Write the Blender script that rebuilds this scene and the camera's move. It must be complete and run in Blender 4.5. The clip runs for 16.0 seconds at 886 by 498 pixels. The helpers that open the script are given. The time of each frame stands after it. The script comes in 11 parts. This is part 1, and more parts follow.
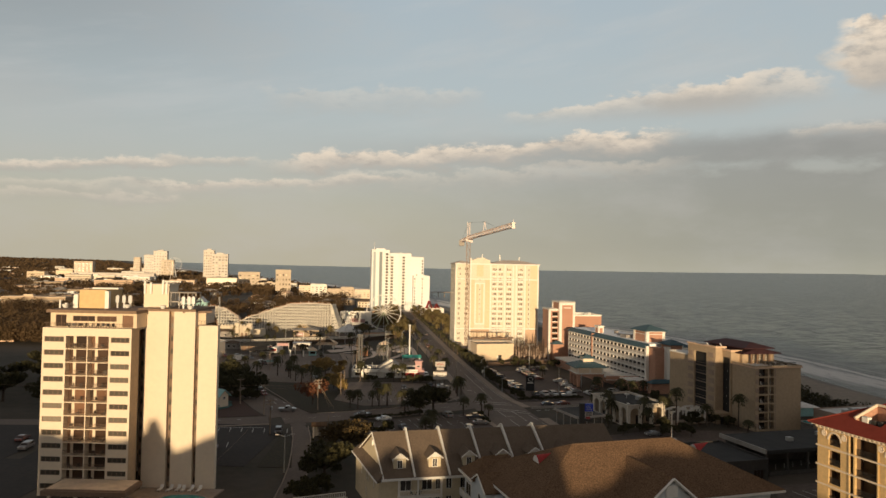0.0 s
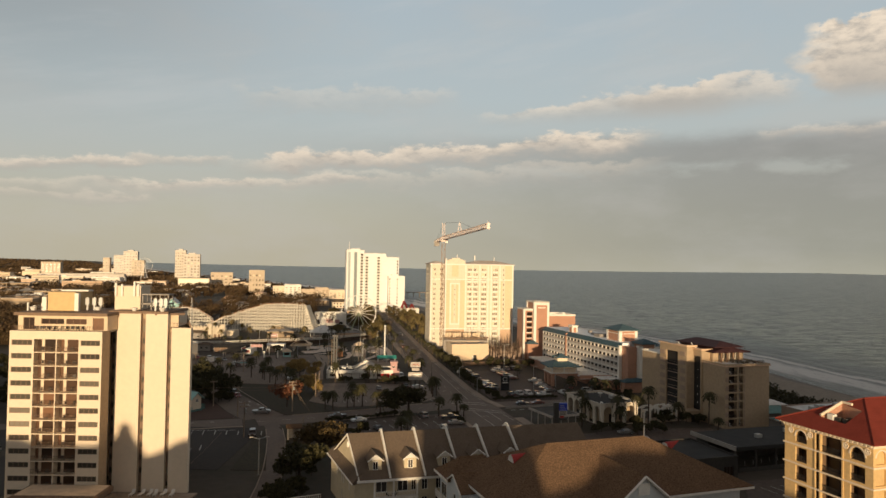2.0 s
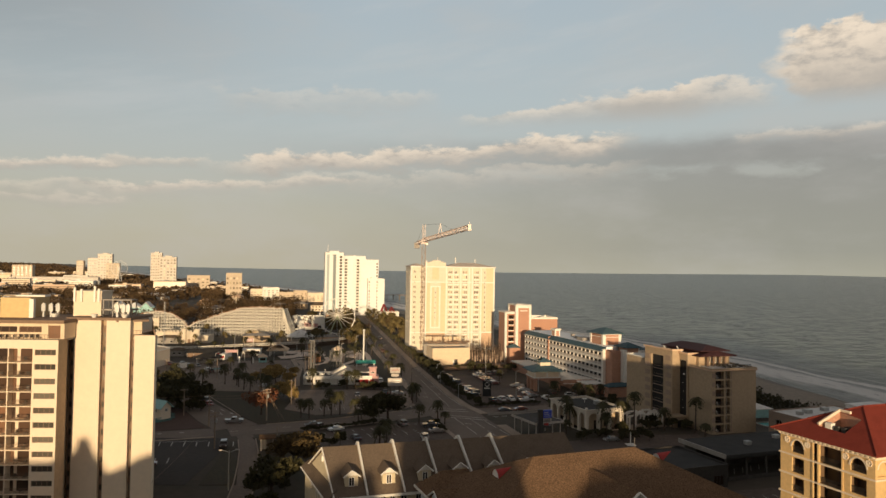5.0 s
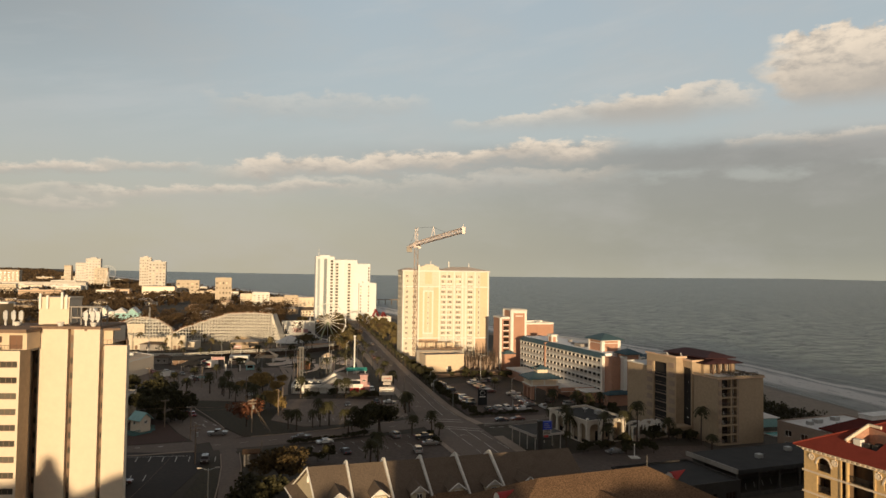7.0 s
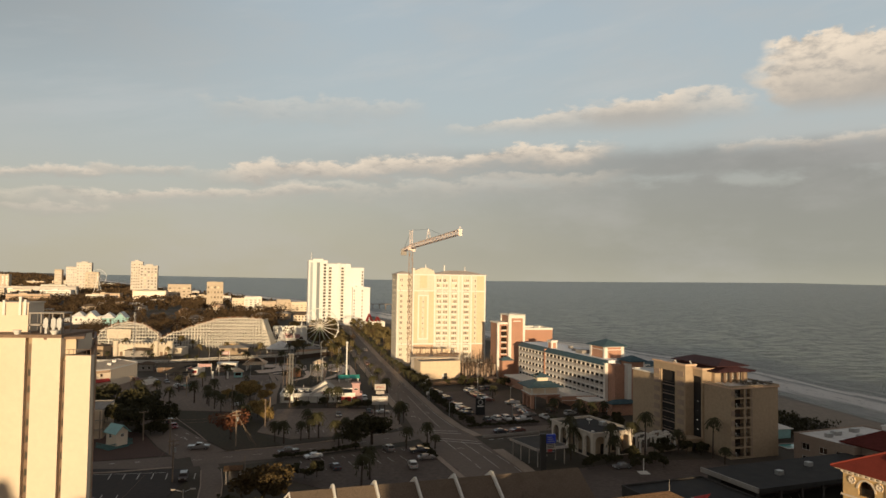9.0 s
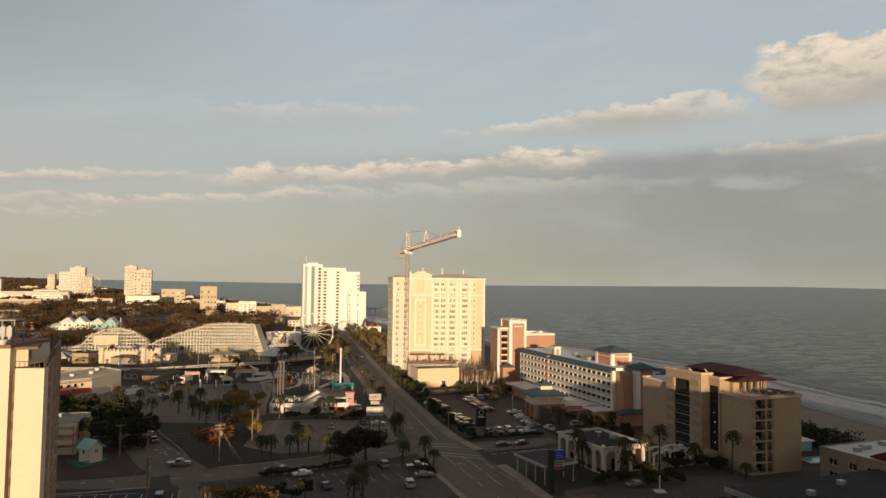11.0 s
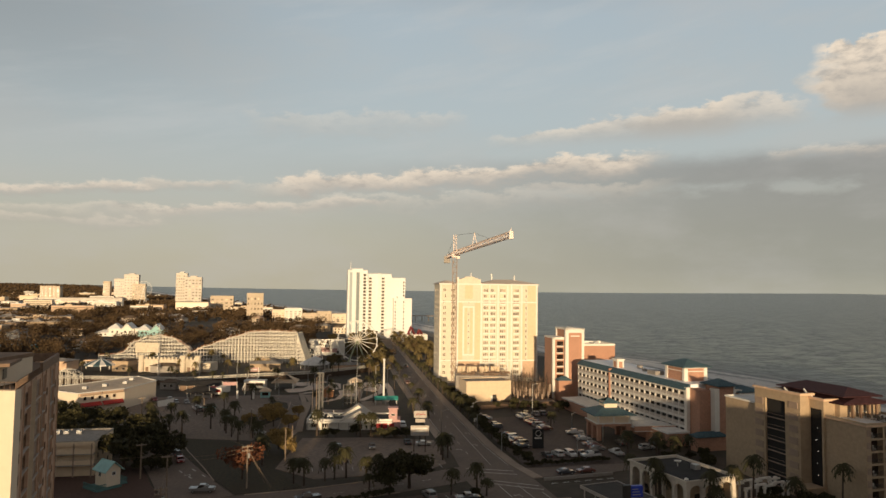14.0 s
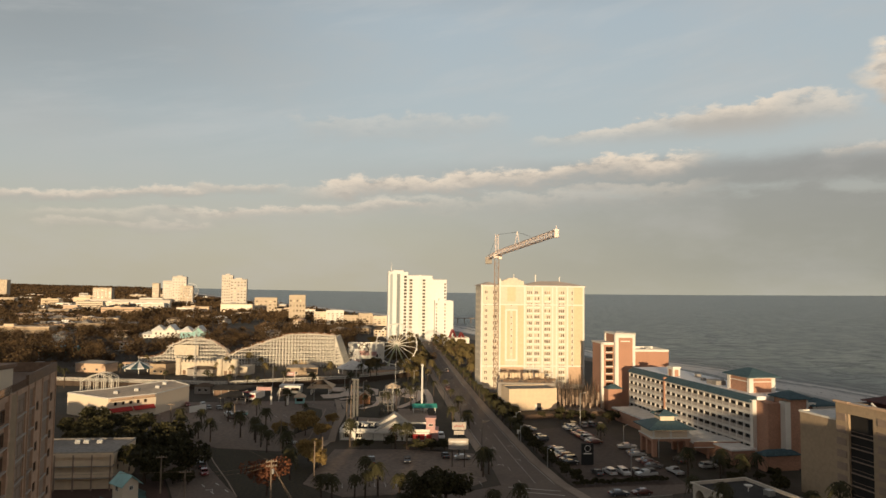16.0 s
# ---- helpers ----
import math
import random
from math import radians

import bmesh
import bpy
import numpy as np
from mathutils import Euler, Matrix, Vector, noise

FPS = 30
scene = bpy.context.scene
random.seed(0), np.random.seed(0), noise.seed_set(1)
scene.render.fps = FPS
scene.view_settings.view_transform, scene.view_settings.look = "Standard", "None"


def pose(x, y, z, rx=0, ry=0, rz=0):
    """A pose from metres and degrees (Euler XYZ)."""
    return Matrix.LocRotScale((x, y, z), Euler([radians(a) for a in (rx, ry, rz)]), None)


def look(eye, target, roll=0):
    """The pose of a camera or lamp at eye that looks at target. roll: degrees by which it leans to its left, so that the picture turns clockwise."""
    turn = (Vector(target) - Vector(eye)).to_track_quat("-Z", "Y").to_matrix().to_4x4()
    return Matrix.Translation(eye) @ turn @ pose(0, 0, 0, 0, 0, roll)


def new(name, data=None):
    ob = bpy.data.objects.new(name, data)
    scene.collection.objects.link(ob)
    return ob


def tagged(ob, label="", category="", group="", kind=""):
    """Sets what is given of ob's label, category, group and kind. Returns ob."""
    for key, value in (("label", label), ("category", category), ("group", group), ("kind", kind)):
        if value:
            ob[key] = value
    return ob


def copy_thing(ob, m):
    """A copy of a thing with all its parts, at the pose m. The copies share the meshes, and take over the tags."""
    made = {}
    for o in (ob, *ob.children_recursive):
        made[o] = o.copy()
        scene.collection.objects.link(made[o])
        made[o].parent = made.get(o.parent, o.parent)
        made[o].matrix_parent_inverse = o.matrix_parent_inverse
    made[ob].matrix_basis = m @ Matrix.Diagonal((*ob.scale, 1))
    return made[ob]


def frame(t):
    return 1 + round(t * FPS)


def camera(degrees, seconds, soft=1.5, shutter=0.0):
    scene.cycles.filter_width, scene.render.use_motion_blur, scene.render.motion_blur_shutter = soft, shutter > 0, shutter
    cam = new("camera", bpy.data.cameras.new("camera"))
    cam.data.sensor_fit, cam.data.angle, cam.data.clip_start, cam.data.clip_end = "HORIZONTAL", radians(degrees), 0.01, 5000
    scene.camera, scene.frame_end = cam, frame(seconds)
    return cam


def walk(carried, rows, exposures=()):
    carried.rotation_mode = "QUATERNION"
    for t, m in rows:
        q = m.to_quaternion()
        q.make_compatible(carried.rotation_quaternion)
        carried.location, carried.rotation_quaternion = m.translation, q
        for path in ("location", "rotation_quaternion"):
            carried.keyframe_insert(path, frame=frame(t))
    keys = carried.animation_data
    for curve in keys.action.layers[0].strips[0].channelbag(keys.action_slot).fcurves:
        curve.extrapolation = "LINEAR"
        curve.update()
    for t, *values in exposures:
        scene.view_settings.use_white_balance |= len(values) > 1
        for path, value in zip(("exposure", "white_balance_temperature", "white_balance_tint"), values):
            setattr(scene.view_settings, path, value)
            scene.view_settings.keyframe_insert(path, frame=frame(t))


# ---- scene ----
cam = camera(66.5, 16.0, soft=1.5)
PATH = [
    (0, (0.206, 12.119, 47.047), (0.176, 14.118, 47.097), 1.1),
    (0.5, (0.179, 11.918, 47.071), (0.168, 13.917, 47.122), 1),
    (1, (0.221, 11.939, 47.134), (0.226, 13.938, 47.185), 1),
    (1.5, (0.089, 11.898, 47.23), (0.121, 13.897, 47.281), 1),
    (2, (0.13, 11.722, 47.308), (0.174, 13.721, 47.359), 1),
    (2.5, (0.192, 11.687, 47.308), (0.248, 13.686, 47.355), 0.9),
    (3, (0.332, 12.148, 47.346), (0.397, 14.147, 47.395), 0.9),
    (3.5, (0.354, 13.093, 47.376), (0.43, 15.091, 47.428), 0.9),
    (4, (0.316, 14.579, 47.376), (0.401, 16.576, 47.43), 0.9),
    (4.5, (0.294, 16.4, 47.424), (0.388, 18.397, 47.48), 0.9),
    (7, (0.144, 27.517, 47.347), (0.27, 29.512, 47.419), 0.8),
    (7.5, (0.196, 30.072, 47.4), (0.326, 32.066, 47.474), 0.8),
    (8, (0.201, 32.812, 47.307), (0.336, 34.806, 47.385), 0.8),
    (8.5, (0.259, 35.576, 47.255), (0.397, 37.57, 47.336), 0.7),
    (9, (0.334, 38.6, 47.043), (0.476, 40.593, 47.128), 0.8),
    (11.5, (0.752, 54.434, 46.631), (0.905, 56.426, 46.731), 0.7),
    (12, (0.627, 57.764, 46.643), (0.782, 59.755, 46.745), 0.7),
    (12.5, (0.571, 61.002, 46.565), (0.729, 62.993, 46.671), 0.6),
    (13, (0.498, 64.367, 46.602), (0.657, 66.358, 46.708), 0.7),
    (13.5, (0.458, 68.009, 46.371), (0.62, 69.999, 46.482), 0.6),
    (13.7, (0.587, 69.658, 46.293), (0.746, 71.648, 46.404), 0.64),
    (13.8, (0.652, 70.483, 46.254), (0.732, 72.476, 46.368), 0.66),
    (13.9, (0.716, 71.307, 46.215), (0.744, 73.303, 46.331), 0.68),
    (14, (0.781, 72.132, 46.176), (0.795, 74.128, 46.293), 0.7),
    (14.5, (0.981, 75.633, 46.186), (0.995, 77.63, 46.303), 0.6),
    (15, (1.115, 78.881, 46.081), (1.13, 80.877, 46.201), 0.7),
    (15.5, (1.373, 82.212, 46.004), (1.389, 84.209, 46.126), 0.5),
    (15.8, (1.586, 84.542, 46.158), (1.602, 86.539, 46.28), 0.62),
    (15.9, (1.657, 85.318, 46.209), (1.609, 87.313, 46.33), 0.66),
    (16, (1.728, 86.095, 46.26), (1.615, 88.088, 46.381), 0.7),
]
walk(cam, [(t, look(eye, target, roll)) for t, eye, target, roll in PATH])

# ---- world, sun ----
SUN_EL, SUN_AZ = 4.5, 1.5      # height of the sun; its light travels this many degrees to the right of +y (negative: to the left)
sun_dir = Vector((math.sin(radians(SUN_AZ)) * math.cos(radians(SUN_EL)), math.cos(radians(SUN_AZ)) * math.cos(radians(SUN_EL)), -math.sin(radians(SUN_EL))))
sun = new("sun", bpy.data.lights.new("sun", "SUN"))
sun.data.energy, sun.data.angle, sun.data.color = 4.9, radians(0.6), (1.0, 0.76, 0.47)
sun.matrix_world = look((0, 0, 0), sun_dir)
scene.view_settings.exposure = 0.0


class Nodes:
    """Short hand to wire a node tree."""

    def __init__(self, tree, keep=False):
        self.tree = tree
        if not keep:
            tree.nodes.clear()

    def add(self, kind, **values):
        node = self.tree.nodes.new(kind)
        for key, value in values.items():
            if key in ("operation", "blend_type", "data_type", "noise_dimensions", "sky_type", "feature", "wave_type", "bands_direction", "interpolation_type"):
                if key == "operation": node.operation = value
                elif key == "blend_type": node.blend_type = value
                elif key == "data_type": node.data_type = value
                elif key == "noise_dimensions": node.noise_dimensions = value
                elif key == "sky_type": node.sky_type = value
                elif key == "feature": node.feature = value
                elif key == "wave_type": node.wave_type = value
                elif key == "bands_direction": node.bands_direction = value
                else: node.interpolation_type = value
        return node

    def put(self, socket, value):
        if isinstance(value, bpy.types.NodeSocket):
            self.tree.links.new(value, socket)
        elif value is not None:
            socket.default_value = value

    def math(self, op, a, b=None, c=None, clamp=False):
        n = self.add("ShaderNodeMath", operation=op)
        n.use_clamp = clamp
        for i, v in enumerate((a, b, c)):
            self.put(n.inputs[i], v)
        return n.outputs[0]

    def mix(self, f, a, b, blend="MIX"):
        n = self.add("ShaderNodeMix", data_type="RGBA", blend_type=blend)
        self.put(n.inputs[0], f)
        self.put(n.inputs[6], a if isinstance(a, bpy.types.NodeSocket) else (*a, 1))
        self.put(n.inputs[7], b if isinstance(b, bpy.types.NodeSocket) else (*b, 1))
        return n.outputs[2]

    def noise(self, vec, scale, detail=3.0, rough=0.55):
        n = self.add("ShaderNodeTexNoise")
        self.put(n.inputs["Vector"], vec)
        n.inputs["Scale"].default_value, n.inputs["Detail"].default_value, n.inputs["Roughness"].default_value = scale, detail, rough
        return n.outputs[0]

    def ramp(self, f, *stops):
        n = self.add("ShaderNodeValToRGB")
        e = n.color_ramp.elements
        while len(e) < len(stops):
            e.new(0.5)
        for el, (pos, col) in zip(e, stops):
            el.position, el.color = pos, (*col, 1) if len(col) == 3 else col
        self.put(n.inputs[0], f)
        return n.outputs[0]

    def step(self, value, lo, hi):
        n = self.add("ShaderNodeMapRange", interpolation_type="SMOOTHSTEP")
        self.put(n.inputs[0], value)
        self.put(n.inputs[1], lo)
        self.put(n.inputs[2], hi)
        return n.outputs[0]


world = bpy.data.worlds.new("sky")
scene.world = world
world.use_nodes = True
w = Nodes(world.node_tree)
sky = w.add("ShaderNodeTexSky", sky_type="NISHITA")
sky.sun_disc, sky.sun_elevation, sky.sun_rotation = False, radians(SUN_EL), radians(180 + SUN_AZ)
sky.altitude, sky.air_density, sky.dust_density, sky.ozone_density = 10, 1.0, 2.0, 1.5
tc = w.add("ShaderNodeTexCoord").outputs["Generated"]
sep = w.add("ShaderNodeSeparateXYZ")
w.put(sep.inputs[0], tc)
az = w.math("MULTIPLY", w.math("ARCTAN2", sep.outputs[0], sep.outputs[1]), 57.2958)
el = w.math("MULTIPLY", w.math("ARCSINE", sep.outputs[2]), 57.2958)
comb = w.add("ShaderNodeCombineXYZ")
w.put(comb.inputs[0], w.math("MULTIPLY", az, 0.45))
w.put(comb.inputs[1], el)
plane = comb.outputs[0]
n_big = w.noise(plane, 0.36, 5.0, 0.55)
n_fine = w.noise(plane, 1.1, 5.0, 0.62)
lumps = w.math("ADD", w.math("MULTIPLY", w.math("SUBTRACT", n_big, 0.5), 2.0), w.math("MULTIPLY", w.math("SUBTRACT", n_fine, 0.5), 1.15))
sway = w.math("MULTIPLY", w.math("SUBTRACT", n_big, 0.5), 9.0)


heap = w.add("ShaderNodeCombineXYZ")
w.put(heap.inputs[0], az)
w.put(heap.inputs[1], el)
billow, billow_fine = w.noise(heap.outputs[0], 0.3, 3.0, 0.5), w.noise(heap.outputs[0], 0.9, 4.0, 0.55)


def cloud_roll(a0, top, half, lean, thick, power, floor=None):
    """A roll of cloud with a lumpy bright top and a soft underside; all in degrees. Returns its cover and how lit it is."""
    da = w.math("SUBTRACT", az, a0)
    below = w.math("ADD", w.math("SUBTRACT", w.math("MULTIPLY_ADD", da, lean, top), el), w.math("MULTIPLY", lumps, min(2.4, 0.7 + 0.42 * thick) if thick < 4 else 1.3))
    if thick > 4:
        below = w.math("ADD", below, w.math("ADD", w.math("MULTIPLY", w.math("SUBTRACT", billow, 0.5), 3.0), w.math("MULTIPLY", w.math("SUBTRACT", billow_fine, 0.5), 1.8)))
    side = w.math("SUBTRACT", 1.0, w.step(w.math("ABSOLUTE", w.math("ADD", da, sway)), half * 0.66 if thick < 4 else half - 2.2, half))
    body = w.math("MULTIPLY", w.step(below, -0.05, 0.2 + 0.16 * thick), w.math("SUBTRACT", 1.0, w.step(below, thick * (0.35 if thick < 4 else 0.6), thick * 1.15)))
    if floor:
        body = w.math("MULTIPLY", w.step(below, -0.05, 0.5), w.step(w.math("ADD", el, w.math("MULTIPLY", lumps, 0.35)), floor - 0.9, floor + 1.1))
    cover = w.math("MULTIPLY", w.math("MULTIPLY", body, side), power)
    return cover, w.math("SUBTRACT", 1.0, w.step(below, 0.05 * thick, thick * 0.85))


ROLLS = [(1.0, 10.3, 19.0, 0.085, 2.1, 0.95), (-32.0, 7.3, 11.0, 0.09, 0.9, 0.85), (-20.3, 8.5, 4.5, 0.02, 0.9, 0.6), (-14.0, 7.0, 12.0, 0.07, 0.95, 0.6), (-28.5, 5.2, 6.5, 0.05, 1.1, 0.45),
         (14.5, 14.1, 11.5, 0.11, 2.4, 0.62, 12.4), (22.5, 15.0, 6.5, -0.02, 2.6, 0.62, 12.8), (47.0, 19.0, 18.0, 0.07, 6.6, 1.0, 12.9), (32.0, 11.0, 7.0, 0.03, 0.9, 0.5), (4.0, 8.5, 17.0, 0.06, 2.2, 0.3), (-24.0, 6.4, 13.0, 0.05, 1.6, 0.35), (-7.0, 14.8, 10.0, 0.05, 2.4, 0.25), (-60.0, 10.5, 16.0, 0.0, 1.8, 0.6), (68.0, 15.0, 16.0, 0.0, 2.5, 0.6)]
deck = w.math("MULTIPLY", w.step(w.math("ADD", az, sway), -20.0, 34.0), w.math("SUBTRACT", 1.0, w.step(w.math("ADD", el, w.math("MULTIPLY", lumps, 0.6)), 9.6, 11.4)))
gap = w.math("MULTIPLY", w.math("SUBTRACT", 1.0, w.step(w.math("ABSOLUTE", w.math("SUBTRACT", w.math("ADD", el, w.math("MULTIPLY", lumps, 0.7)), 8.1)), 0.15, 0.8)), w.step(n_big, 0.42, 0.6))
deck = w.math("MULTIPLY", deck, w.math("SUBTRACT", 1.0, w.math("MULTIPLY", gap, 0.55)))
veil = w.math("MULTIPLY", w.step(w.noise(plane, 0.14, 6.0, 0.6), 0.42, 0.7), 0.3)
thin = w.math("SUBTRACT", 1.0, w.step(el, 24.0, 42.0))
veil = w.math("MULTIPLY", veil, thin)
deg = w.math("DIVIDE", el, 90.0)
tone = w.ramp(deg, (0.0, (0.56, 0.51, 0.385)), (0.055, (0.53, 0.505, 0.42)), (0.1, (0.515, 0.535, 0.505)), (0.155, (0.50, 0.56, 0.572)), (0.245, (0.46, 0.535, 0.58)), (0.36, (0.25, 0.265, 0.285)), (0.6, (0.15, 0.125, 0.108)), (1.0, (0.125, 0.102, 0.088)))
base = w.mix(0.85, w.mix(1.0, sky.outputs[0], (0.11, 0.11, 0.11), "MULTIPLY"), tone)
sunward = w.math("MULTIPLY", w.step(w.math("MULTIPLY", sep.outputs[1], -1.0), 0.05, 0.85), w.math("SUBTRACT", 1.0, w.step(el, 8.0, 45.0)))
base = w.mix(w.math("MULTIPLY", sunward, 0.8), base, (0.50, 0.40, 0.31))
col = w.mix(w.math("MULTIPLY", deck, 0.85), base, w.ramp(deg, (0.0, (0.385, 0.375, 0.30)), (0.02, (0.315, 0.315, 0.27)), (0.05, (0.30, 0.30, 0.265)), (0.12, (0.27, 0.263, 0.25))))
col = w.mix(veil, col, (0.52, 0.50, 0.47))
high = w.math("MULTIPLY", w.step(w.math("MULTIPLY", az, -1.0), 2.0, 40.0), w.math("MULTIPLY", w.step(el, 7.0, 22.0), thin))
col = w.mix(w.math("MULTIPLY", high, 0.8), col, (0.27, 0.29, 0.295))
fan = w.add("ShaderNodeCombineXYZ")
w.put(fan.inputs[0], w.math("MULTIPLY_ADD", az, 0.16, w.math("MULTIPLY", el, -0.12)))
w.put(fan.inputs[1], w.math("MULTIPLY_ADD", el, 0.75, w.math("MULTIPLY", az, -0.12)))
wisp = w.math("MULTIPLY", w.step(w.noise(fan.outputs[0], 0.3, 6.0, 0.62), 0.46, 0.7), w.math("MULTIPLY", w.step(el, 8.0, 13.0), thin))
col = w.mix(w.math("MULTIPLY", wisp, 0.32), col, (0.56, 0.57, 0.56))
for r in ROLLS:
    cover, lit = cloud_roll(*r)
    shade = w.mix(w.math("MULTIPLY", lit, w.step(n_fine, 0.28, 0.6)), (0.46, 0.42, 0.37), (0.86, 0.73, 0.58))
    col = w.mix(cover, col, shade)
bg = w.add("ShaderNodeBackground")
w.put(bg.inputs[0], col)
bg.inputs[1].default_value = 1.0
out = w.add("ShaderNodeOutputWorld")
w.put(out.inputs[0], bg.outputs[0])

# ---- materials ----
def surface(name, color, rough=0.8, vary=0.15, grain=3.0, stain=0.15, bump=0.15, metal=0.0, per_object=0.0, tint=None, coords="Object", streak=1.0):
    """A painted or mineral surface with grain and large stains."""
    m = bpy.data.materials.new(name)
    m.use_nodes = True
    n = Nodes(m.node_tree)
    vec = n.add("ShaderNodeTexCoord").outputs[coords]
    if streak != 1.0:
        mp = n.add("ShaderNodeMapping")
        mp.inputs["Scale"].default_value = (1, 1, streak)
        n.put(mp.inputs[0], vec)
        vec = mp.outputs[0]
    fine, large = n.noise(vec, grain, 6.0), n.noise(vec, grain * 0.07, 4.0)
    dark = tuple(c * (1 - vary * 1.6) for c in color)
    light = tuple(min(1.0, c * (1 + vary)) for c in color)
    c = n.ramp(fine, (0.3, dark), (0.7, light))
    c = n.mix(n.math("MULTIPLY", n.step(large, 0.45, 0.75), stain * 2), c, tint or tuple(x * 0.5 for x in color))
    if per_object:
        rnd = n.add("ShaderNodeObjectInfo").outputs["Random"]
        c = n.mix(1.0, c, n.ramp(rnd, (0.0, (1 - per_object,) * 3), (1.0, (1 + per_object * 0.4,) * 3)), "MULTIPLY")
    b = n.add("ShaderNodeBsdfPrincipled")
    n.put(b.inputs["Base Color"], c)
    n.put(b.inputs["Roughness"], n.math("ADD", n.math("MULTIPLY", fine, 0.16), rough - 0.08))
    b.inputs["Metallic"].default_value = metal
    if bump:
        bp = n.add("ShaderNodeBump")
        bp.inputs["Strength"].default_value, bp.inputs["Distance"].default_value = bump, 0.05
        n.put(bp.inputs["Height"], fine)
        n.put(b.inputs["Normal"], bp.outputs[0])
    o = n.add("ShaderNodeOutputMaterial")
    n.put(o.inputs[0], b.outputs[0])
    return m


def courses(name, color, pitch, rough=0.85, vary=0.3, axis=2, depth=0.03, grain=1.5):
    """Shingle or siding courses of that pitch in metres."""
    m = surface(name, color, rough, vary, grain, 0.15, 0.0)
    n = Nodes(m.node_tree, True)
    vec = n.add("ShaderNodeTexCoord").outputs["Object"]
    s = n.add("ShaderNodeSeparateXYZ")
    n.put(s.inputs[0], vec)
    saw = n.math("FRACT", n.math("DIVIDE", s.outputs[axis], pitch))
    bp = n.add("ShaderNodeBump")
    bp.inputs["Strength"].default_value, bp.inputs["Distance"].default_value = 0.7, depth
    n.put(bp.inputs["Height"], n.math("ADD", saw, n.math("MULTIPLY", n.noise(vec, 5.0), 0.6)))
    b = [x for x in m.node_tree.nodes if x.type == "BSDF_PRINCIPLED"][0]
    n.put(b.inputs["Normal"], bp.outputs[0])
    b.inputs["Specular IOR Level"].default_value = 0.08
    return m


def leaves(name, dark, light, warm=None):
    m = bpy.data.materials.new(name)
    m.use_nodes = True
    n = Nodes(m.node_tree)
    geo = n.add("ShaderNodeNewGeometry")
    rnd = geo.outputs["Random Per Island"]
    obj = n.add("ShaderNodeObjectInfo").outputs["Random"]
    c = n.ramp(rnd, (0.0, dark), (1.0, light))
    if warm:
        c = n.mix(n.math("MULTIPLY", obj, 0.8), c, warm)
    large = n.noise(n.add("ShaderNodeTexCoord").outputs["Object"], 0.05, 3.0)
    c = n.mix(n.math("MULTIPLY", n.step(large, 0.4, 0.7), 0.5), c, tuple(x * 0.55 for x in dark))
    b = n.add("ShaderNodeBsdfPrincipled")
    n.put(b.inputs["Base Color"], c)
    b.inputs["Roughness"].default_value = 0.7
    b.inputs["Specular IOR Level"].default_value = 0.2
    o = n.add("ShaderNodeOutputMaterial")
    n.put(o.inputs[0], b.outputs[0])
    return m


def paint_random(name, *stops):
    """Car paint: each car takes its own colour."""
    m = bpy.data.materials.new(name)
    m.use_nodes = True
    n = Nodes(m.node_tree)
    rnd = n.add("ShaderNodeObjectInfo").outputs["Random"]
    r = n.add("ShaderNodeValToRGB")
    r.color_ramp.interpolation = "CONSTANT"
    e = r.color_ramp.elements
    while len(e) < len(stops):
        e.new(0.5)
    for i, (elm, col) in enumerate(zip(e, stops)):
        elm.position, elm.color = i / len(stops), (*col, 1)
    n.put(r.inputs[0], rnd)
    b = n.add("ShaderNodeBsdfPrincipled")
    n.put(b.inputs["Base Color"], r.outputs[0])
    b.inputs["Roughness"].default_value, b.inputs["Metallic"].default_value = 0.35, 0.1
    b.inputs["Coat Weight"].default_value = 0.6
    o = n.add("ShaderNodeOutputMaterial")
    n.put(o.inputs[0], b.outputs[0])
    return m


def glassy(name, color, rough=0.12, vary=0.5):
    """Dark window glass over a dim room: some rooms have pale curtains."""
    m = bpy.data.materials.new(name)
    m.use_nodes = True
    n = Nodes(m.node_tree)
    rnd = n.add("ShaderNodeObjectInfo").outputs["Random"]
    c = n.ramp(rnd, (0.0, tuple(x * (1 - vary) for x in color)), (0.7, color), (1.0, tuple(min(1, x * (1 + vary * 3)) for x in color)))
    b = n.add("ShaderNodeBsdfPrincipled")
    n.put(b.inputs["Base Color"], c)
    b.inputs["Roughness"].default_value = rough
    b.inputs["IOR"].default_value = 1.5
    o = n.add("ShaderNodeOutputMaterial")
    n.put(o.inputs[0], b.outputs[0])
    return m


def lamp_glow(name, color, power):
    """The face of a lamp that is switched on."""
    m = bpy.data.materials.new(name)
    m.use_nodes = True
    n = Nodes(m.node_tree)
    e = n.add("ShaderNodeEmission")
    e.inputs[0].default_value, e.inputs[1].default_value = (*color, 1), power
    o = n.add("ShaderNodeOutputMaterial")
    n.put(o.inputs[0], e.outputs[0])
    return m


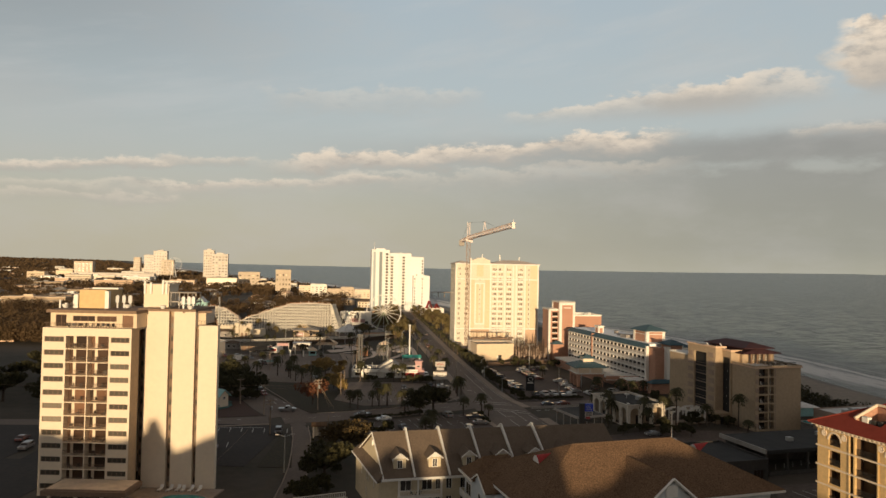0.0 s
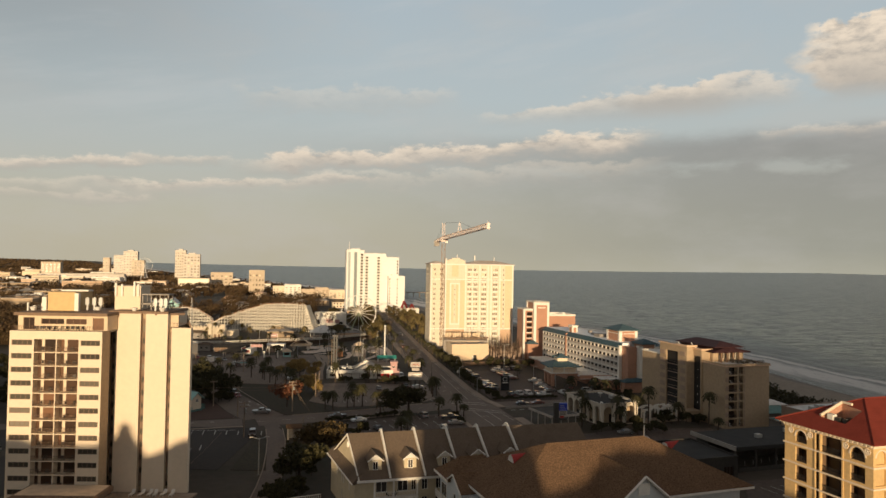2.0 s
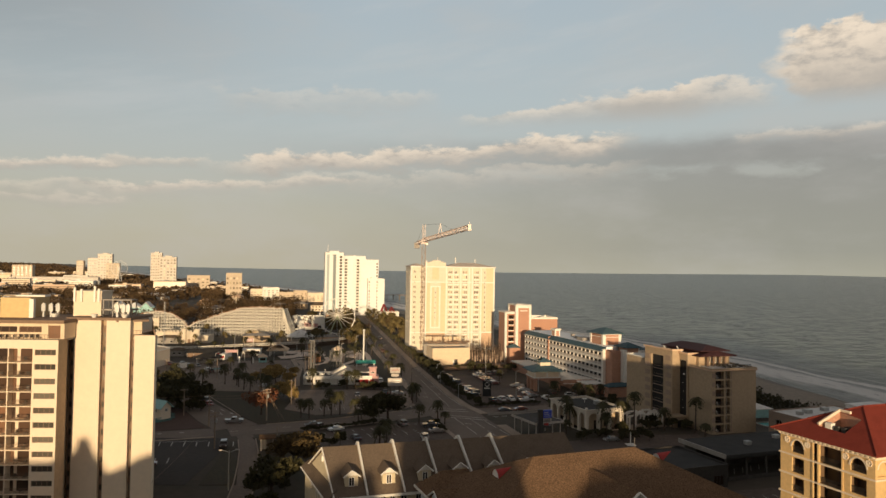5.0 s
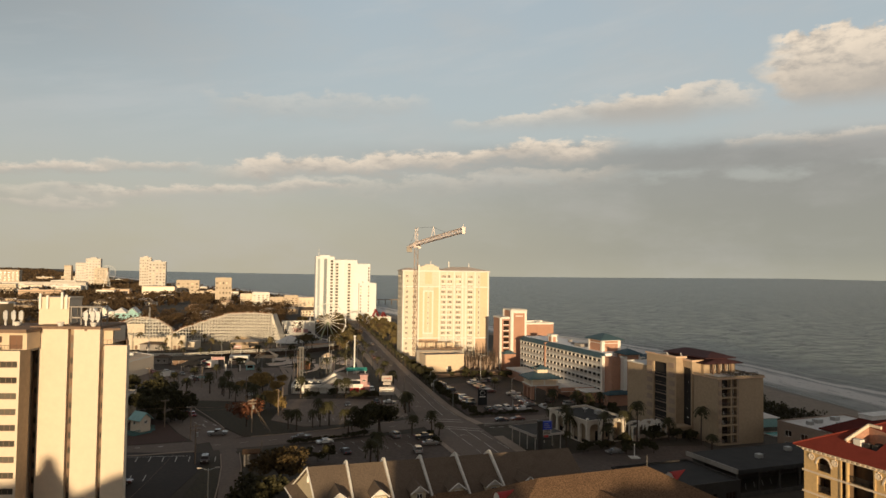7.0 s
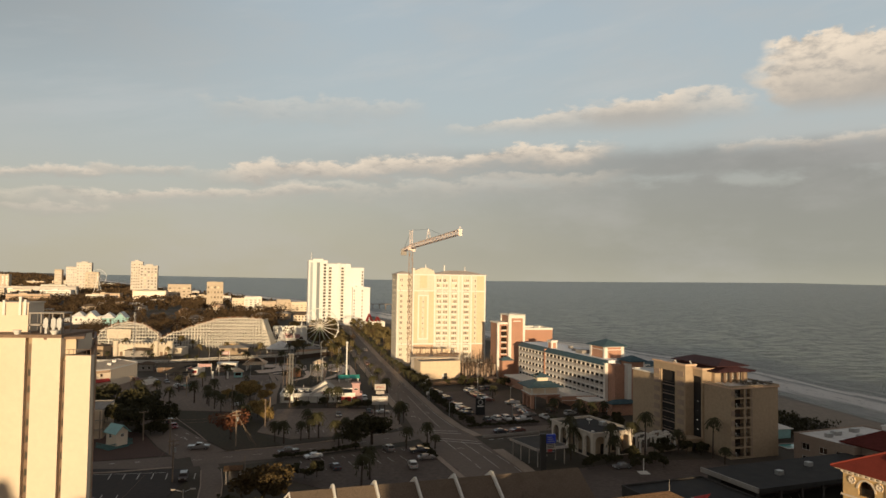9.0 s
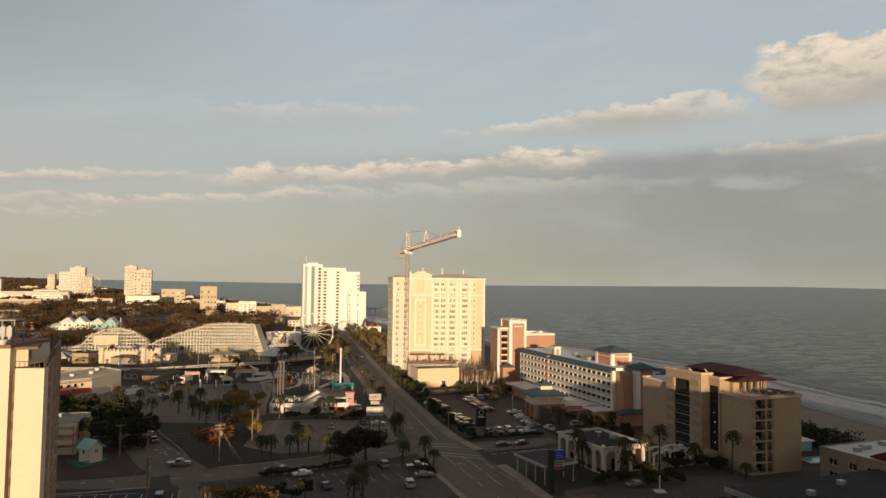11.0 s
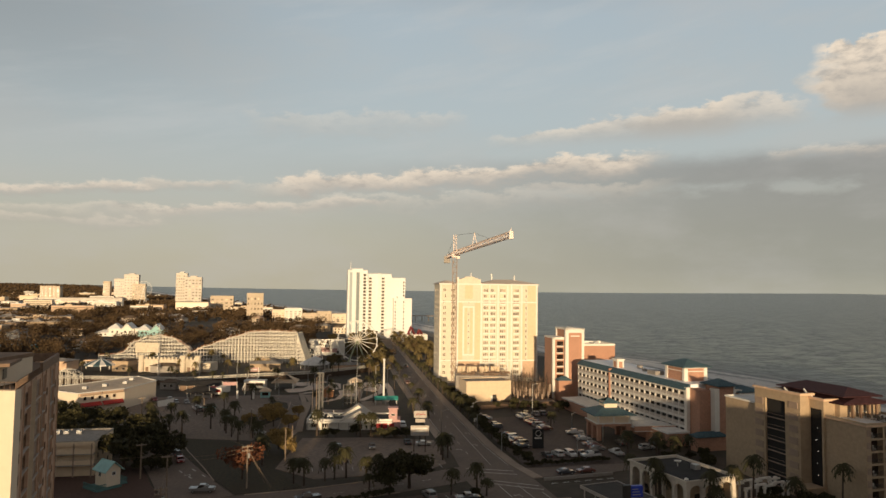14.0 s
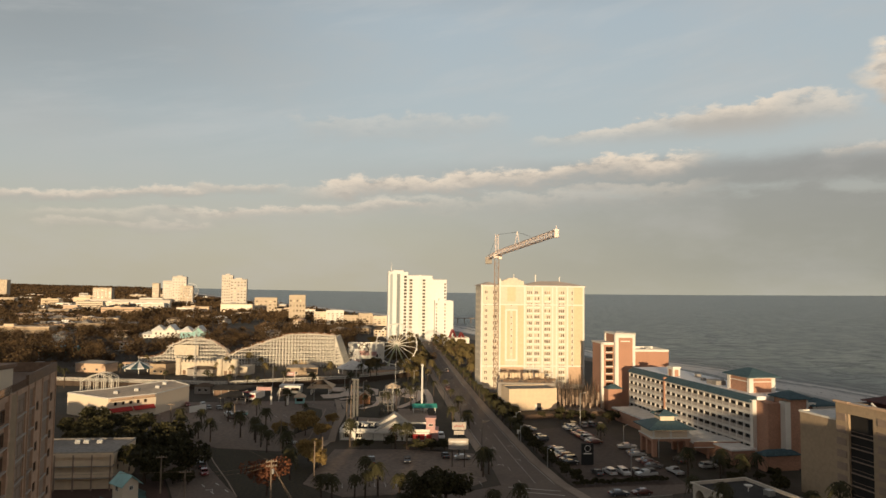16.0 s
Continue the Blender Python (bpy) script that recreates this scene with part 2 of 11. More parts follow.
# Far walls dulled, with distance haze put into their colour.
M_FARWHITE = surface("haze_dulled_white_render", (0.63, 0.56, 0.48), 0.9, 0.08, 0.3, 0.15, 0.05)
M_FARCREAM = surface("haze_dulled_cream_render", (0.56, 0.45, 0.33), 0.9, 0.08, 0.3, 0.15, 0.05)
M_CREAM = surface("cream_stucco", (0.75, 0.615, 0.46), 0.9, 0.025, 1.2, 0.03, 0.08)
M_WHITE = surface("white_stucco", (0.80, 0.75, 0.66), 0.85, 0.05, 1.0, 0.06, 0.08)
M_HOTEL = surface("pale_yellow_stucco", (0.70, 0.62, 0.49), 0.9, 0.05, 1.0, 0.06, 0.05)
M_BROWNTRIM = surface("brown_trim", (0.22, 0.14, 0.09), 0.8, 0.15, 2.0)
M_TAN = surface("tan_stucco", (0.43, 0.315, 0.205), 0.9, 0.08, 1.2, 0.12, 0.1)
M_PEACH = surface("peach_stucco", (0.66, 0.45, 0.30), 0.9, 0.08, 1.0, 0.1)
M_PINK = surface("salmon_brick", (0.47, 0.25, 0.165), 0.9, 0.15, 3.0, 0.12)
M_GOLD = surface("ochre_stucco", (0.66, 0.44, 0.20), 0.85, 0.08, 1.5, 0.12, 0.1)
M_CONC = surface("concrete", (0.34, 0.30, 0.26), 0.9, 0.12, 2.0, 0.2)
M_DARKROOF = surface("tar_roof", (0.025, 0.022, 0.02), 0.9, 0.35, 0.35, 0.45, tint=(0.05, 0.043, 0.037))
M_WHITEROOF = surface("white_membrane_roof", (0.80, 0.77, 0.72), 0.8, 0.1, 0.6, 0.2)
M_GREYROOF = surface("grey_gravel_roof", (0.30, 0.27, 0.24), 0.9, 0.2, 1.0, 0.3)
M_SHINGLE = courses("brown_shingle", (0.19, 0.115, 0.068), 0.16, 0.95, 0.4, grain=5.0)
M_SHINGLE2 = courses("weathered_shingle", (0.175, 0.130, 0.095), 0.16, 0.95, 0.2, grain=6.0)
M_REDTILE = courses("red_clay_tile", (0.225, 0.044, 0.03), 0.2, 0.8, 0.16, 2, 0.05, grain=7.0)
M_MAROONTILE = courses("maroon_tile", (0.13, 0.032, 0.026), 0.25, 0.8, 0.2)
M_MAROON = courses("maroon_metal_roof", (0.052, 0.024, 0.026), 0.3, 0.6, 0.2)
M_BLUEROOF = courses("slate_blue_metal_roof", (0.075, 0.125, 0.145), 0.35, 0.55, 0.2)
M_SIDING = courses("cream_siding", (0.60, 0.50, 0.34), 0.2, 0.8, 0.06, 2, 0.02)
M_SIDINGW = courses("white_siding", (0.62, 0.63, 0.62), 0.2, 0.8, 0.05, 2, 0.02)
M_TRIM = surface("white_trim", (0.78, 0.73, 0.65), 0.7, 0.04, 2.0, 0.05, 0.03)
M_GLASS = glassy("dark_glass", (0.035, 0.03, 0.028))
M_GLASSP = glassy("curtained_glass", (0.10, 0.085, 0.065), 0.25)
M_GLASSB = glassy("bronze_glass", (0.03, 0.018, 0.012))
M_METAL = surface("galvanised_metal", (0.45, 0.44, 0.42), 0.45, 0.1, 4.0, 0.1, 0.0, 0.7)
M_DARKMETAL = surface("dark_painted_metal", (0.04, 0.035, 0.03), 0.5, 0.1, 4.0)
M_WOODPOLE = surface("weathered_pole_wood", (0.30, 0.22, 0.155), 0.9, 0.3, 2.0, 0.2, 0.3, streak=0.1)
M_TRUNK = surface("bark", (0.085, 0.058, 0.04), 0.95, 0.35, 3.0, 0.2, 0.4)
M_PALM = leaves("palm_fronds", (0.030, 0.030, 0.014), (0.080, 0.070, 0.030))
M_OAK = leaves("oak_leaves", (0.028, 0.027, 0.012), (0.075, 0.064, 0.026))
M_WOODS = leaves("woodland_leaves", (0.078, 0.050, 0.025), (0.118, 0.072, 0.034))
# Lighter copies of palm and oak foliage, with sunlight put into the colour.
M_SUNPALM = leaves("sunlit_palm_fronds", (0.10, 0.078, 0.030), (0.21, 0.155, 0.062))
M_SUNOAK = leaves("sunlit_oak_leaves", (0.092, 0.070, 0.029), (0.185, 0.135, 0.056))
M_BRONZELEAF = leaves("bronze_oak_leaves", (0.06, 0.042, 0.018), (0.14, 0.092, 0.036))
M_GOLDLEAF = leaves("golden_autumn_leaves", (0.18, 0.12, 0.04), (0.38, 0.255, 0.095))
M_REDLEAF = leaves("russet_autumn_leaves", (0.12, 0.045, 0.025), (0.22, 0.085, 0.04))
M_ASPHALT = surface("asphalt", (0.125, 0.090, 0.069), 0.9, 0.25, 0.9, 0.35, 0.1, tint=(0.065, 0.048, 0.039))
M_ROAD = surface("worn_road_asphalt", (0.19, 0.142, 0.11), 0.9, 0.15, 1.2, 0.3, 0.1, tint=(0.122, 0.092, 0.072))
M_WALK = surface("concrete_pavement", (0.37, 0.285, 0.215), 0.9, 0.12, 1.5, 0.2)
M_LINE = surface("worn_road_paint", (0.62, 0.58, 0.50), 0.8, 0.15, 6.0, 0.3, 0.0)
M_GRASS = surface("winter_grass", (0.060, 0.047, 0.024), 0.95, 0.35, 1.5, 0.4, 0.3, tint=(0.05, 0.035, 0.02))
M_MULCH = surface("mulch", (0.10, 0.055, 0.04), 0.95, 0.3, 3.0, 0.2)
M_STEEL_WHITE = surface("white_painted_steel", (0.78, 0.74, 0.68), 0.55, 0.06, 3.0, 0.1, 0.0)
M_COASTER = surface("white_painted_timber", (0.74, 0.68, 0.58), 0.8, 0.1, 3.0, 0.2)
M_TEAL = surface("teal_painted_metal", (0.05, 0.34, 0.28), 0.6, 0.1, 1.0, 0.1)
M_TEALROOF = surface("pale_aqua_metal_roof", (0.30, 0.52, 0.50), 0.6, 0.08, 1.0, 0.1)
M_RED = surface("red_canvas", (0.42, 0.04, 0.035), 0.8, 0.12, 2.0, 0.1)
M_MAGENTA = surface("pink_stucco", (0.52, 0.31, 0.285), 0.85, 0.1, 1.5, 0.15)
M_CAR = paint_random("car_paint", (0.55, 0.54, 0.52), (0.03, 0.03, 0.03), (0.22, 0.21, 0.20), (0.62, 0.60, 0.57), (0.25, 0.03, 0.03), (0.06, 0.06, 0.07), (0.45, 0.43, 0.40), (0.16, 0.06, 0.045), (0.30, 0.26, 0.23), (0.08, 0.06, 0.05))
M_TYRE = surface("rubber", (0.02, 0.02, 0.02), 0.9, 0.2, 5.0)
M_POOL = surface("pool_water", (0.05, 0.30, 0.28), 0.15, 0.1, 1.0, 0.1, 0.05)
M_BLUESIGN = surface("blue_sign_face", (0.03, 0.06, 0.42), 0.4, 0.1, 2.0)
M_BALCDOOR = glassy("dark_red_brown_door_glass", (0.075, 0.038, 0.021), 0.3, 0.6)
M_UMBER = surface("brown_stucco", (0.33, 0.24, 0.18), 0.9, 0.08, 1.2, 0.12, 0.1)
M_SANDWALL = surface("pale_sand_render", (0.72, 0.56, 0.385), 0.9, 0.05, 0.8, 0.1, 0.05)
M_LAMP = lamp_glow("lit_lamp", (1.0, 0.9, 0.75), 1.3)
M_EASTWALL = surface("shade_brown_stucco", (0.54, 0.35, 0.235), 0.9, 0.1, 1.2, 0.15)
M_CARPARK = surface("pale_worn_asphalt", (0.24, 0.18, 0.138), 0.9, 0.2, 0.8, 0.35, 0.1, tint=(0.155, 0.116, 0.09))
M_PALEGREEN = surface("faded_green_paint", (0.42, 0.44, 0.28), 0.7, 0.1, 2.0, 0.1)
M_DARKTEAL = surface("faded_teal_timber", (0.10, 0.20, 0.19), 0.85, 0.15, 2.0, 0.2)
M_BEACHWALL = surface("shade_dulled_white_stucco", (0.66, 0.61, 0.55), 0.9, 0.08, 1.2, 0.15)
# Browner and darker than the jib's paint.
M_MASTPAINT = surface("brown_crane_paint", (0.40, 0.27, 0.19), 0.7, 0.1, 2.0, 0.2, 0.0)
M_CRANE = surface("pinkish_white_crane_paint", (0.86, 0.71, 0.63), 0.6, 0.06, 2.0, 0.1, 0.0)
M_OCHRE = surface("ochre_render", (0.62, 0.43, 0.21), 0.9, 0.06, 1.0, 0.08)
# Much darker concrete than the plain one.
M_DARKCONC = surface("dark_concrete", (0.055, 0.047, 0.04), 0.9, 0.2, 1.2, 0.3)
M_LOGGIA = surface("loggia_shade_brown", (0.16, 0.095, 0.05), 0.9, 0.12, 1.2, 0.2)
# Light tan puts low sunlight on the roofs into their colour.
M_TANROOF = surface("sunlit_tan_roofing", (0.70, 0.54, 0.38), 0.9, 0.12, 0.7, 0.25, 0.1)
# White paint greyed so that shade on it is part of the colour.
M_DULLTRIM = surface("shade_dulled_white_paint", (0.46, 0.40, 0.345), 0.85, 0.1, 1.5, 0.2)
M_KIOSK = surface("orange_painted_timber", (0.46, 0.21, 0.10), 0.85, 0.15, 2.0, 0.2)
# Pale concrete made brighter still, with sunlight on it put into the colour.
M_PALEPATH = surface("sun_brightened_path", (0.74, 0.60, 0.49), 0.9, 0.12, 1.2, 0.2)
M_ARCADE = surface("cream_arcade_stucco", (0.68, 0.59, 0.48), 0.9, 0.08, 1.2, 0.15)
M_CASTLE = surface("faded_cream_timber", (0.66, 0.56, 0.43), 0.9, 0.12, 1.0, 0.25)
# Matt near-black that paints the shade of deep openings.
M_DIMROOM = surface("dark_opening_shade", (0.018, 0.015, 0.013), 0.9, 0.2, 1.0, 0.1, 0.0)
# Darker asphalt for the two lots at the tower.
M_DARKLOT = surface("dark_asphalt", (0.046, 0.034, 0.027), 0.9, 0.25, 0.9, 0.35, 0.1, tint=(0.028, 0.021, 0.017))
M_SNOW = surface("bright_white_paint", (0.79, 0.77, 0.73), 0.7, 0.03, 0.5, 0.05, 0.0)
# Glass lightened so that distant windows carry haze in their colour.
M_GLASSH = glassy("hazed_amber_glass", (0.34, 0.27, 0.19), 0.2, 0.6)
M_HOTELGLASS = glassy("net_curtained_glass", (0.33, 0.265, 0.18), 0.2, 0.5)
M_HOTELFIELD = surface("warm_yellow_stucco", (0.70, 0.565, 0.375), 0.9, 0.05, 1.0, 0.06, 0.05)
M_PALEGLASS = glassy("pale_blue_grey_glass", (0.30, 0.33, 0.33), 0.15, 0.2)
# Whiter than the other membrane roofs.
M_BRIGHTROOF = surface("bright_white_membrane", (0.90, 0.89, 0.88), 0.6, 0.04, 0.6, 0.08)
M_PALEROOF = surface("pale_sand_metal_roof", (0.66, 0.54, 0.44), 0.7, 0.06, 1.0, 0.1)
M_HOTELROOF = surface("pale_grey_metal_roof", (0.40, 0.36, 0.31), 0.7, 0.06, 1.0, 0.1)

# ---- mesh tools ----
class Geo:
    """Collects faces for one mesh; m places what is added next."""

    def __init__(self):
        self.v, self.f, self.m = [], [], None

    def at(self, x=0, y=0, z=0, rz=0):
        self.m = pose(x, y, z, 0, 0, rz)
        return self

    def add(self, verts, faces):
        k = len(self.v)
        self.v += [tuple(self.m @ Vector(p)) for p in verts] if self.m else [tuple(p) for p in verts]
        self.f += [tuple(i + k for i in f) for f in faces]
        return self

    def box(self, x0, y0, z0, x1, y1, z1):
        return self.add([(x0, y0, z0), (x1, y0, z0), (x1, y1, z0), (x0, y1, z0), (x0, y0, z1), (x1, y0, z1), (x1, y1, z1), (x0, y1, z1)],
                        [(0, 3, 2, 1), (4, 5, 6, 7), (0, 1, 5, 4), (1, 2, 6, 5), (2, 3, 7, 6), (3, 0, 4, 7)])

    def prism(self, poly, z0, z1):
        n = len(poly)
        return self.add([(x, y, z0) for x, y in poly] + [(x, y, z1) for x, y in poly],
                        [tuple(range(n - 1, -1, -1)), tuple(range(n, 2 * n))] + [(i, (i + 1) % n, n + (i + 1) % n, n + i) for i in range(n)])

    def cyl(self, x, y, z0, z1, r0, r1=None, n=10):
        r1 = r0 if r1 is None else r1
        ring = [(math.cos(2 * math.pi * i / n), math.sin(2 * math.pi * i / n)) for i in range(n)]
        return self.add([(x + c * r0, y + s * r0, z0) for c, s in ring] + [(x + c * r1, y + s * r1, z1) for c, s in ring],
                        [tuple(range(n - 1, -1, -1)), tuple(range(n, 2 * n))] + [(i, (i + 1) % n, n + (i + 1) % n, n + i) for i in range(n)])

    def tube(self, p, q, r0, r1=None, n=6):
        p, q = Vector(p), Vector(q)
        r1 = r0 if r1 is None else r1
        turn = (q - p).to_track_quat("Z", "Y")
        ring = [turn @ Vector((math.cos(2 * math.pi * i / n), math.sin(2 * math.pi * i / n), 0)) for i in range(n)]
        return self.add([p + a * r0 for a in ring] + [q + a * r1 for a in ring],
                        [tuple(range(n - 1, -1, -1)), tuple(range(n, 2 * n))] + [(i, (i + 1) % n, n + (i + 1) % n, n + i) for i in range(n)])

    def hip(self, x0, y0, x1, y1, z0, z1, thick=0.25, inset=None):
        """A hipped roof with a short eaves face; ridge along the longer side."""
        w, d = x1 - x0, y1 - y0
        k = (min(w, d) / 2 if inset is None else inset)
        if w >= d:
            a, b = (x0 + k, (y0 + y1) / 2, z1), (x1 - k, (y0 + y1) / 2, z1)
            top = [(4, 5, 9, 8), (5, 6, 9), (6, 7, 8, 9), (7, 4, 8)]
        else:
            a, b = ((x0 + x1) / 2, y0 + k, z1), ((x0 + x1) / 2, y1 - k, z1)
            top = [(4, 5, 8), (5, 6, 9, 8), (6, 7, 9), (7, 4, 8, 9)]
        low = [(x0, y0), (x1, y0), (x1, y1), (x0, y1)]
        return self.add([(*p, z0 - thick) for p in low] + [(*p, z0) for p in low] + [a, b],
                        [(3, 2, 1, 0), (0, 1, 5, 4), (1, 2, 6, 5), (2, 3, 7, 6), (3, 0, 4, 7)] + top)

    def gable(self, x0, y0, x1, y1, z0, z1, thick=0.2, along="x"):
        """Two roof slabs meeting in a ridge."""
        if along == "x":
            ym = (y0 + y1) / 2
            pts = lambda x: [(x, y0, z0), (x, ym, z1), (x, y1, z0), (x, y1, z0 - thick), (x, ym, z1 - thick), (x, y0, z0 - thick)]
            v = pts(x0) + pts(x1)
        else:
            xm = (x0 + x1) / 2
            pts = lambda y: [(x0, y, z0), (xm, y, z1), (x1, y, z0), (x1, y, z0 - thick), (xm, y, z1 - thick), (x0, y, z0 - thick)]
            v = pts(y0) + pts(y1)
        f = [(i, (i + 1) % 6, 6 + (i + 1) % 6, 6 + i) for i in range(6)] + [(0, 5, 4, 1), (1, 4, 3, 2), (6, 7, 10, 11), (7, 8, 9, 10)]
        return self.add(v, f)

    def facade(self, w, h, holes, depth=0.25):
        """A wall in the plane y=0 that faces -y, from x 0..w and z 0..h, with reveals round holes (x0, z0, x1, z1)."""
        xs = sorted({0.0, float(w), *[a for q in holes for a in (q[0], q[2])]})
        zs = sorted({0.0, float(h), *[a for q in holes for a in (q[1], q[3])]})
        for i in range(len(xs) - 1):
            for j in range(len(zs) - 1):
                cx, cz = (xs[i] + xs[i + 1]) / 2, (zs[j] + zs[j + 1]) / 2
                if not any(q[0] < cx < q[2] and q[1] < cz < q[3] for q in holes):
                    self.add([(xs[i], 0, zs[j]), (xs[i + 1], 0, zs[j]), (xs[i + 1], 0, zs[j + 1]), (xs[i], 0, zs[j + 1])], [(0, 1, 2, 3)])
        for a, b, c, d in holes:
            self.add([(a, 0, b), (c, 0, b), (c, 0, d), (a, 0, d), (a, depth, b), (c, depth, b), (c, depth, d), (a, depth, d)],
                     [(0, 4, 5, 1), (1, 5, 6, 2), (2, 6, 7, 3), (3, 7, 4, 0)])
        return self

    def welded(self):
        """Faces over shared corners."""
        seen, index, verts = {}, [], []
        for p in self.v:
            key = (round(p[0], 3), round(p[1], 3), round(p[2], 3))
            if key not in seen:
                seen[key] = len(verts)
                verts.append(p)
            index.append(seen[key])
        faces = [tuple(index[i] for i in f) for f in self.f]
        return verts, [f for f in faces if len(set(f)) == len(f)]

    def islands(self):
        """The separate bodies that this holds."""
        verts, faces = self.welded()
        up = list(range(len(verts)))

        def root(i):
            while up[i] != i:
                up[i] = up[up[i]]
                i = up[i]
            return i

        for f in faces:
            r = root(f[0])
            for i in f[1:]:
                up[root(i)] = r
        groups = {}
        for f in faces:
            groups.setdefault(root(f[0]), []).append(f)
        out = []
        for fs in groups.values():
            g, new_of = Geo(), {}
            for f in fs:
                for i in f:
                    if i not in new_of:
                        new_of[i] = len(g.v)
                        g.v.append(verts[i])
                g.f.append(tuple(new_of[i] for i in f))
            out.append(g)
        return out

    def mesh(self, name, material, smooth=False, weld=True):
        me = bpy.data.meshes.new(name)
        verts, faces = self.welded() if weld else (self.v, self.f)
        me.from_pydata(verts, [], faces)
        me.materials.append(material)
        if smooth:
            me.polygons.foreach_set("use_smooth", [True] * len(me.polygons))
        me.update()
        return me


def thing(name, x=0, y=0, z=0, rz=0, label="", category="", group="", kind=""):
    ob = new(name)
    ob.matrix_basis = pose(x, y, z, 0, 0, rz)
    return tagged(ob, label, category, group, kind)


def part(name, geo, material, parent=None, label="", smooth=False, kind="", split=True):
    """One mesh under its thing; a handful of separate bodies become a part each."""
    if parent is not None and split and len(geo.f) < 2500:
        bodies = geo.islands()
        if 1 < len(bodies) <= 40:
            return [part(name, b, material, parent, label, smooth, kind, False) for b in bodies][0]
    ob = new(name, geo.mesh(name, material, smooth, len(geo.v) < 60000))
    ob.parent = parent
    return tagged(ob, label, "", "", kind)


def piece(name, mesh, parent, x, y, z, rz=0):
    ob = new(name, mesh)
    ob.parent = parent
    ob.matrix_basis = pose(x, y, z, 0, 0, rz)
    return ob


WINDOWS = {}


def window(parent, x, y, z, w, h, rz=0, style="plain", glass=None, frame_mat=None, bars=1):
    """A framed window whose pane lies in its own plane, facing -y; x is its middle, z its sill."""
    glass, frame_mat = glass or M_GLASS, frame_mat or M_TRIM
    key = (round(w, 2), round(h, 2), glass.name, frame_mat.name, bars)
    if key not in WINDOWS:
        g, t = Geo(), 0.09
        g.box(-w / 2, -0.05, 0, -w / 2 + t, 0.05, h).box(w / 2 - t, -0.05, 0, w / 2, 0.05, h)
        g.box(-w / 2 + t, -0.05, 0, w / 2 - t, 0.05, t).box(-w / 2 + t, -0.05, h - t, w / 2 - t, 0.05, h)
        for i in range(1, bars + 1):
            c = -w / 2 + w * i / (bars + 1)
            g.box(c - 0.04, -0.04, t, c + 0.04, 0.04, h - t)
        p = Geo().box(-w / 2 + t, -0.01, t, w / 2 - t, 0.01, h - t)
        WINDOWS[key] = (g.mesh("window", frame_mat), p.mesh("pane", glass))
    a, b = WINDOWS[key]
    if style == "far":
        return piece("window", b, parent, x, y, z, rz)
    ob = piece("window", a, parent, x, y, z, rz)
    piece("pane", b, ob, 0, 0, 0)
    return ob


def rect_walls(geo, w, d, h, front=(), right=(), back=(), left=(), depth=0.25, x=0, y=0, z=0):
    """Four walls of a block with its front-left corner at x, y: each with its holes."""
    base = Matrix.Translation((x, y, z))
    for holes, m, length in ((front, pose(0, 0, 0), w), (right, pose(w, 0, 0, 0, 0, 90), d), (back, pose(w, d, 0, 0, 0, 180), w), (left, pose(0, d, 0, 0, 0, -90), d)):
        geo.m = base @ m
        geo.facade(length, h, list(holes), depth)
    geo.m = None
    return geo


def parapet(geo, x0, y0, x1, y1, z, h=0.8, t=0.3):
    geo.box(x0, y0, z, x1, y0 + t, z + h).box(x0, y1 - t, z, x1, y1, z + h)
    return geo.box(x0, y0 + t, z, x0 + t, y1 - t, z + h).box(x1 - t, y0 + t, z, x1, y1 - t, z + h)


def side_at(side, w, d, u, inset=0.2):
    """Place and turn for a window u metres along a side."""
    return {"front": (u, inset, 0), "right": (w - inset, u, 90), "back": (w - u, d - inset, 180), "left": (inset, d - u, -90)}[side]


def block(parent, x, y, z, w, d, h, wall, rows=None, roof=M_GREYROOF, lip=0.8, glass=None, frame_mat=None, cap=None, name="wall", style="plain"):
    """A block of storeys. rows: side -> (list of window centres, width, height, list of sills, bars)."""
    holes, rows = {}, rows or {}
    for side, (us, ww, wh, sills, bars) in rows.items():
        holes[side] = [(u - ww / 2, s, u + ww / 2, s + wh) for u in us for s in sills]
    g = rect_walls(Geo(), w, d, h, depth=0.3, x=x, y=y, z=z, **holes)
    part(name, g, wall, parent)
    r = Geo().box(x + 0.01, y + 0.01, z + h - 0.3, x + w - 0.01, y + d - 0.01, z + h - 0.02)
    part("roof", r, roof, parent)
    if lip:
        part("parapet", parapet(Geo(), x - 0.08, y - 0.08, x + w + 0.08, y + d + 0.08, z + h, lip), cap or wall, parent)
    for side, (us, ww, wh, sills, bars) in rows.items():
        for u in us:
            for s in sills:
                px, py, rz = side_at(side, w, d, u)
                window(parent, x + px, y + py, z + s, ww, wh, rz, style=style, glass=glass, frame_mat=frame_mat, bars=bars)


def lift(x, y):
    """The far plain and sea rise a little, so that the edge of the world meets the true horizon."""
    r = math.hypot(x, y - 40)
    return 29.5 * (max(0.0, r - 2000) / 2930) ** 2


# ---- ground, beach and sea ----
SHORE = [(-2500, 320), (-200, 225), (120, 190), (290, 178), (373, 169), (420, 160), (470, 142), (510, 128), (550, 108), (600, 80), (669, 50), (800, 2), (1050, -78), (1300, -172), (1600, -330), (2000, -560), (2900, -1080), (3800, -1640), (4900, -2330)]


def shore(y):
    for (y0, x0), (y1, x1) in zip(SHORE, SHORE[1:]):
        if y <= y1:
            return x0 + (x1 - x0) * (y - y0) / (y1 - y0)
    return SHORE[-1][1]


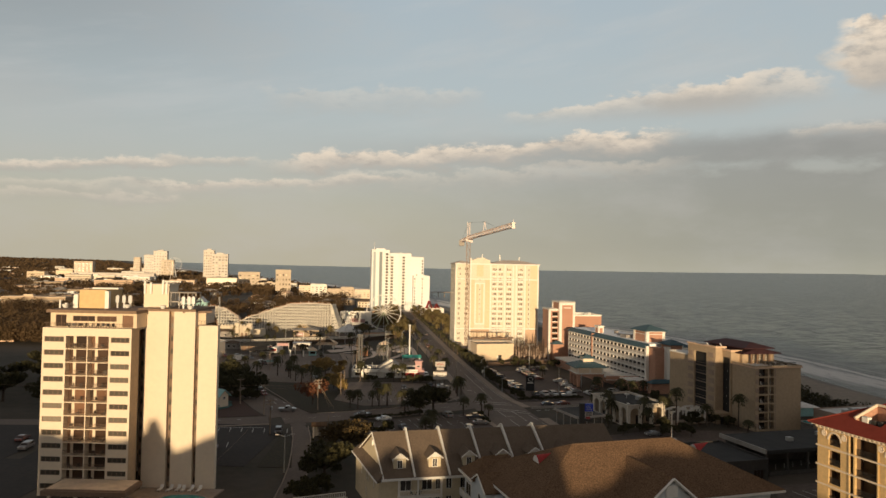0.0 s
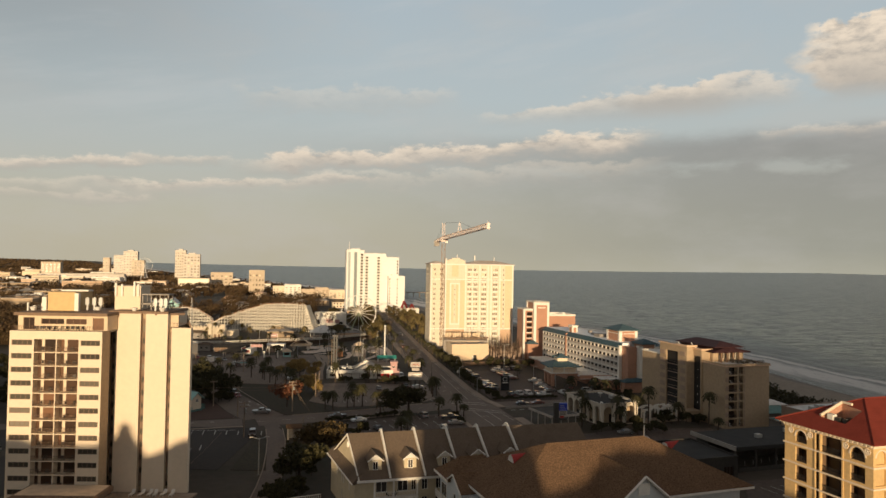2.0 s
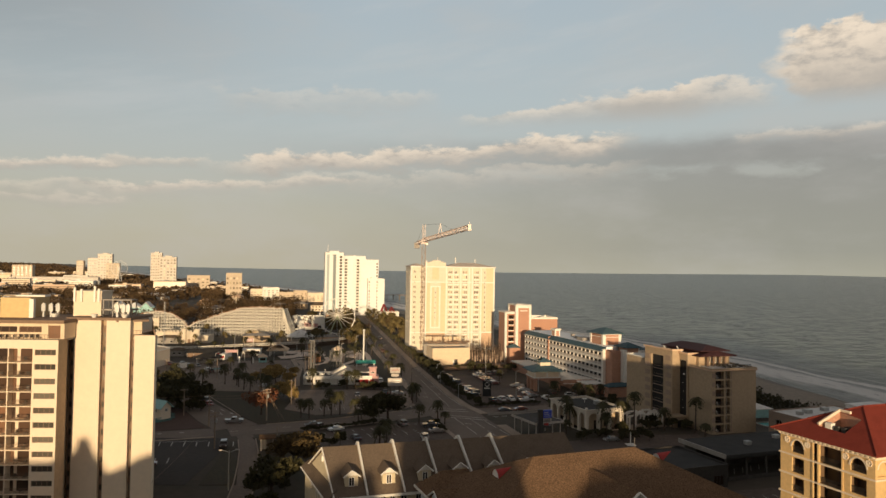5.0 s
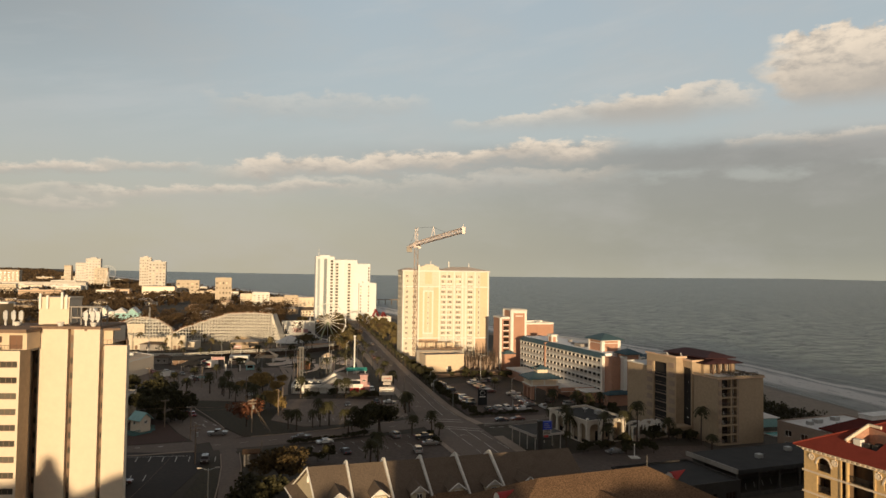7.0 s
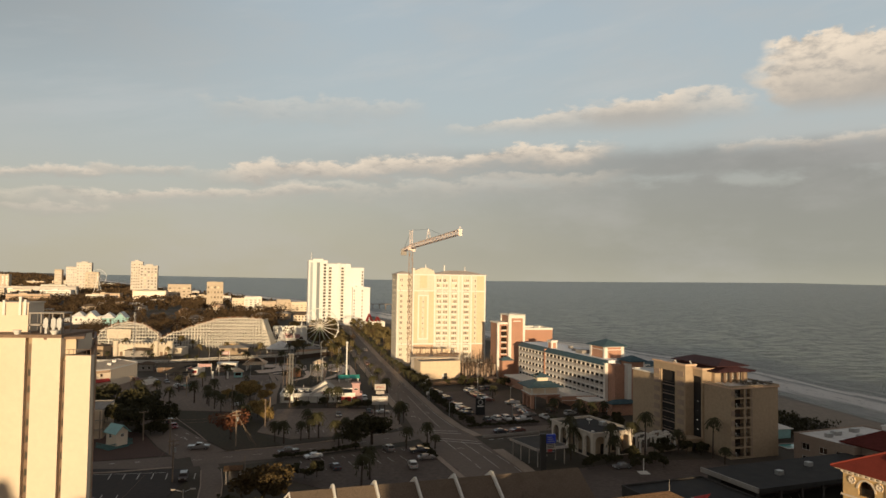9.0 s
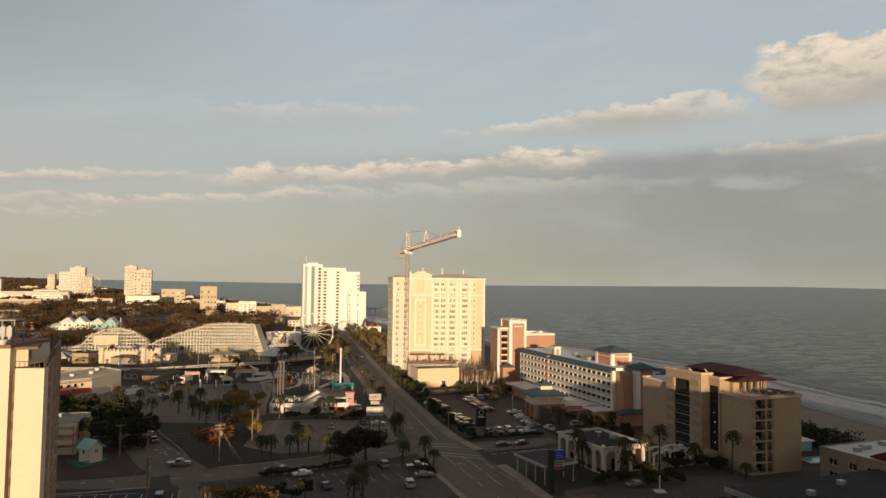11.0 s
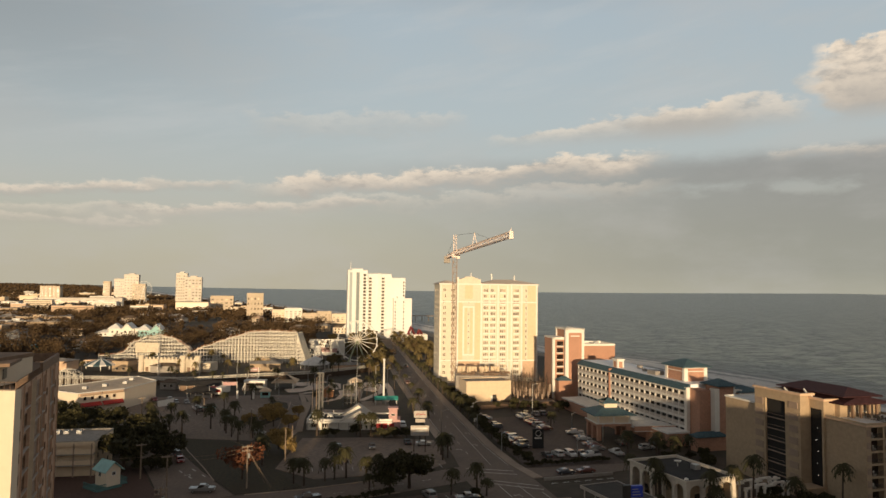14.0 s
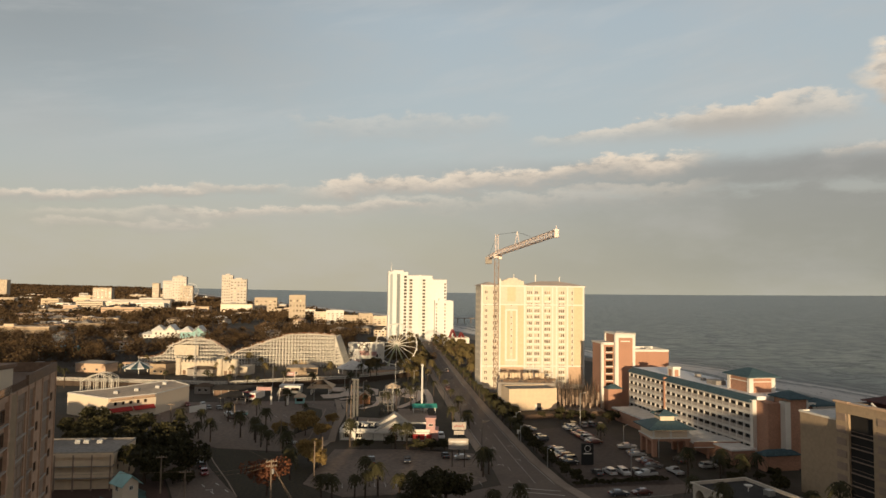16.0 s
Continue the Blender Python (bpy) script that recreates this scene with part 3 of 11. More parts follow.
def build_ground():
    offs = [-4800, -4000, -3200, -2500, -1900, -1400, -1000, -700, -480, -320, -200, -130, -90, -60, -48, -40, -32, -24, -16, -8, 0, 12, 30, 60]
    ys = [-2400, -1200, -600, -300, -150, -50, 20, 80, 130, 170, 210, 250, 290, 330, 370, 410, 460, 520, 590, 670, 760, 860, 980, 1120, 1300, 1520, 1780, 2100, 2500, 3000, 3500, 4000, 4450, 4900]
    v, f = [], []
    for y in ys:
        s = shore(y)
        for o in offs:
            x = s + o
            zz = 0.0
            if o > -60:
                zz = 1.1 * math.exp(-((o + 46) / 9) ** 2) + 0.25 * noise.noise((x * 0.05, y * 0.05, 0))
                zz -= 2.6 * max(0.0, min(1.0, (o + 40) / 62)) ** 1.3
            v.append((x, y, zz - 0.03 + lift(x, y)))
    k = len(offs)
    for j in range(len(ys) - 1):
        for i in range(k - 1):
            a = j * k + i
            f.append((a, a + 1, a + k + 1, a + k))
    me = bpy.data.meshes.new("ground")
    me.from_pydata(v, [], f)
    me.polygons.foreach_set("use_smooth", [True] * len(me.polygons))
    at = me.attributes.new("inland", "FLOAT", "POINT")
    at.data.foreach_set("value", [float(o) for y in ys for o in offs])
    m = bpy.data.materials.new("land_and_sand")
    m.use_nodes = True
    n = Nodes(m.node_tree)
    vec = n.add("ShaderNodeTexCoord").outputs["Object"]
    a = n.add("ShaderNodeAttribute")
    a.attribute_name = "inland"
    edge = n.math("ADD", a.outputs["Fac"], n.math("MULTIPLY", n.math("SUBTRACT", n.noise(vec, 0.05, 4.0), 0.5), 14.0))
    land = n.ramp(n.noise(vec, 0.35, 6.0), (0.3, (0.036, 0.029, 0.017)), (0.55, (0.060, 0.043, 0.028)), (0.75, (0.085, 0.066, 0.048)))
    town = n.ramp(n.noise(vec, 0.018, 4.0), (0.4, (0.045, 0.038, 0.02)), (0.62, (0.13, 0.105, 0.08)))
    land = n.mix(0.45, land, town)
    sand = n.ramp(n.noise(vec, 0.6, 5.0), (0.3, (0.20, 0.16, 0.12)), (0.7, (0.29, 0.23, 0.175)))
    wet = n.ramp(n.noise(vec, 0.2, 3.0), (0.3, (0.10, 0.083, 0.068)), (0.7, (0.145, 0.12, 0.10)))
    c = n.mix(n.step(edge, -42.0, -36.0), land, sand)
    c = n.mix(n.step(edge, -16.0, -8.0), c, wet)
    b = n.add("ShaderNodeBsdfPrincipled")
    n.put(b.inputs["Base Color"], c)
    n.put(b.inputs["Roughness"], n.math("SUBTRACT", 0.95, n.math("MULTIPLY", n.step(edge, -14.0, -4.0), 0.6)))
    o = n.add("ShaderNodeOutputMaterial")
    n.put(o.inputs[0], b.outputs[0])
    me.materials.append(m)
    tagged(new("ground", me), "flat coastal ground running down to a sandy beach", "ground", kind="structure")


def build_sea():
    offs = [-14, -6, 0, 5, 10, 16, 24, 34, 48, 66, 90, 120, 170, 240, 340, 480, 680, 950, 1300, 1750, 2300, 3000, 3900, 5200]
    ys = [-2400, -900, -300, 0] + list(range(60, 800, 14)) + [840, 900, 980, 1080, 1200, 1350, 1550, 1800, 2100, 2450, 2850, 3300, 3800, 4300, 4900]
    v, f = [], []
    for y in ys:
        s = shore(y)
        for o in offs:
            x = s + o
            lip = 0.55 * math.exp(-((o - 19 - 5 * noise.noise((y * 0.02, 3, 0))) / 5) ** 2) + 0.4 * math.exp(-((o - 44 - 8 * noise.noise((y * 0.015, 7, 0))) / 7) ** 2)
            v.append((x, y, -1.05 + lip + lift(x, y)))
    k = len(offs)
    for j in range(len(ys) - 1):
        for i in range(k - 1):
            a = j * k + i
            f.append((a, a + 1, a + k + 1, a + k))
    me = bpy.data.meshes.new("sea")
    me.from_pydata(v, [], f)
    me.polygons.foreach_set("use_smooth", [True] * len(me.polygons))
    at = me.attributes.new("offshore", "FLOAT", "POINT")
    at.data.foreach_set("value", [float(o) for y in ys for o in offs])
    m = bpy.data.materials.new("sea_water")
    m.use_nodes = True
    n = Nodes(m.node_tree)
    vec = n.add("ShaderNodeTexCoord").outputs["Object"]
    a = n.add("ShaderNodeAttribute")
    a.attribute_name = "offshore"
    off = a.outputs["Fac"]
    mp = n.add("ShaderNodeMapping")
    mp.inputs["Rotation"].default_value = (0, 0, radians(-14))
    mp.inputs["Scale"].default_value = (1.0, 0.22, 1.0)
    n.put(mp.inputs[0], vec)
    swell = mp.outputs[0]
    mo = n.add("ShaderNodeMapping")
    mo.inputs["Rotation"].default_value = (0, 0, radians(12))
    mo.inputs["Scale"].default_value = (0.5, 1.0, 1.0)
    n.put(mo.inputs[0], vec)
    ripple = mo.outputs[0]
    waves, chop = n.noise(ripple, 0.07, 9.0, 0.82), n.noise(ripple, 0.45, 4.0, 0.6)
    pos = n.math("ADD", off, n.math("MULTIPLY", n.math("SUBTRACT", n.noise(swell, 0.03, 5.0, 0.62), 0.5), 44.0))
    lace = n.noise(swell, 0.5, 8.0, 0.8)
    crest = n.noise(ripple, 0.2, 6.0, 0.72)
    bands = n.math("MAXIMUM", n.math("SUBTRACT", 1.0, n.step(n.math("ABSOLUTE", n.math("SUBTRACT", pos, 10.0)), 5.0, 14.0)),
                   n.math("SUBTRACT", 1.0, n.step(n.math("ABSOLUTE", n.math("SUBTRACT", pos, 26.0)), 1.5, 6.0)))
    bands = n.math("MAXIMUM", bands, n.math("MULTIPLY", n.math("SUBTRACT", 1.0, n.step(n.math("ABSOLUTE", n.math("SUBTRACT", pos, 40.0)), 0.5, 2.5)), 0.4))
    foam = n.math("MULTIPLY", bands, n.step(lace, 0.31, 0.46))
    caps = n.math("MULTIPLY", n.step(n.math("ADD", crest, n.math("MULTIPLY", waves, 0.5)), 0.90, 0.97), 0.35)
    foam = n.math("MAXIMUM", foam, caps)
    rough = n.math("ADD", n.math("MULTIPLY", waves, 0.55), n.math("MULTIPLY", crest, 0.45))
    # Wave glints and lost sky reflection are put into this colour ramp.
    deep = n.ramp(rough, (0.40, (0.012, 0.017, 0.014)), (0.48, (0.085, 0.108, 0.090)), (0.56, (0.34, 0.37, 0.31)))
    shal = n.mix(n.step(off, 0.0, 110.0), (0.085, 0.085, 0.072), deep)
    c = n.mix(foam, shal, (0.85, 0.81, 0.76))
    b = n.add("ShaderNodeBsdfPrincipled")
    n.put(b.inputs["Base Color"], c)
    n.put(b.inputs["Roughness"], n.math("ADD", 0.30, n.math("MULTIPLY", foam, 0.6)))
    b.inputs["IOR"].default_value = 1.33
    bp = n.add("ShaderNodeBump")
    bp.inputs["Strength"].default_value, bp.inputs["Distance"].default_value = 1.0, 2.6
    n.put(bp.inputs["Height"], n.math("ADD", waves, n.math("MULTIPLY", chop, 0.35)))
    n.put(b.inputs["Normal"], bp.outputs[0])
    o = n.add("ShaderNodeOutputMaterial")
    n.put(o.inputs[0], b.outputs[0])
    me.materials.append(m)
    tagged(new("sea", me), "grey-green sea with lines of surf", "sea", kind="structure")


build_ground()
build_sea()

# ---- roads, pavements, lots ----
def ribbon(name, pts, w0, w1, z0, z1, mat, label="", category="", kind="structure", parent=None):
    """A strip between offsets w0 and w1 to the right of a line of points."""
    g, n = Geo(), len(pts)
    edge = []
    for i, p in enumerate(pts):
        a, b = Vector(pts[max(0, i - 1)]), Vector(pts[min(n - 1, i + 1)])
        t = (b - a).normalized()
        r = Vector((t.y, -t.x))
        edge.append((Vector(p) + r * w0, Vector(p) + r * w1))
    v, f = [], []
    for l, r in edge:
        v += [(l.x, l.y, z0), (r.x, r.y, z0), (l.x, l.y, z1), (r.x, r.y, z1)]
    for i in range(n - 1):
        a, b = 4 * i, 4 * i + 4
        f += [(a + 2, a + 3, b + 3, b + 2), (a, b, b + 2, a + 2), (a + 1, a + 3, b + 3, b + 1)]
    f += [(0, 2, 3, 1), (4 * n - 4, 4 * n - 3, 4 * n - 1, 4 * n - 2)]
    g.add(v, f)
    ob = part(name, g, mat, parent)
    return tagged(ob, label, category, "", kind) if not parent else ob


def slab(name, poly, z0, z1, mat, label, category, kind="structure"):
    return tagged(part(name, Geo().prism(poly, z0, z1), mat), label, category, "", kind)


BLVD = [(33.5, 165), (29.5, 182), (25.6, 199.4), (22.9, 211.6), (19.8, 224.7), (16.3, 240.6), (13.5, 252.8), (9.9, 274), (4.8, 307), (-3.0, 356), (-11.6, 414), (-22.6, 496), (-35, 590), (-48, 690), (-64, 800), (-102, 960)]
LEFT = [(26, 165), (21.5, 184), (17.6, 200), (14.6, 212), (11.6, 224), (8.3, 238), (6.6, 254), (2.8, 284), (-1.0, 307), (-8.6, 356), (-17.4, 414), (-28.4, 496), (-41, 590), (-54, 690), (-70, 800), (-108, 960)]
RIGHT = [(41, 165), (37.2, 182), (33.4, 199.4), (31.1, 211.6), (28.1, 224.7), (24.8, 240.6), (20.3, 252.8), (15.6, 274), (10.3, 307), (2.6, 356), (-5.6, 414), (-16.6, 496), (-29, 590), (-42, 690), (-58, 800), (-96, 960)]
CROSS = [(-50, 215.5), (-39.5, 219.6), (-27.3, 224), (-17.4, 229), (-10, 233), (2, 240), (10, 246)]
SIDE = [(-49, 221), (-57.5, 232.5), (-63.6, 243.5), (-73.8, 260.5), (-83.8, 279), (-100, 305), (-130, 353)]
DRIVE = [(-46, 215), (-42.9, 207), (-39.6, 194.8), (-36.9, 182), (-34.6, 169.6), (-33, 157), (-32, 145), (-30, 120), (-28, 90)]
WEST = [(-54, 214.6), (-66, 211), (-80, 208.6), (-120, 204), (-200, 196)]
LANE = [(-48, 286), (-47.6, 297), (-49.8, 312), (-52, 333), (-54.2, 347), (-61, 353.5), (-72, 357)]
slab("road", LEFT + RIGHT[::-1], -0.3, 0.02, M_ROAD, "grey worn four-lane boulevard", "road")
ribbon("road", CROSS, -5.6, 5.6, -0.3, 0.016, M_ROAD, "dark side street meeting the boulevard", "road")
ribbon("road", SIDE, -6.4, 6.4, -0.3, 0.012, M_ROAD, "dark side street past the car park", "road")
ribbon("road", DRIVE, -2.2, 2.2, -0.3, 0.008, M_ROAD, "narrow asphalt lane with pale kerbs", "road")
ribbon("road", WEST, -5.2, 5.2, -0.3, 0.006, M_ROAD, "dark side street behind the tower", "road")
ribbon("road", LANE, -3.2, 3.2, -0.3, 0.056, M_ROAD, "curving lane into the amusement car park", "road")
for pts, a, b, lab in ((RIGHT[5:], 0.0, 2.6, "pale concrete pavement beside the boulevard"), (LEFT[7:], -2.2, 0.0, "pale concrete pavement beside the boulevard"),
                       (RIGHT[:5], 0.0, 3.0, "pale concrete pavement by the corner"), (LEFT[:5], -1.4, 0.0, "narrow pavement beside the car park"),
                       (CROSS[1:6], -5.95, -5.6, "pale concrete kerb of the side street"), (SIDE[1:5], 6.4, 6.7, "pale kerb along the lawn"),
                       (WEST[:3], -6.0, -5.2, "narrow concrete pavement by the brown yard"),
                       (CROSS[2:5], 5.6, 5.9, "pale kerb along a clipped hedge"), (LANE[:5], 3.2, 4.6, "pale concrete edge of the curving lane"), (LANE[:5], -3.5, -3.2, "pale kerb of the curving lane"),
                       (DRIVE[1:], -2.45, -2.2, "pale concrete kerb of the lane"), (DRIVE[1:], 2.2, 2.45, "pale concrete kerb of the lane")):
    ribbon("pavement", pts, a, b, -0.2, 0.15, M_WALK, lab, "pavement")


def dashes(name, pts, offset, on, off, width, start=0.0, label=""):
    """Worn lane marks along a line."""
    g, run = Geo(), -start
    for p, q in zip(pts, pts[1:]):
        p, q = Vector(p), Vector(q)
        L, t = (q - p).length, (q - p).normalized()
        r = Vector((t.y, -t.x))
        s = 0.0
        while s < L:
            ph = (run + s) % (on + off)
            if ph < on:
                e = min(L, s + on - ph)
                a, b = p + t * s + r * offset, p + t * e + r * offset
                hw = r * width / 2
                g.add([(a.x - hw.x, a.y - hw.y, 0.068), (a.x + hw.x, a.y + hw.y, 0.068), (b.x + hw.x, b.y + hw.y, 0.068), (b.x - hw.x, b.y - hw.y, 0.068)], [(0, 1, 2, 3)])
                s = e + 0.01
            else:
                s += on + off - ph + 0.01
        run += L
    tagged(part(name, g, M_LINE), label, "road marking", "", "structure")


dashes("road_marking", LEFT[7:], 0.5, 400, 0.1, 0.16, label="solid white edge line")
dashes("road_marking", RIGHT[6:], -0.5, 400, 0.1, 0.16, label="solid white edge line")
dashes("road_marking", BLVD[6:], -1.75, 3, 9, 0.14, label="dashed white lane line")
dashes("road_marking", BLVD[6:], 1.75, 3, 9, 0.14, 5, label="dashed white lane line")
dashes("road_marking", BLVD[6:9], 1.75, 60, 0.1, 0.14, label="solid white turn lane line")
dashes("road_marking", [(8.6, 249.2), (20.6, 247.0)], 0, 20, 0.1, 0.4, label="white crossing line")
dashes("road_marking", [(9.2, 246.0), (21.2, 243.8)], 0, 20, 0.1, 0.4, label="white crossing line")
dashes("road_marking", [(12.8, 238.8), (25.2, 234.3)], 0, 20, 0.1, 0.4, label="white crossing line")
dashes("road_marking", [(13.6, 235.8), (26.0, 231.3)], 0, 20, 0.1, 0.4, label="white crossing line")
dashes("road_marking", [(20.3, 234.4), (23.6, 221.8), (27, 207)], 0, 14, 3, 0.18, label="worn white lane line")
dashes("road_marking", [(25.2, 229.4), (29.9, 213.3), (32, 204)], 0, 8, 3, 0.18, label="worn white lane line")
dashes("road_marking", [(15.8, 234.0), (18.6, 222.8), (22.4, 207)], 0, 9, 3, 0.18, label="worn white lane line")
dashes("road_marking", [(-63.1, 244), (-55.6, 235)], 0, 2.2, 4.2, 0.3, label="dashed white lane line")
dashes("road_marking", [(-60.4, 245.6), (-52.6, 236.2)], 0, 2.2, 4.2, 0.3, label="dashed white lane line")
dashes("road_marking", SIDE[3:], 0.1, 2.5, 6, 0.16, label="dashed white lane line")
dashes("road_marking", [(-80, 209.8), (-62, 214.4)], 0, 1.2, 4.5, 0.5, label="white bar on the asphalt")
dashes("road_marking", CROSS, 0.1, 2.5, 5, 0.16, label="dashed lane line")
dashes("road_marking", LANE, 0.1, 1.5, 9, 0.14, label="dashed lane line")


def arrow(x, y, rz):
    g = Geo().at(x, y, 0.07, rz)
    g.add([(-0.08, 0, 0), (0.08, 0, 0), (0.08, 2.2, 0), (-0.08, 2.2, 0)], [(0, 1, 2, 3)])
    g.add([(-0.08, 1.5, 0), (-0.08, 1.75, 0), (-0.9, 1.75, 0), (-0.9, 1.5, 0)], [(0, 1, 2, 3)])
    g.add([(-0.9, 1.2, 0), (-0.9, 2.05, 0), (-1.6, 1.62, 0)], [(0, 1, 2)])
    tagged(part("road_arrow", g, M_LINE), "worn white turn arrow on the asphalt", "road marking", "lane arrows", "structure")


for x, y in ((6.4, 287), (8.2, 268), (11.6, 290), (13.0, 274), (20.4, 225.5), (-58.5, 239)):
    arrow(x, y, 8 if y > 240 else 24)

slab("car_park", [(-128, 352), (-96, 298), (-74, 280), (-50.5, 277.5), (-43.5, 293), (-53, 338), (-58, 366), (-78, 362), (-100, 357)], -0.3, 0.05, M_CARPARK, "large worn asphalt car park beside the side street", "car park")
slab("car_park", [(-40, 247), (-28.5, 238), (-12, 242.6), (0, 249), (3.6, 254), (0.4, 281), (-20, 284), (-40, 282)], -0.3, 0.048, M_CARPARK, "small asphalt car park behind palms", "car park")
slab("car_park", [(-24, 199), (-14, 191), (12, 196), (17, 206), (5, 229), (-8, 224), (-22, 216)], -0.3, 0.046, M_ASPHALT, "dark car park with palms behind the townhouses", "car park")
slab("car_park", [(24.5, 250), (52, 256), (48, 290), (40, 326), (18, 316), (15.4, 302)], -0.3, 0.05, M_ASPHALT, "dark asphalt hotel car park", "car park")
slab("car_park", [(26.4, 241.6), (46, 247), (54, 251), (52, 256), (23.2, 250)], -0.3, 0.044, M_ROAD, "asphalt driveway between pavement and car park", "car park")
slab("car_park", [(36, 165), (88, 188), (86, 214), (62, 213), (40, 203)], -0.3, 0.05, M_ASPHALT, "dark empty asphalt forecourt", "car park")
slab("car_park", [(-170, 118), (-84, 118), (-84, 169.5), (-104.2, 170), (-104.2, 203), (-170, 199)], -0.3, 0.036, M_DARKLOT, "dark asphalt yard beside the tower", "car park")
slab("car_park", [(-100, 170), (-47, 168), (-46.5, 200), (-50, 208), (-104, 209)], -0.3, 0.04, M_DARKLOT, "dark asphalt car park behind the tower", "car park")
slab("island", [(-57, 300), (-53.4, 312), (-55.6, 333), (-58.4, 344), (-66, 350), (-64, 330), (-60, 312)], 0, 0.2, M_GRASS, "planted island beside the curving lane", "garden")
slab("pavement", [(-51, 277), (-49.5, 276), (-44, 290), (-42, 292), (-50, 342), (-57, 370), (-59, 369), (-51.5, 340), (-44.6, 293.5)], -0.2, 0.18, M_WALK, "curving concrete kerb of the car park", "pavement")
slab("lawn", [(-43.6, 225.4), (-37, 227), (-30, 231.5), (-40, 246), (-41, 256), (-52, 274), (-72, 279), (-79, 280), (-68, 260), (-57.4, 243.9)], -0.3, 0.06, M_GRASS, "dark winter lawn with palms on the street corner", "lawn")
slab("lawn", [(-57.5, 220.4), (-64.5, 231), (-73, 246), (-98, 252), (-110, 218), (-73, 215.6)], -0.3, 0.06, M_MULCH, "bare brown yard round a little hut", "lawn")
slab("lawn", [(-42, 209), (-29, 214.5), (-24.5, 212), (-25, 200), (-31, 188)], -0.3, 0.06, M_GRASS, "dark grass bank with shrubs", "lawn")
slab("lawn", [(-44, 168), (-36, 168), (-40, 186), (-46, 198)], -0.3, 0.05, M_GRASS, "dark grass strip beside the lane", "lawn")
slab("promenade", [(-58, 372), (-48, 340), (-41, 300), (-12, 296), (-16, 330), (-26, 400), (-60, 410)], -0.3, 0.05, M_WALK, "pale paved amusement area with winding paths", "pavement")
tagged(part("low_wall", Geo().at(27.2, 238.4, 0, 17.5).box(0, 0, 0, 19, 0.45, 0.75), M_CONC), "low concrete wall along the driveway", "wall", "", "structure")
for i in range(6):
    a = Vector((28.5 + i * 2.9, 236.2 + i * 0.95))
    dashes("parking_line", [a, a + Vector((1.7, 0.5))], 0, 9, 0.1, 0.4, label="white kerb block")
for i in range(12):
    a = Vector((-22 + i * 2.6, 212.5 + i * 1.15))
    dashes("parking_line", [a, a + Vector((-1.0, 2.2))], 0, 9, 0.1, 0.14, label="white bay line")
for i in range(14):
    a = Vector((-30 + i * 2.5, 244.5 + i * 0.4))
    dashes("parking_line", [a, a + Vector((-0.8, 3.6))], 0, 9, 0.1, 0.14, label="white bay line")
for i in range(14):
    x = -98 + i * 3.2
    dashes("parking_line", [(x + 34, 199.6), (x + 33, 204.2)] if x < -78 else [(x, 184), (x - 1, 188.6)], 0, 9, 0.1, 0.2, label="white bay line")
dashes("parking_line", [(-76, 202.9), (-53, 204.9)], 0, 99, 0.1, 0.2, label="white bay line")
for i in range(9):
    a = Vector((-22 + i * 3.3, 204 + i * 1.3))
    dashes("parking_line", [a, a + Vector((-1.8, 4.4))], 0, 9, 0.1, 0.12, label="white bay line")
for i in range(16):
    a = Vector((-92 + i * 2.7, 312 + i * 1.9))
    dashes("parking_line", [a, a + Vector((-2.6, 4.0))], 0, 9, 0.1, 0.12, label="white bay line")
slab("car_park", [(66, 148), (112, 162), (108, 172), (72, 163.5)], -0.3, 0.042, M_ASPHALT, "dark lot in front of the parking deck", "car park")
for i in range(9):
    a = Vector((74 + i * 2.6, 159.6 + i * 0.8))
    dashes("parking_line", [a, a + Vector((1.6, -4.2))], 0, 9, 0.1, 0.16, label="white bay line")
for i in range(8):
    a = Vector((72 + i * 2.7, 176 + i * 1.3))
    dashes("parking_line", [a, a + Vector((-2, -4.2))], 0, 9, 0.1, 0.12, label="white bay line")

# ---- the cream tower beside the lane ----
def rail(geo, x0, y0, x1, y1, z, h=1.05, step=0.28, r=0.02):
    """A railing: top and bottom bar and balusters, between two places."""
    a, b = Vector((x0, y0, 0)), Vector((x1, y1, 0))
    L = (b - a).length
    geo.tube((x0, y0, z + h), (x1, y1, z + h), r * 1.6, n=4).tube((x0, y0, z + 0.12), (x1, y1, z + 0.12), r, n=4)
    k = max(1, int(L / step))
    for i in range(k + 1):
        p = a.lerp(b, i / k)
        geo.box(p.x - r, p.y - r, z + 0.1, p.x + r, p.y + r, z + h)
    return geo


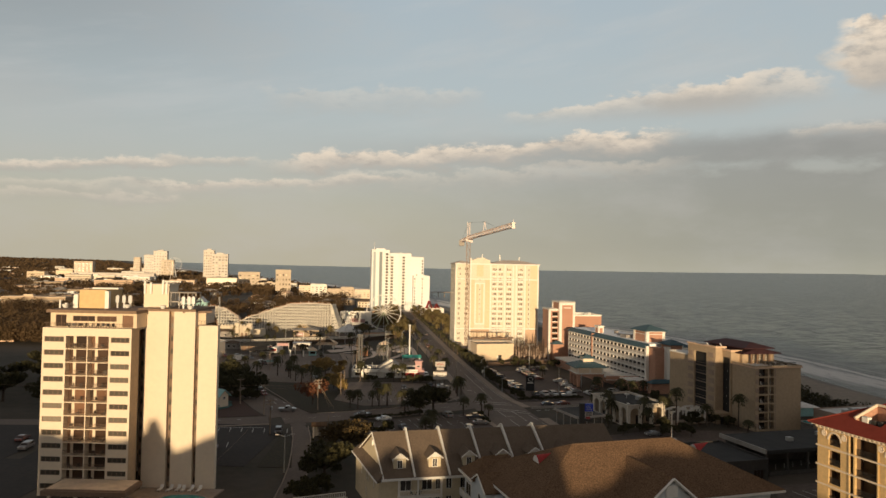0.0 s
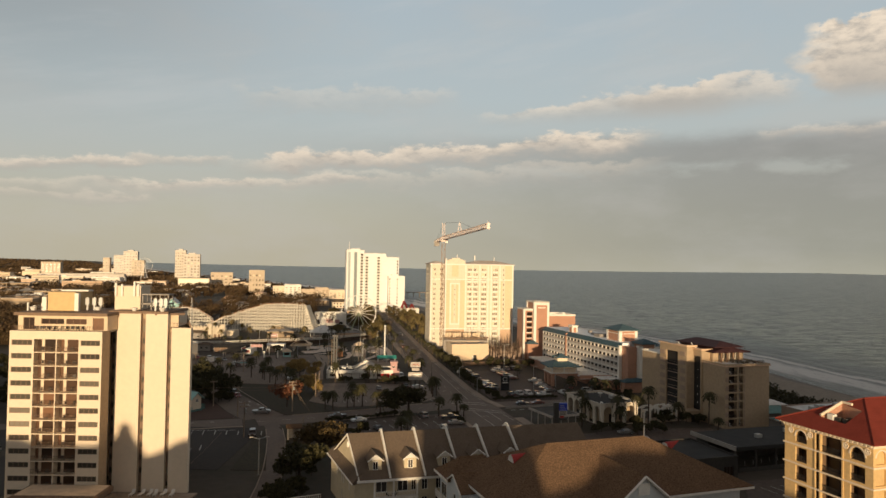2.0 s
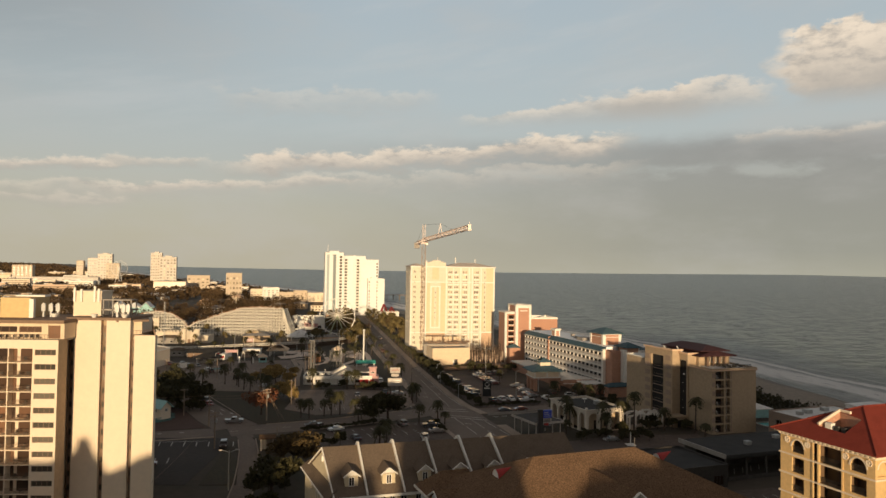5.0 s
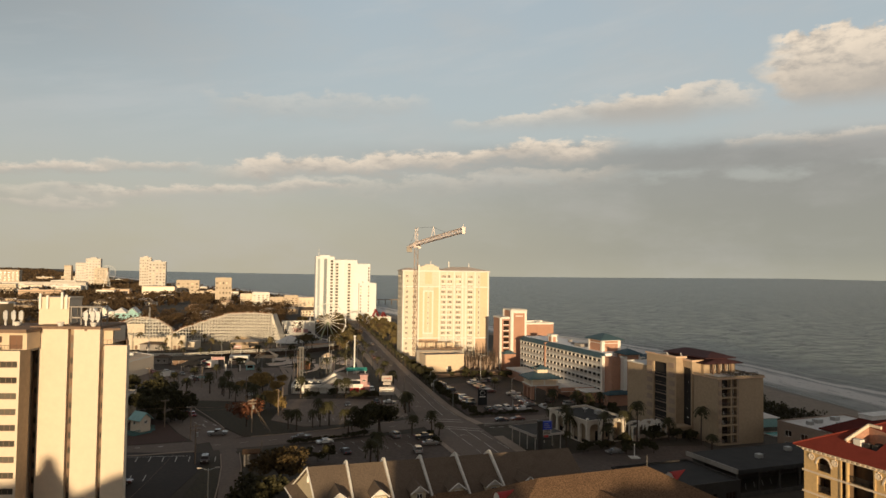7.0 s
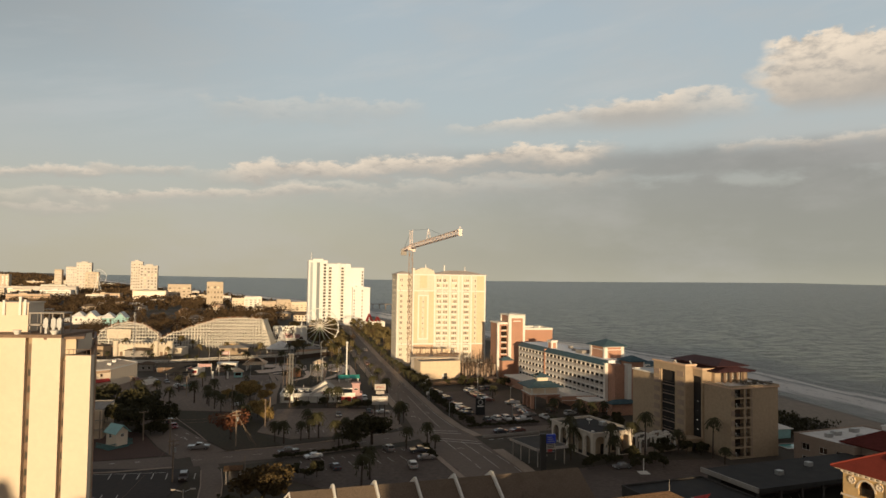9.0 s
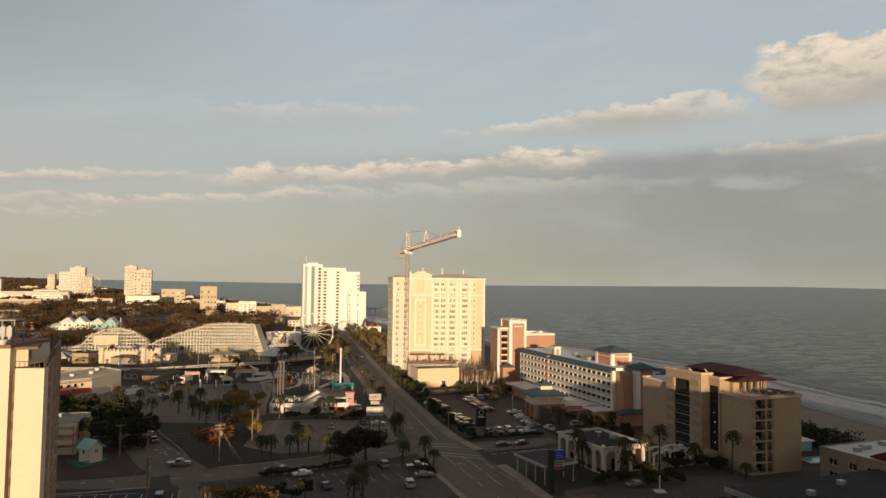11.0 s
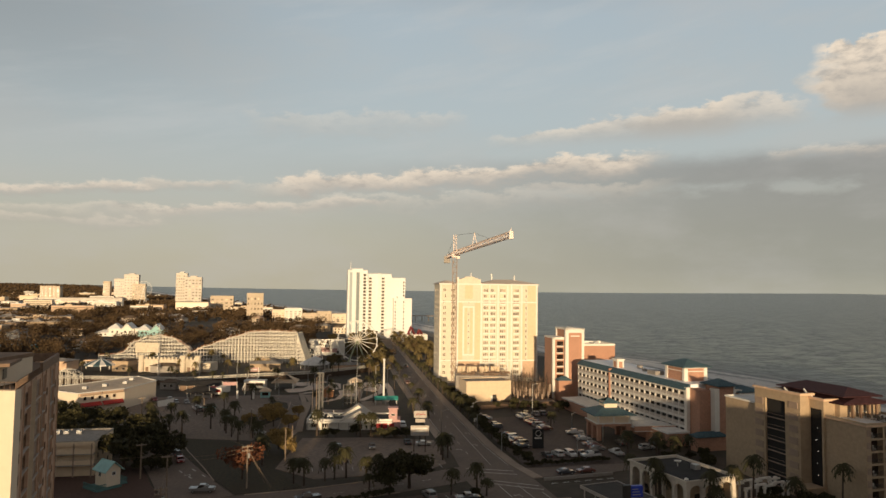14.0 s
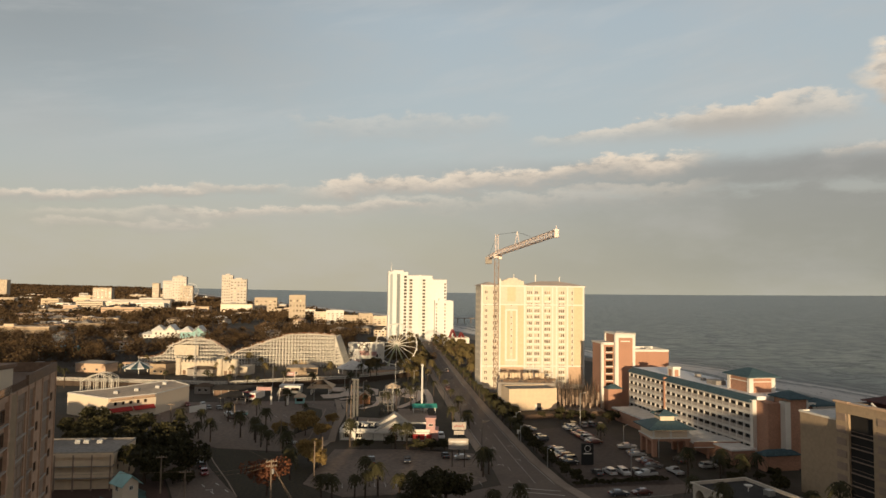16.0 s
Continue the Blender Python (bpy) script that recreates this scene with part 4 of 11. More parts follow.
def cream_tower():
    t = thing("condominium_tower", 0, 0, 0, 0, "tall cream stucco condominium tower with brown balconies", "building")
    F = 2.64
    top = 33.3
    rows = [0.9 + i * F for i in range(12)]
    # west wing: two columns of window bands, two of balconies between
    x0, x1, y0, y1 = -81.3, -63.4, 146.0, 163.0
    bands = [(0.4, 4.35), (13.75, 17.5)]
    bays = [(4.75, 8.95), (9.15, 13.35)]
    holes = [(a, z + 0.55, b, z + 1.6) for a, b in bands for z in rows]
    holes += [(a, z - 0.75, b, z + 1.75) for a, b in bays for z in rows]
    w = Geo()
    w.m = pose(x0, y0, 0)
    w.facade(x1 - x0, top, holes, 0.28)
    for a, b in bays:
        for z in rows:
            w.add([(a, 0.28, z - 0.75), (b, 0.28, z - 0.75), (b, 0.28, z + 1.75), (a, 0.28, z + 1.75), (a, 1.7, z - 0.75), (b, 1.7, z - 0.75), (b, 1.7, z + 1.75), (a, 1.7, z + 1.75)],
                  [(0, 4, 5, 1), (1, 5, 6, 2), (2, 6, 7, 3), (3, 7, 4, 0), (4, 7, 6, 5)])
    w.m = pose(x0, y1, 0, 0, 0, -90)
    w.facade(y1 - y0, top, [(u - 0.6, z + 0.2, u + 0.6, z + 1.7) for u in (3, 7, 11, 15) for z in rows], 0.28)
    w.m = pose(x1, y1, 0, 0, 0, 180)
    w.facade(x1 - x0, top, [], 0.28)
    part("west_wing", w, M_CREAM, t)
    # Brown here puts the shade on this cream side wall into its colour.
    part("wing_return", Geo().box(x1 - 0.3, y0 + 0.004, 0, x1, y0 + 3.3, top), M_TAN, t, "side wall of the wing, coloured brown for shade")
    part("roof_deck", Geo().box(x0 + .02, y0 + .02, top - 0.4, x1 - .02, y1 - .02, top - 0.02), M_GREYROOF, t)
    for a, b in bands:
        for z in rows:
            window(t, x0 + (a + b) / 2, y0 + 0.2, z + 0.55, b - a, 1.05, glass=M_GLASSP, frame_mat=M_BROWNTRIM, bars=3)
    door = Geo().box(-1.1, -0.04, 0, 1.1, 0.04, 2.4).mesh("balcony_door", M_BALCDOOR)
    side_light = Geo().box(-0.28, -0.04, 0, 0.28, 0.04, 2.4).mesh("side_light", M_BALCDOOR)
    rl = rail(Geo(), -2.05, 0, 2.05, 0, 0, 1.0, 0.2, 0.018).mesh("balcony_rail", M_BROWNTRIM)
    slab_m = Geo().box(-2.1, -0.15, -0.14, 2.1, 0.3, 0.0).mesh("balcony_slab", M_CREAM)
    chair = Geo().box(-0.3, -0.25, 0.35, 0.3, 0.25, 0.42).box(-0.3, 0.2, 0.42, 0.3, 0.27, 0.95)
    for sx in (-0.26, 0.26):
        for sy in (-0.2, 0.2):
            chair.box(sx - 0.03, sy - 0.03, 0, sx + 0.03, sy + 0.03, 0.36)
    chair = chair.mesh("patio_chair", M_DARKMETAL)
    for k, (a, b) in enumerate(bays):
        for i, z in enumerate(rows):
            c = x0 + (a + b) / 2
            piece("balcony_door", door, t, c + 0.25, y0 + 1.64, z - 0.72)
            piece("side_light", side_light, t, c - 1.78, y0 + 1.64, z - 0.72)
            s = piece("balcony_slab", slab_m, t, c, y0 - 0.02, z - 0.76)
            piece("balcony_rail", rl, s, 0, -0.08, 0.0)
            for dx in ((-0.9, 0.8) if (i + k) % 3 else (0.3,)):
                piece("patio_chair", chair, t, c + dx + 0.3 * k, y0 + 0.6, z - 0.74, 160 + 20 * i + 40 * dx)
    # set-back top storey of the west wing
    tw, td = x1 - x0 - 0.4, y1 - y0 - 3
    openings = [(1.0, 0.1, 3.2, 2.5), (4.5, 1.2, 9.0, 2.3), (9.4, 1.2, 13.4, 2.3), (14.6, 0.1, 16.8, 2.5)]
    part("top_storey", rect_walls(Geo(), tw, td, 2.9, front=openings, depth=0.3, x=x0 + 0.6, y=y0 + 1.6, z=top), M_SANDWALL, t)
    for a, b, c, d in openings:
        window(t, x0 + 0.6 + (a + c) / 2, y0 + 1.8, top + b, c - a, d - b, glass=M_BALCDOOR, frame_mat=M_BROWNTRIM, bars=2 if c - a > 3 else 1)
    part("top_roof", Geo().box(x0 + 0.61, y0 + 1.61, top + 2.6, x0 + 0.59 + tw, y0 + 1.59 + td, top + 2.88), M_GREYROOF, t)
    part("roof_fascia", Geo().box(x0 + 0.1, y0 + 0.9, top + 2.9, x1 + 0.4, y0 + td + 1.7, top + 3.5), M_BROWNTRIM, t, "brown overhanging roof fascia")
    for i in range(9):
        piece("patio_chair", chair, t, x0 + 4.6 + 1.15 * i, y0 + 0.9, top - 0.01, 150 + 35 * i)
    part("roof_railing", rail(rail(Geo(), x0 + 0.15, y0 + 0.2, x1 - 0.1, y0 + 0.2, top, 0.9, 0.5), x0 + 0.15, y0 + 0.2, x0 + 0.15, y1, top, 0.9, 0.5), M_BROWNTRIM, t)
    # recess between the wings, coloured brown for the shade in it
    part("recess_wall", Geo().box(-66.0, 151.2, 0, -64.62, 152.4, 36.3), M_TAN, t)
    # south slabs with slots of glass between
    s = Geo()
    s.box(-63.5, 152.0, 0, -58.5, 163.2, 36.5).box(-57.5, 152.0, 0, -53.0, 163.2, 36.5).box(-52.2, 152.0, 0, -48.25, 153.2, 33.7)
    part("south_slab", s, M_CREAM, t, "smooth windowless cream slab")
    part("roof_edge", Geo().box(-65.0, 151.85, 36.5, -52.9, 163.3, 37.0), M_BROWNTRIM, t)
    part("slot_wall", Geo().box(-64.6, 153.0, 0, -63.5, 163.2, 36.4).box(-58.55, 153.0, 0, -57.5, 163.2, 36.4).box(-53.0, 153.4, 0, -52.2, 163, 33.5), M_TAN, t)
    for sx, ww in ((-64.05, 0.95), (-58.02, 0.9), (-52.6, 0.7)):
        for i in range(13):
            z = 0.6 + i * F
            if z + 2 < (36 if sx < -55 else 33.6):
                window(t, sx, 152.9 if sx > -60 else 152.9, z + 0.55, ww, 1.25, glass=M_GLASSP, frame_mat=M_BROWNTRIM, bars=0)
                part("spandrel", Geo().box(sx - ww / 2, 152.8, z + 1.82, sx + ww / 2, 152.95, z + 0.5 + F), M_BROWNTRIM, t)
    # east side, splayed back towards the north-west, with recessed windows
    e = Geo()
    at = pose(-48.25, 152.2, 0, 0, 0, 111.8)
    e.m = at
    recesses = [(5.0, 9.2), (12.7, 17.2), (18.8, 21.0), (25.2, 29.2)]
    stairs = [(2.4, 3.9), (10.2, 11.7), (22.3, 23.8), (30.2, 31.8)]
    floors = [30.6 - F * i for i in range(12)]
    e.facade(33.4, 33.7, [(a, z, b, z + 2.42) for a, b in recesses for z in floors if z > 0] + [(a, z - 0.94, b, z + 0.3) for a, b in stairs for z in floors if z > 2], 0.3)
    for a, b in recesses:
        for z in floors:
            if z > 0:
                e.add([(a, 0.3, z), (b, 0.3, z), (b, 0.3, z + 2.42), (a, 0.3, z + 2.42)], [(0, 1, 2, 3)])
    e.m = None
    # Brown instead of the tower's cream: shade on this side put into the colour.
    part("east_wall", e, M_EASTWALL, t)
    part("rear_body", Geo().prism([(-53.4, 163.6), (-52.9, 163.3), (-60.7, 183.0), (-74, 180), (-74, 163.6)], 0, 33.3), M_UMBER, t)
    part("east_roof", Geo().prism([(-52.9, 153.3), (-48.8, 153.3), (-61.0, 183.0), (-70, 182), (-52.9, 163.4)], 33.3, 33.5), M_BROWNTRIM, t)
    for a, b in recesses:
        p, q = at @ Vector(((a + b) / 2, 0.2, 0)), at @ Vector(((a + b) / 2, -0.06, 0))
        edge = Geo().box((a - b) / 2, -0.1, -0.12, (b - a) / 2, 0.2, 0.04).mesh("balcony_edge", M_DULLTRIM)
        for z in floors:
            if z > 0:
                window(t, p.x, p.y, z + 0.06, b - a - 0.9, 1.65, 111.8, glass=M_GLASSB, frame_mat=M_BROWNTRIM, bars=1)
                piece("balcony_edge", edge, t, q.x, q.y, z - 0.04, 111.8)
    for a, b in stairs:
        p = at @ Vector(((a + b) / 2, 0.12, 0))
        for z in floors:
            if z > 2:
                window(t, p.x, p.y, z - 0.94, b - a, 1.24, 111.8, glass=M_GLASSB, frame_mat=M_BROWNTRIM, bars=0)
    g = Geo()
    g.m = at
    for u in (4.85, 9.3, 12.55, 17.95, 21.1, 25.1, 29.3, 33.2):
        g.box(u - 0.09, -0.16, 0, u + 0.09, 0.0, 33.7)
    part("wall_rib", g, M_EASTWALL, t)
    g = Geo()
    g.m = at
    part("east_parapet", g.box(17.6, -0.1, 33.72, 33.5, 0.25, 35.0).box(33.25, 0.25, 33.72, 33.5, 9.0, 35.0), M_BROWNTRIM, t, "solid dark roof parapet")
    g = Geo()
    g.m = at
    part("roof_house", g.box(3.0, 2.4, 33.72, 16.8, 6.4, 36.2), M_SANDWALL, t)
    g = Geo()
    g.m = at
    part("roof_house_cover", g.box(2.4, 1.2, 36.2, 17.4, 7.0, 36.6), M_BROWNTRIM, t)
    g = Geo()
    g.m = at
    part("roof_house_door", g.box(9.6, 2.3, 33.74, 11.2, 2.38, 35.8).box(5.0, 2.3, 34.4, 7.4, 2.38, 35.7), M_GLASSB, t)
    part("roof_railing", rail(rail(Geo(), -52.6, 152.5, -48.5, 152.5, 33.6, 1.0, 0.6), -48.6, 152.6, -54.8, 168.2, 33.6, 1.0, 0.3), M_BROWNTRIM, t)
    # plant on the roof
    part("lift_house", Geo().box(-66.2, 157, 36.9, -60.8, 162, 41.7).box(-66.4, 156.8, 41.7, -60.6, 162.2, 41.95), M_CREAM, t)
    g = Geo()
    for px, hh in ((-65.9, 1.2), (-64.6, 0.9), (-62.0, 1.5), (-61.2, 1.0)):
        g.box(px - 0.2, 156.6, 39.8, px + 0.2, 156.9, 39.8 + hh + 1.6)
    part("antenna", g, M_TRIM, t)
    part("plant_room", Geo().box(-78.0, 153, 36.2, -72.4, 160, 40.6), M_OCHRE, t, "orange-tan roof plant room")
    part("plant_frame", Geo().box(-79.0, 152.6, 36.2, -78.1, 153.4, 39.6).box(-82.0, 152.6, 36.2, -81.7, 152.9, 38.4).box(-80.8, 152.6, 36.2, -80.3, 153.0, 37.8).box(-79.9, 154, 36.2, -79.2, 156, 38.2).box(-72.4, 152.6, 36.2, -71.6, 153.4, 40.4).box(-72.3, 158, 40.6, -78, 160.2, 40.9), M_TRIM, t)
    g = Geo()
    for px in (-70.6, -69.2, -67.9, -56.6, -55.4, -54.5):
        g.box(px, 154, 36.9, px + 0.35, 154.35, 39.6)
        g.box(px - 0.2, 153.9, 38.0, px + 0.55, 154.2, 39.4)
    part("antenna", g, M_METAL, t)
    g = Geo().box(-59.8, 155, 38.2, -54.0, 158, 38.5)
    for px in (-59.6, -57.8, -56, -54.3):
        g.box(px, 155, 37, px + 0.2, 155.2, 40.3).box(px, 157.6, 37, px + 0.2, 157.8, 40.3)
    g.box(-59.7, 154.9, 40.2, -54.0, 157.9, 40.4)
    part("cooling_rack", g, M_CONC, t)
    for px, py in ((-67.6, 152.6), (-60.0, 152.3), (-54.3, 152.4), (-79.5, 150.5)):
        part("dish", Geo().cyl(px, py, 37.0, 37.7, 0.35, 0.7, 10), M_TRIM, t)
    # low entrance wing and canopy
    part("entrance_canopy", Geo().box(-76.2, 138.5, 2.6, -60.2, 145.6, 3.5).box(-76.0, 139, 3.5, -60.4, 145.6, 3.62), M_BROWNTRIM, t, "long flat brown canopy")
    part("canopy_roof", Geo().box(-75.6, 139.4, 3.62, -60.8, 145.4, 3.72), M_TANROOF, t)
    g = Geo()
    for px in (-75, -70, -65, -61):
        g.box(px - 0.25, 139.2, 0, px + 0.25, 139.7, 2.6)
    part("canopy_post", g, M_CREAM, t)


def pool_deck():
    slab("pool_deck", [(-64, 143), (-47, 142), (-46, 151.8), (-63, 151.8)], -0.2, 0.22, M_WALK, "pale concrete pool deck below the tower", "terrace")
    ring = [(-52 + 4.4 * math.cos(a * math.pi / 8), 145.6 + 2.2 * math.sin(a * math.pi / 8)) for a in range(16)]
    p = thing("swimming_pool", 0, 0, 0.22, 0, "small oval teal swimming pool", "pool")
    part("pool_water", Geo().prism(ring, 0.0, 0.05), M_POOL, p)
    big = [(-52 + 4.8 * math.cos(a * math.pi / 8), 145.6 + 2.6 * math.sin(a * math.pi / 8)) for a in range(16)]
    g = Geo()
    for i in range(16):
        j = (i + 1) % 16
        g.prism([ring[i], ring[j], big[j], big[i]], 0.0, 0.12)
    part("pool_edge", g, M_CONC, p)
    lounger = thing("sun_lounger", -58.5, 150.2, 0.22, 0, "white sun lounger on the pool deck", "sun lounger", "loungers by the pool")
    part("seat", Geo().box(-0.35, -1.0, 0.3, 0.35, 0.4, 0.4), M_TRIM, lounger)
    part("backrest", Geo().add([(-0.35, 0.4, 0.32), (0.35, 0.4, 0.32), (0.35, 0.95, 0.95), (-0.35, 0.95, 0.95), (-0.35, 0.45, 0.25), (0.35, 0.45, 0.25), (0.35, 1.0, 0.9), (-0.35, 1.0, 0.9)],
                              [(0, 1, 2, 3), (7, 6, 5, 4), (0, 3, 7, 4), (1, 5, 6, 2), (2, 6, 7, 3), (0, 4, 5, 1)]), M_TRIM, lounger)
    leg = Geo().box(-0.04, -0.04, 0, 0.04, 0.04, 0.3).mesh("leg", M_TRIM)
    for sx in (-0.3, 0.3):
        for sy in (-0.9, 0.35):
            piece("leg", leg, lounger, sx, sy, 0)
    for i, x in enumerate((-56.6, -55.0, -53.9, -52.3, -50.6)):
        copy_thing(lounger, pose(x, 150.2 + 0.2 * (i % 2), 0.22, 0, 0, 6 * (i % 3) - 6))


# ---- the pale hotel with the crane ----
def crane_hotel():
    t = thing("hotel_tower", 1.9, 409.2, 0, 8, "large pale yellow hotel block of sixteen storeys", "building")
    W, D, H = 50.0, 20.0, 48.8
    sills = [4.0 + 2.91 * i for i in range(15)]
    front = {}
    cols = [(2.4, 1.5), (6.6, 1.9), (23.4, 2.5), (27.0, 2.5), (32.1, 3.0), (39.0, 3.0), (44.2, 0.7)]
    holes = [(u - ww / 2, s, u + ww / 2, s + 1.6) for u, ww in cols for s in sills if s + 2 < H]
    holes += [(14.25, s, 14.95, s + 0.9) for s in sills[2:13]]
    side = [(u - 0.7, s, u + 0.7, s + 1.4) for u in (4, 10, 16) for s in sills]
    part("wall", rect_walls(Geo(), W, D, H, front=holes, left=side, right=side), M_HOTEL, t)
    for k, (u, ww) in enumerate(cols):
        for s in sills:
            if ww < 1:
                window(t, u, 0.2, s, ww, 1.6, glass=M_HOTELGLASS, bars=0)
                continue
            n = 3 if ww > 2 else 2
            for i in range(n):
                window(t, u - ww / 2 + ww * (i + 0.5) / n, 0.2, s, ww / n, 1.6, glass=M_HOTELGLASS, bars=0)
    for s in sills[2:13]:
        window(t, 14.6, 0.2, s, 0.7, 0.9, glass=M_GLASSH, bars=0)
    for u in (4, 10, 16):
        for s in sills:
            window(t, 0.2, D - u, s, 1.4, 1.4, -90, glass=M_GLASSB, frame_mat=M_BROWNTRIM, bars=0)
    # balcony ledges beside the windows
    ledge = Geo().box(-1.5, -0.45, -0.12, 1.5, 0, 0.0).box(-1.5, -0.45, 0, 1.5, -0.38, 0.62).mesh("balcony", M_TRIM)
    for u in (23.4, 27.0, 32.1, 39.0):
        for s in sills:
            piece("balcony", ledge, t, u, 0, s - 0.75)
    part("pilaster", Geo().box(20.6, -0.5, 0, 21.4, 0, 49).box(25.05, -0.6, 0, 25.45, 0, 48.8).box(29.2, -0.5, 0, 29.9, 0, 48.8).box(34.2, -0.4, 0, 34.9, 0, 48.8).box(36.2, -0.4, 0, 36.9, 0, 48.8).box(41.4, -0.5, 0, 42.2, 0, 48.8).box(-0.1, -0.3, 0, 0.7, 0, 48.8).box(49.3, -0.3, 0, 50.1, 0, 48.8).box(8.6, -0.5, 0, 9.4, 0, 52), M_TRIM, t)
    part("string_course", Geo().box(-0.2, -0.42, 39.4, 50.2, -0.02, 40.0).box(-0.2, -0.42, 10.3, 50.2, -0.02, 10.9).box(-0.3, -0.6, 48.2, 50.3, -0.02, 48.9), M_TRIM, t)
    part("panel_frame", Geo().box(11.6, -0.3, 13, 12.4, 0, 37.5).box(16.8, -0.3, 13, 17.6, 0, 37.5).box(12.4, -0.3, 36.8, 16.8, 0, 37.5).box(12.4, -0.3, 13, 16.8, 0, 13.7), M_TRIM, t)
    part("raised_bay", Geo().box(9.4, -0.25, 48.9, 20.6, 9.0, 51.0).box(11.0, -0.4, 51.0, 19.0, 4.0, 51.6).box(12.6, -0.45, 51.6, 17.4, 2.0, 52.3), M_HOTEL, t)
    part("bay_field", Geo().box(12.5, -0.12, 14, 13.9, -0.02, 36.7).box(15.3, -0.12, 14, 16.7, -0.02, 36.7), M_HOTELFIELD, t)
    part("upper_field", Geo().box(12.6, -0.12, 41.2, 16.6, -0.02, 48.0), M_HOTELFIELD, t)
    part("end_field", Geo().box(45.0, -0.1, 10.95, 49.25, -0.02, 39.3).box(45.0, -0.1, 40.05, 49.25, -0.02, 48.1).box(42.3, -0.1, 10.95, 43.6, -0.02, 39.3).box(17.7, -0.1, 10.95, 20.55, -0.02, 39.3).box(9.45, -0.1, 10.95, 11.5, -0.02, 39.3), M_HOTELFIELD, t)
    part("lower_field", Geo().box(9.5, -0.15, 4, 20.5, -0.02, 10.2).box(42.3, -0.15, 2, 49.2, -0.02, 10.2), M_PEACH, t)
    part("roof", Geo().hip(20, -0.5, 50.8, 20.5, 48.9, 51.2, 0.3), M_PALEROOF, t, "low pale hipped roof")
    part("roof_west", Geo().hip(-0.6, -0.5, 9.2, 20.5, 48.9, 50.4, 0.3), M_PALEROOF, t)
    part("roof_flat", Geo().box(9.3, 9.2, 48.6, 20.5, 20, 49.0), M_GREYROOF, t)
    part("roof_vent", Geo().cyl(18, 12, 49, 54.5, 0.25).cyl(28, 8, 51, 54.2, 0.35).cyl(40, 8, 51, 53.4, 0.25), M_TRIM, t)


def tower_crane():
    t = thing("tower_crane", 9.0, 403, 0, 0, "white lattice tower crane with a long jib", "crane")

    def lattice(name, p, q, half, bay, mat, up=Vector((0, 0, 1)), label=""):
        p, q = Vector(p), Vector(q)
        d = (q - p).normalized()
        a = d.cross(up).normalized() if abs(d.dot(up)) < 0.95 else Vector((1, 0, 0))
        b = a.cross(d).normalized()
        n = max(1, int((q - p).length / bay))
        g = Geo()
        for sa in (-1, 1):
            for sb in (-1, 1):
                off = a * half * sa + b * half * sb
                g.tube(p + off, q + off, 0.14, n=4)
        for i in range(n):
            c0, c1 = p.lerp(q, i / n), p.lerp(q, (i + 1) / n)
            for k, (u, v) in enumerate(((a, b), (a, -b), (b, a), (b, -a))):
                s = 1 if i % 2 else -1
                g.tube(c0 + v * half + u * half * s, c1 + v * half - u * half * s, 0.08, n=4)
                g.tube(c0 + v * half + u * half, c0 + v * half - u * half, 0.07, n=4)
        return part(name, g, mat, t, label)

    lattice("mast", (0, 0, 0), (0, 0, 61.5), 1.0, 2.4, M_MASTPAINT)
    part("slewing_ring", Geo().cyl(0, 0, 61.5, 63.0, 1.7, 1.9, 12).box(-1.8, -1.8, 62.6, 1.8, 1.8, 63.0), M_CRANE, t)
    tip = Vector((27.0 - 9.0, 315.5 - 403, 66.0))
    root = Vector((0, 0, 63.6))
    lattice("jib", root, tip, 0.95, 2.6, M_CRANE)
    back = Vector((-3.6, 17.5, 62.4))
    lattice("counter_jib", root, back, 0.8, 2.4, M_CRANE)
    part("counterweight", Geo().box(back.x - 1.6, back.y - 2, back.z - 3.0, back.x + 1.6, back.y + 2, back.z + 0.4), M_CONC, t)
    lattice("tower_head", (0, 0, 63.0), (0, 0, 72.6), 0.7, 1.8, M_CRANE)
    mid = root.lerp(tip, 0.42)
    part("strut", Geo().tube(mid + Vector((-1, 0, 0.5)), mid + Vector((0, 0, 6.2)), 0.16).tube(mid + Vector((1, 0, 0.5)), mid + Vector((0, 0, 6.2)), 0.16), M_CRANE, t)
    part("tie_rope", Geo().tube((0, 0, 72.4), mid + Vector((0, 0, 6)), 0.06, n=4).tube(mid + Vector((0, 0, 6)), root.lerp(tip, 0.7) + Vector((0, 0, 0.9)), 0.06, n=4).tube((0, 0, 72.4), back + Vector((0, 0, 0.8)), 0.06, n=4), M_DARKMETAL, t)
    part("cab", Geo().box(0.9, -3.2, 60.8, 2.4, -1.2, 63.0), M_CRANE, t)
    part("tip_sheave", Geo().box(tip.x - 0.7, tip.y - 1.0, tip.z - 1.6, tip.x + 0.7, tip.y + 1.0, tip.z + 1.2).box(tip.x - 0.1, tip.y - 0.1, tip.z, tip.x + 0.1, tip.y + 0.1, tip.z + 2.4), M_CRANE, t)
    part("mast_base", Geo().box(-3, -3, 0, 3, 3, 1.0), M_CONC, t)


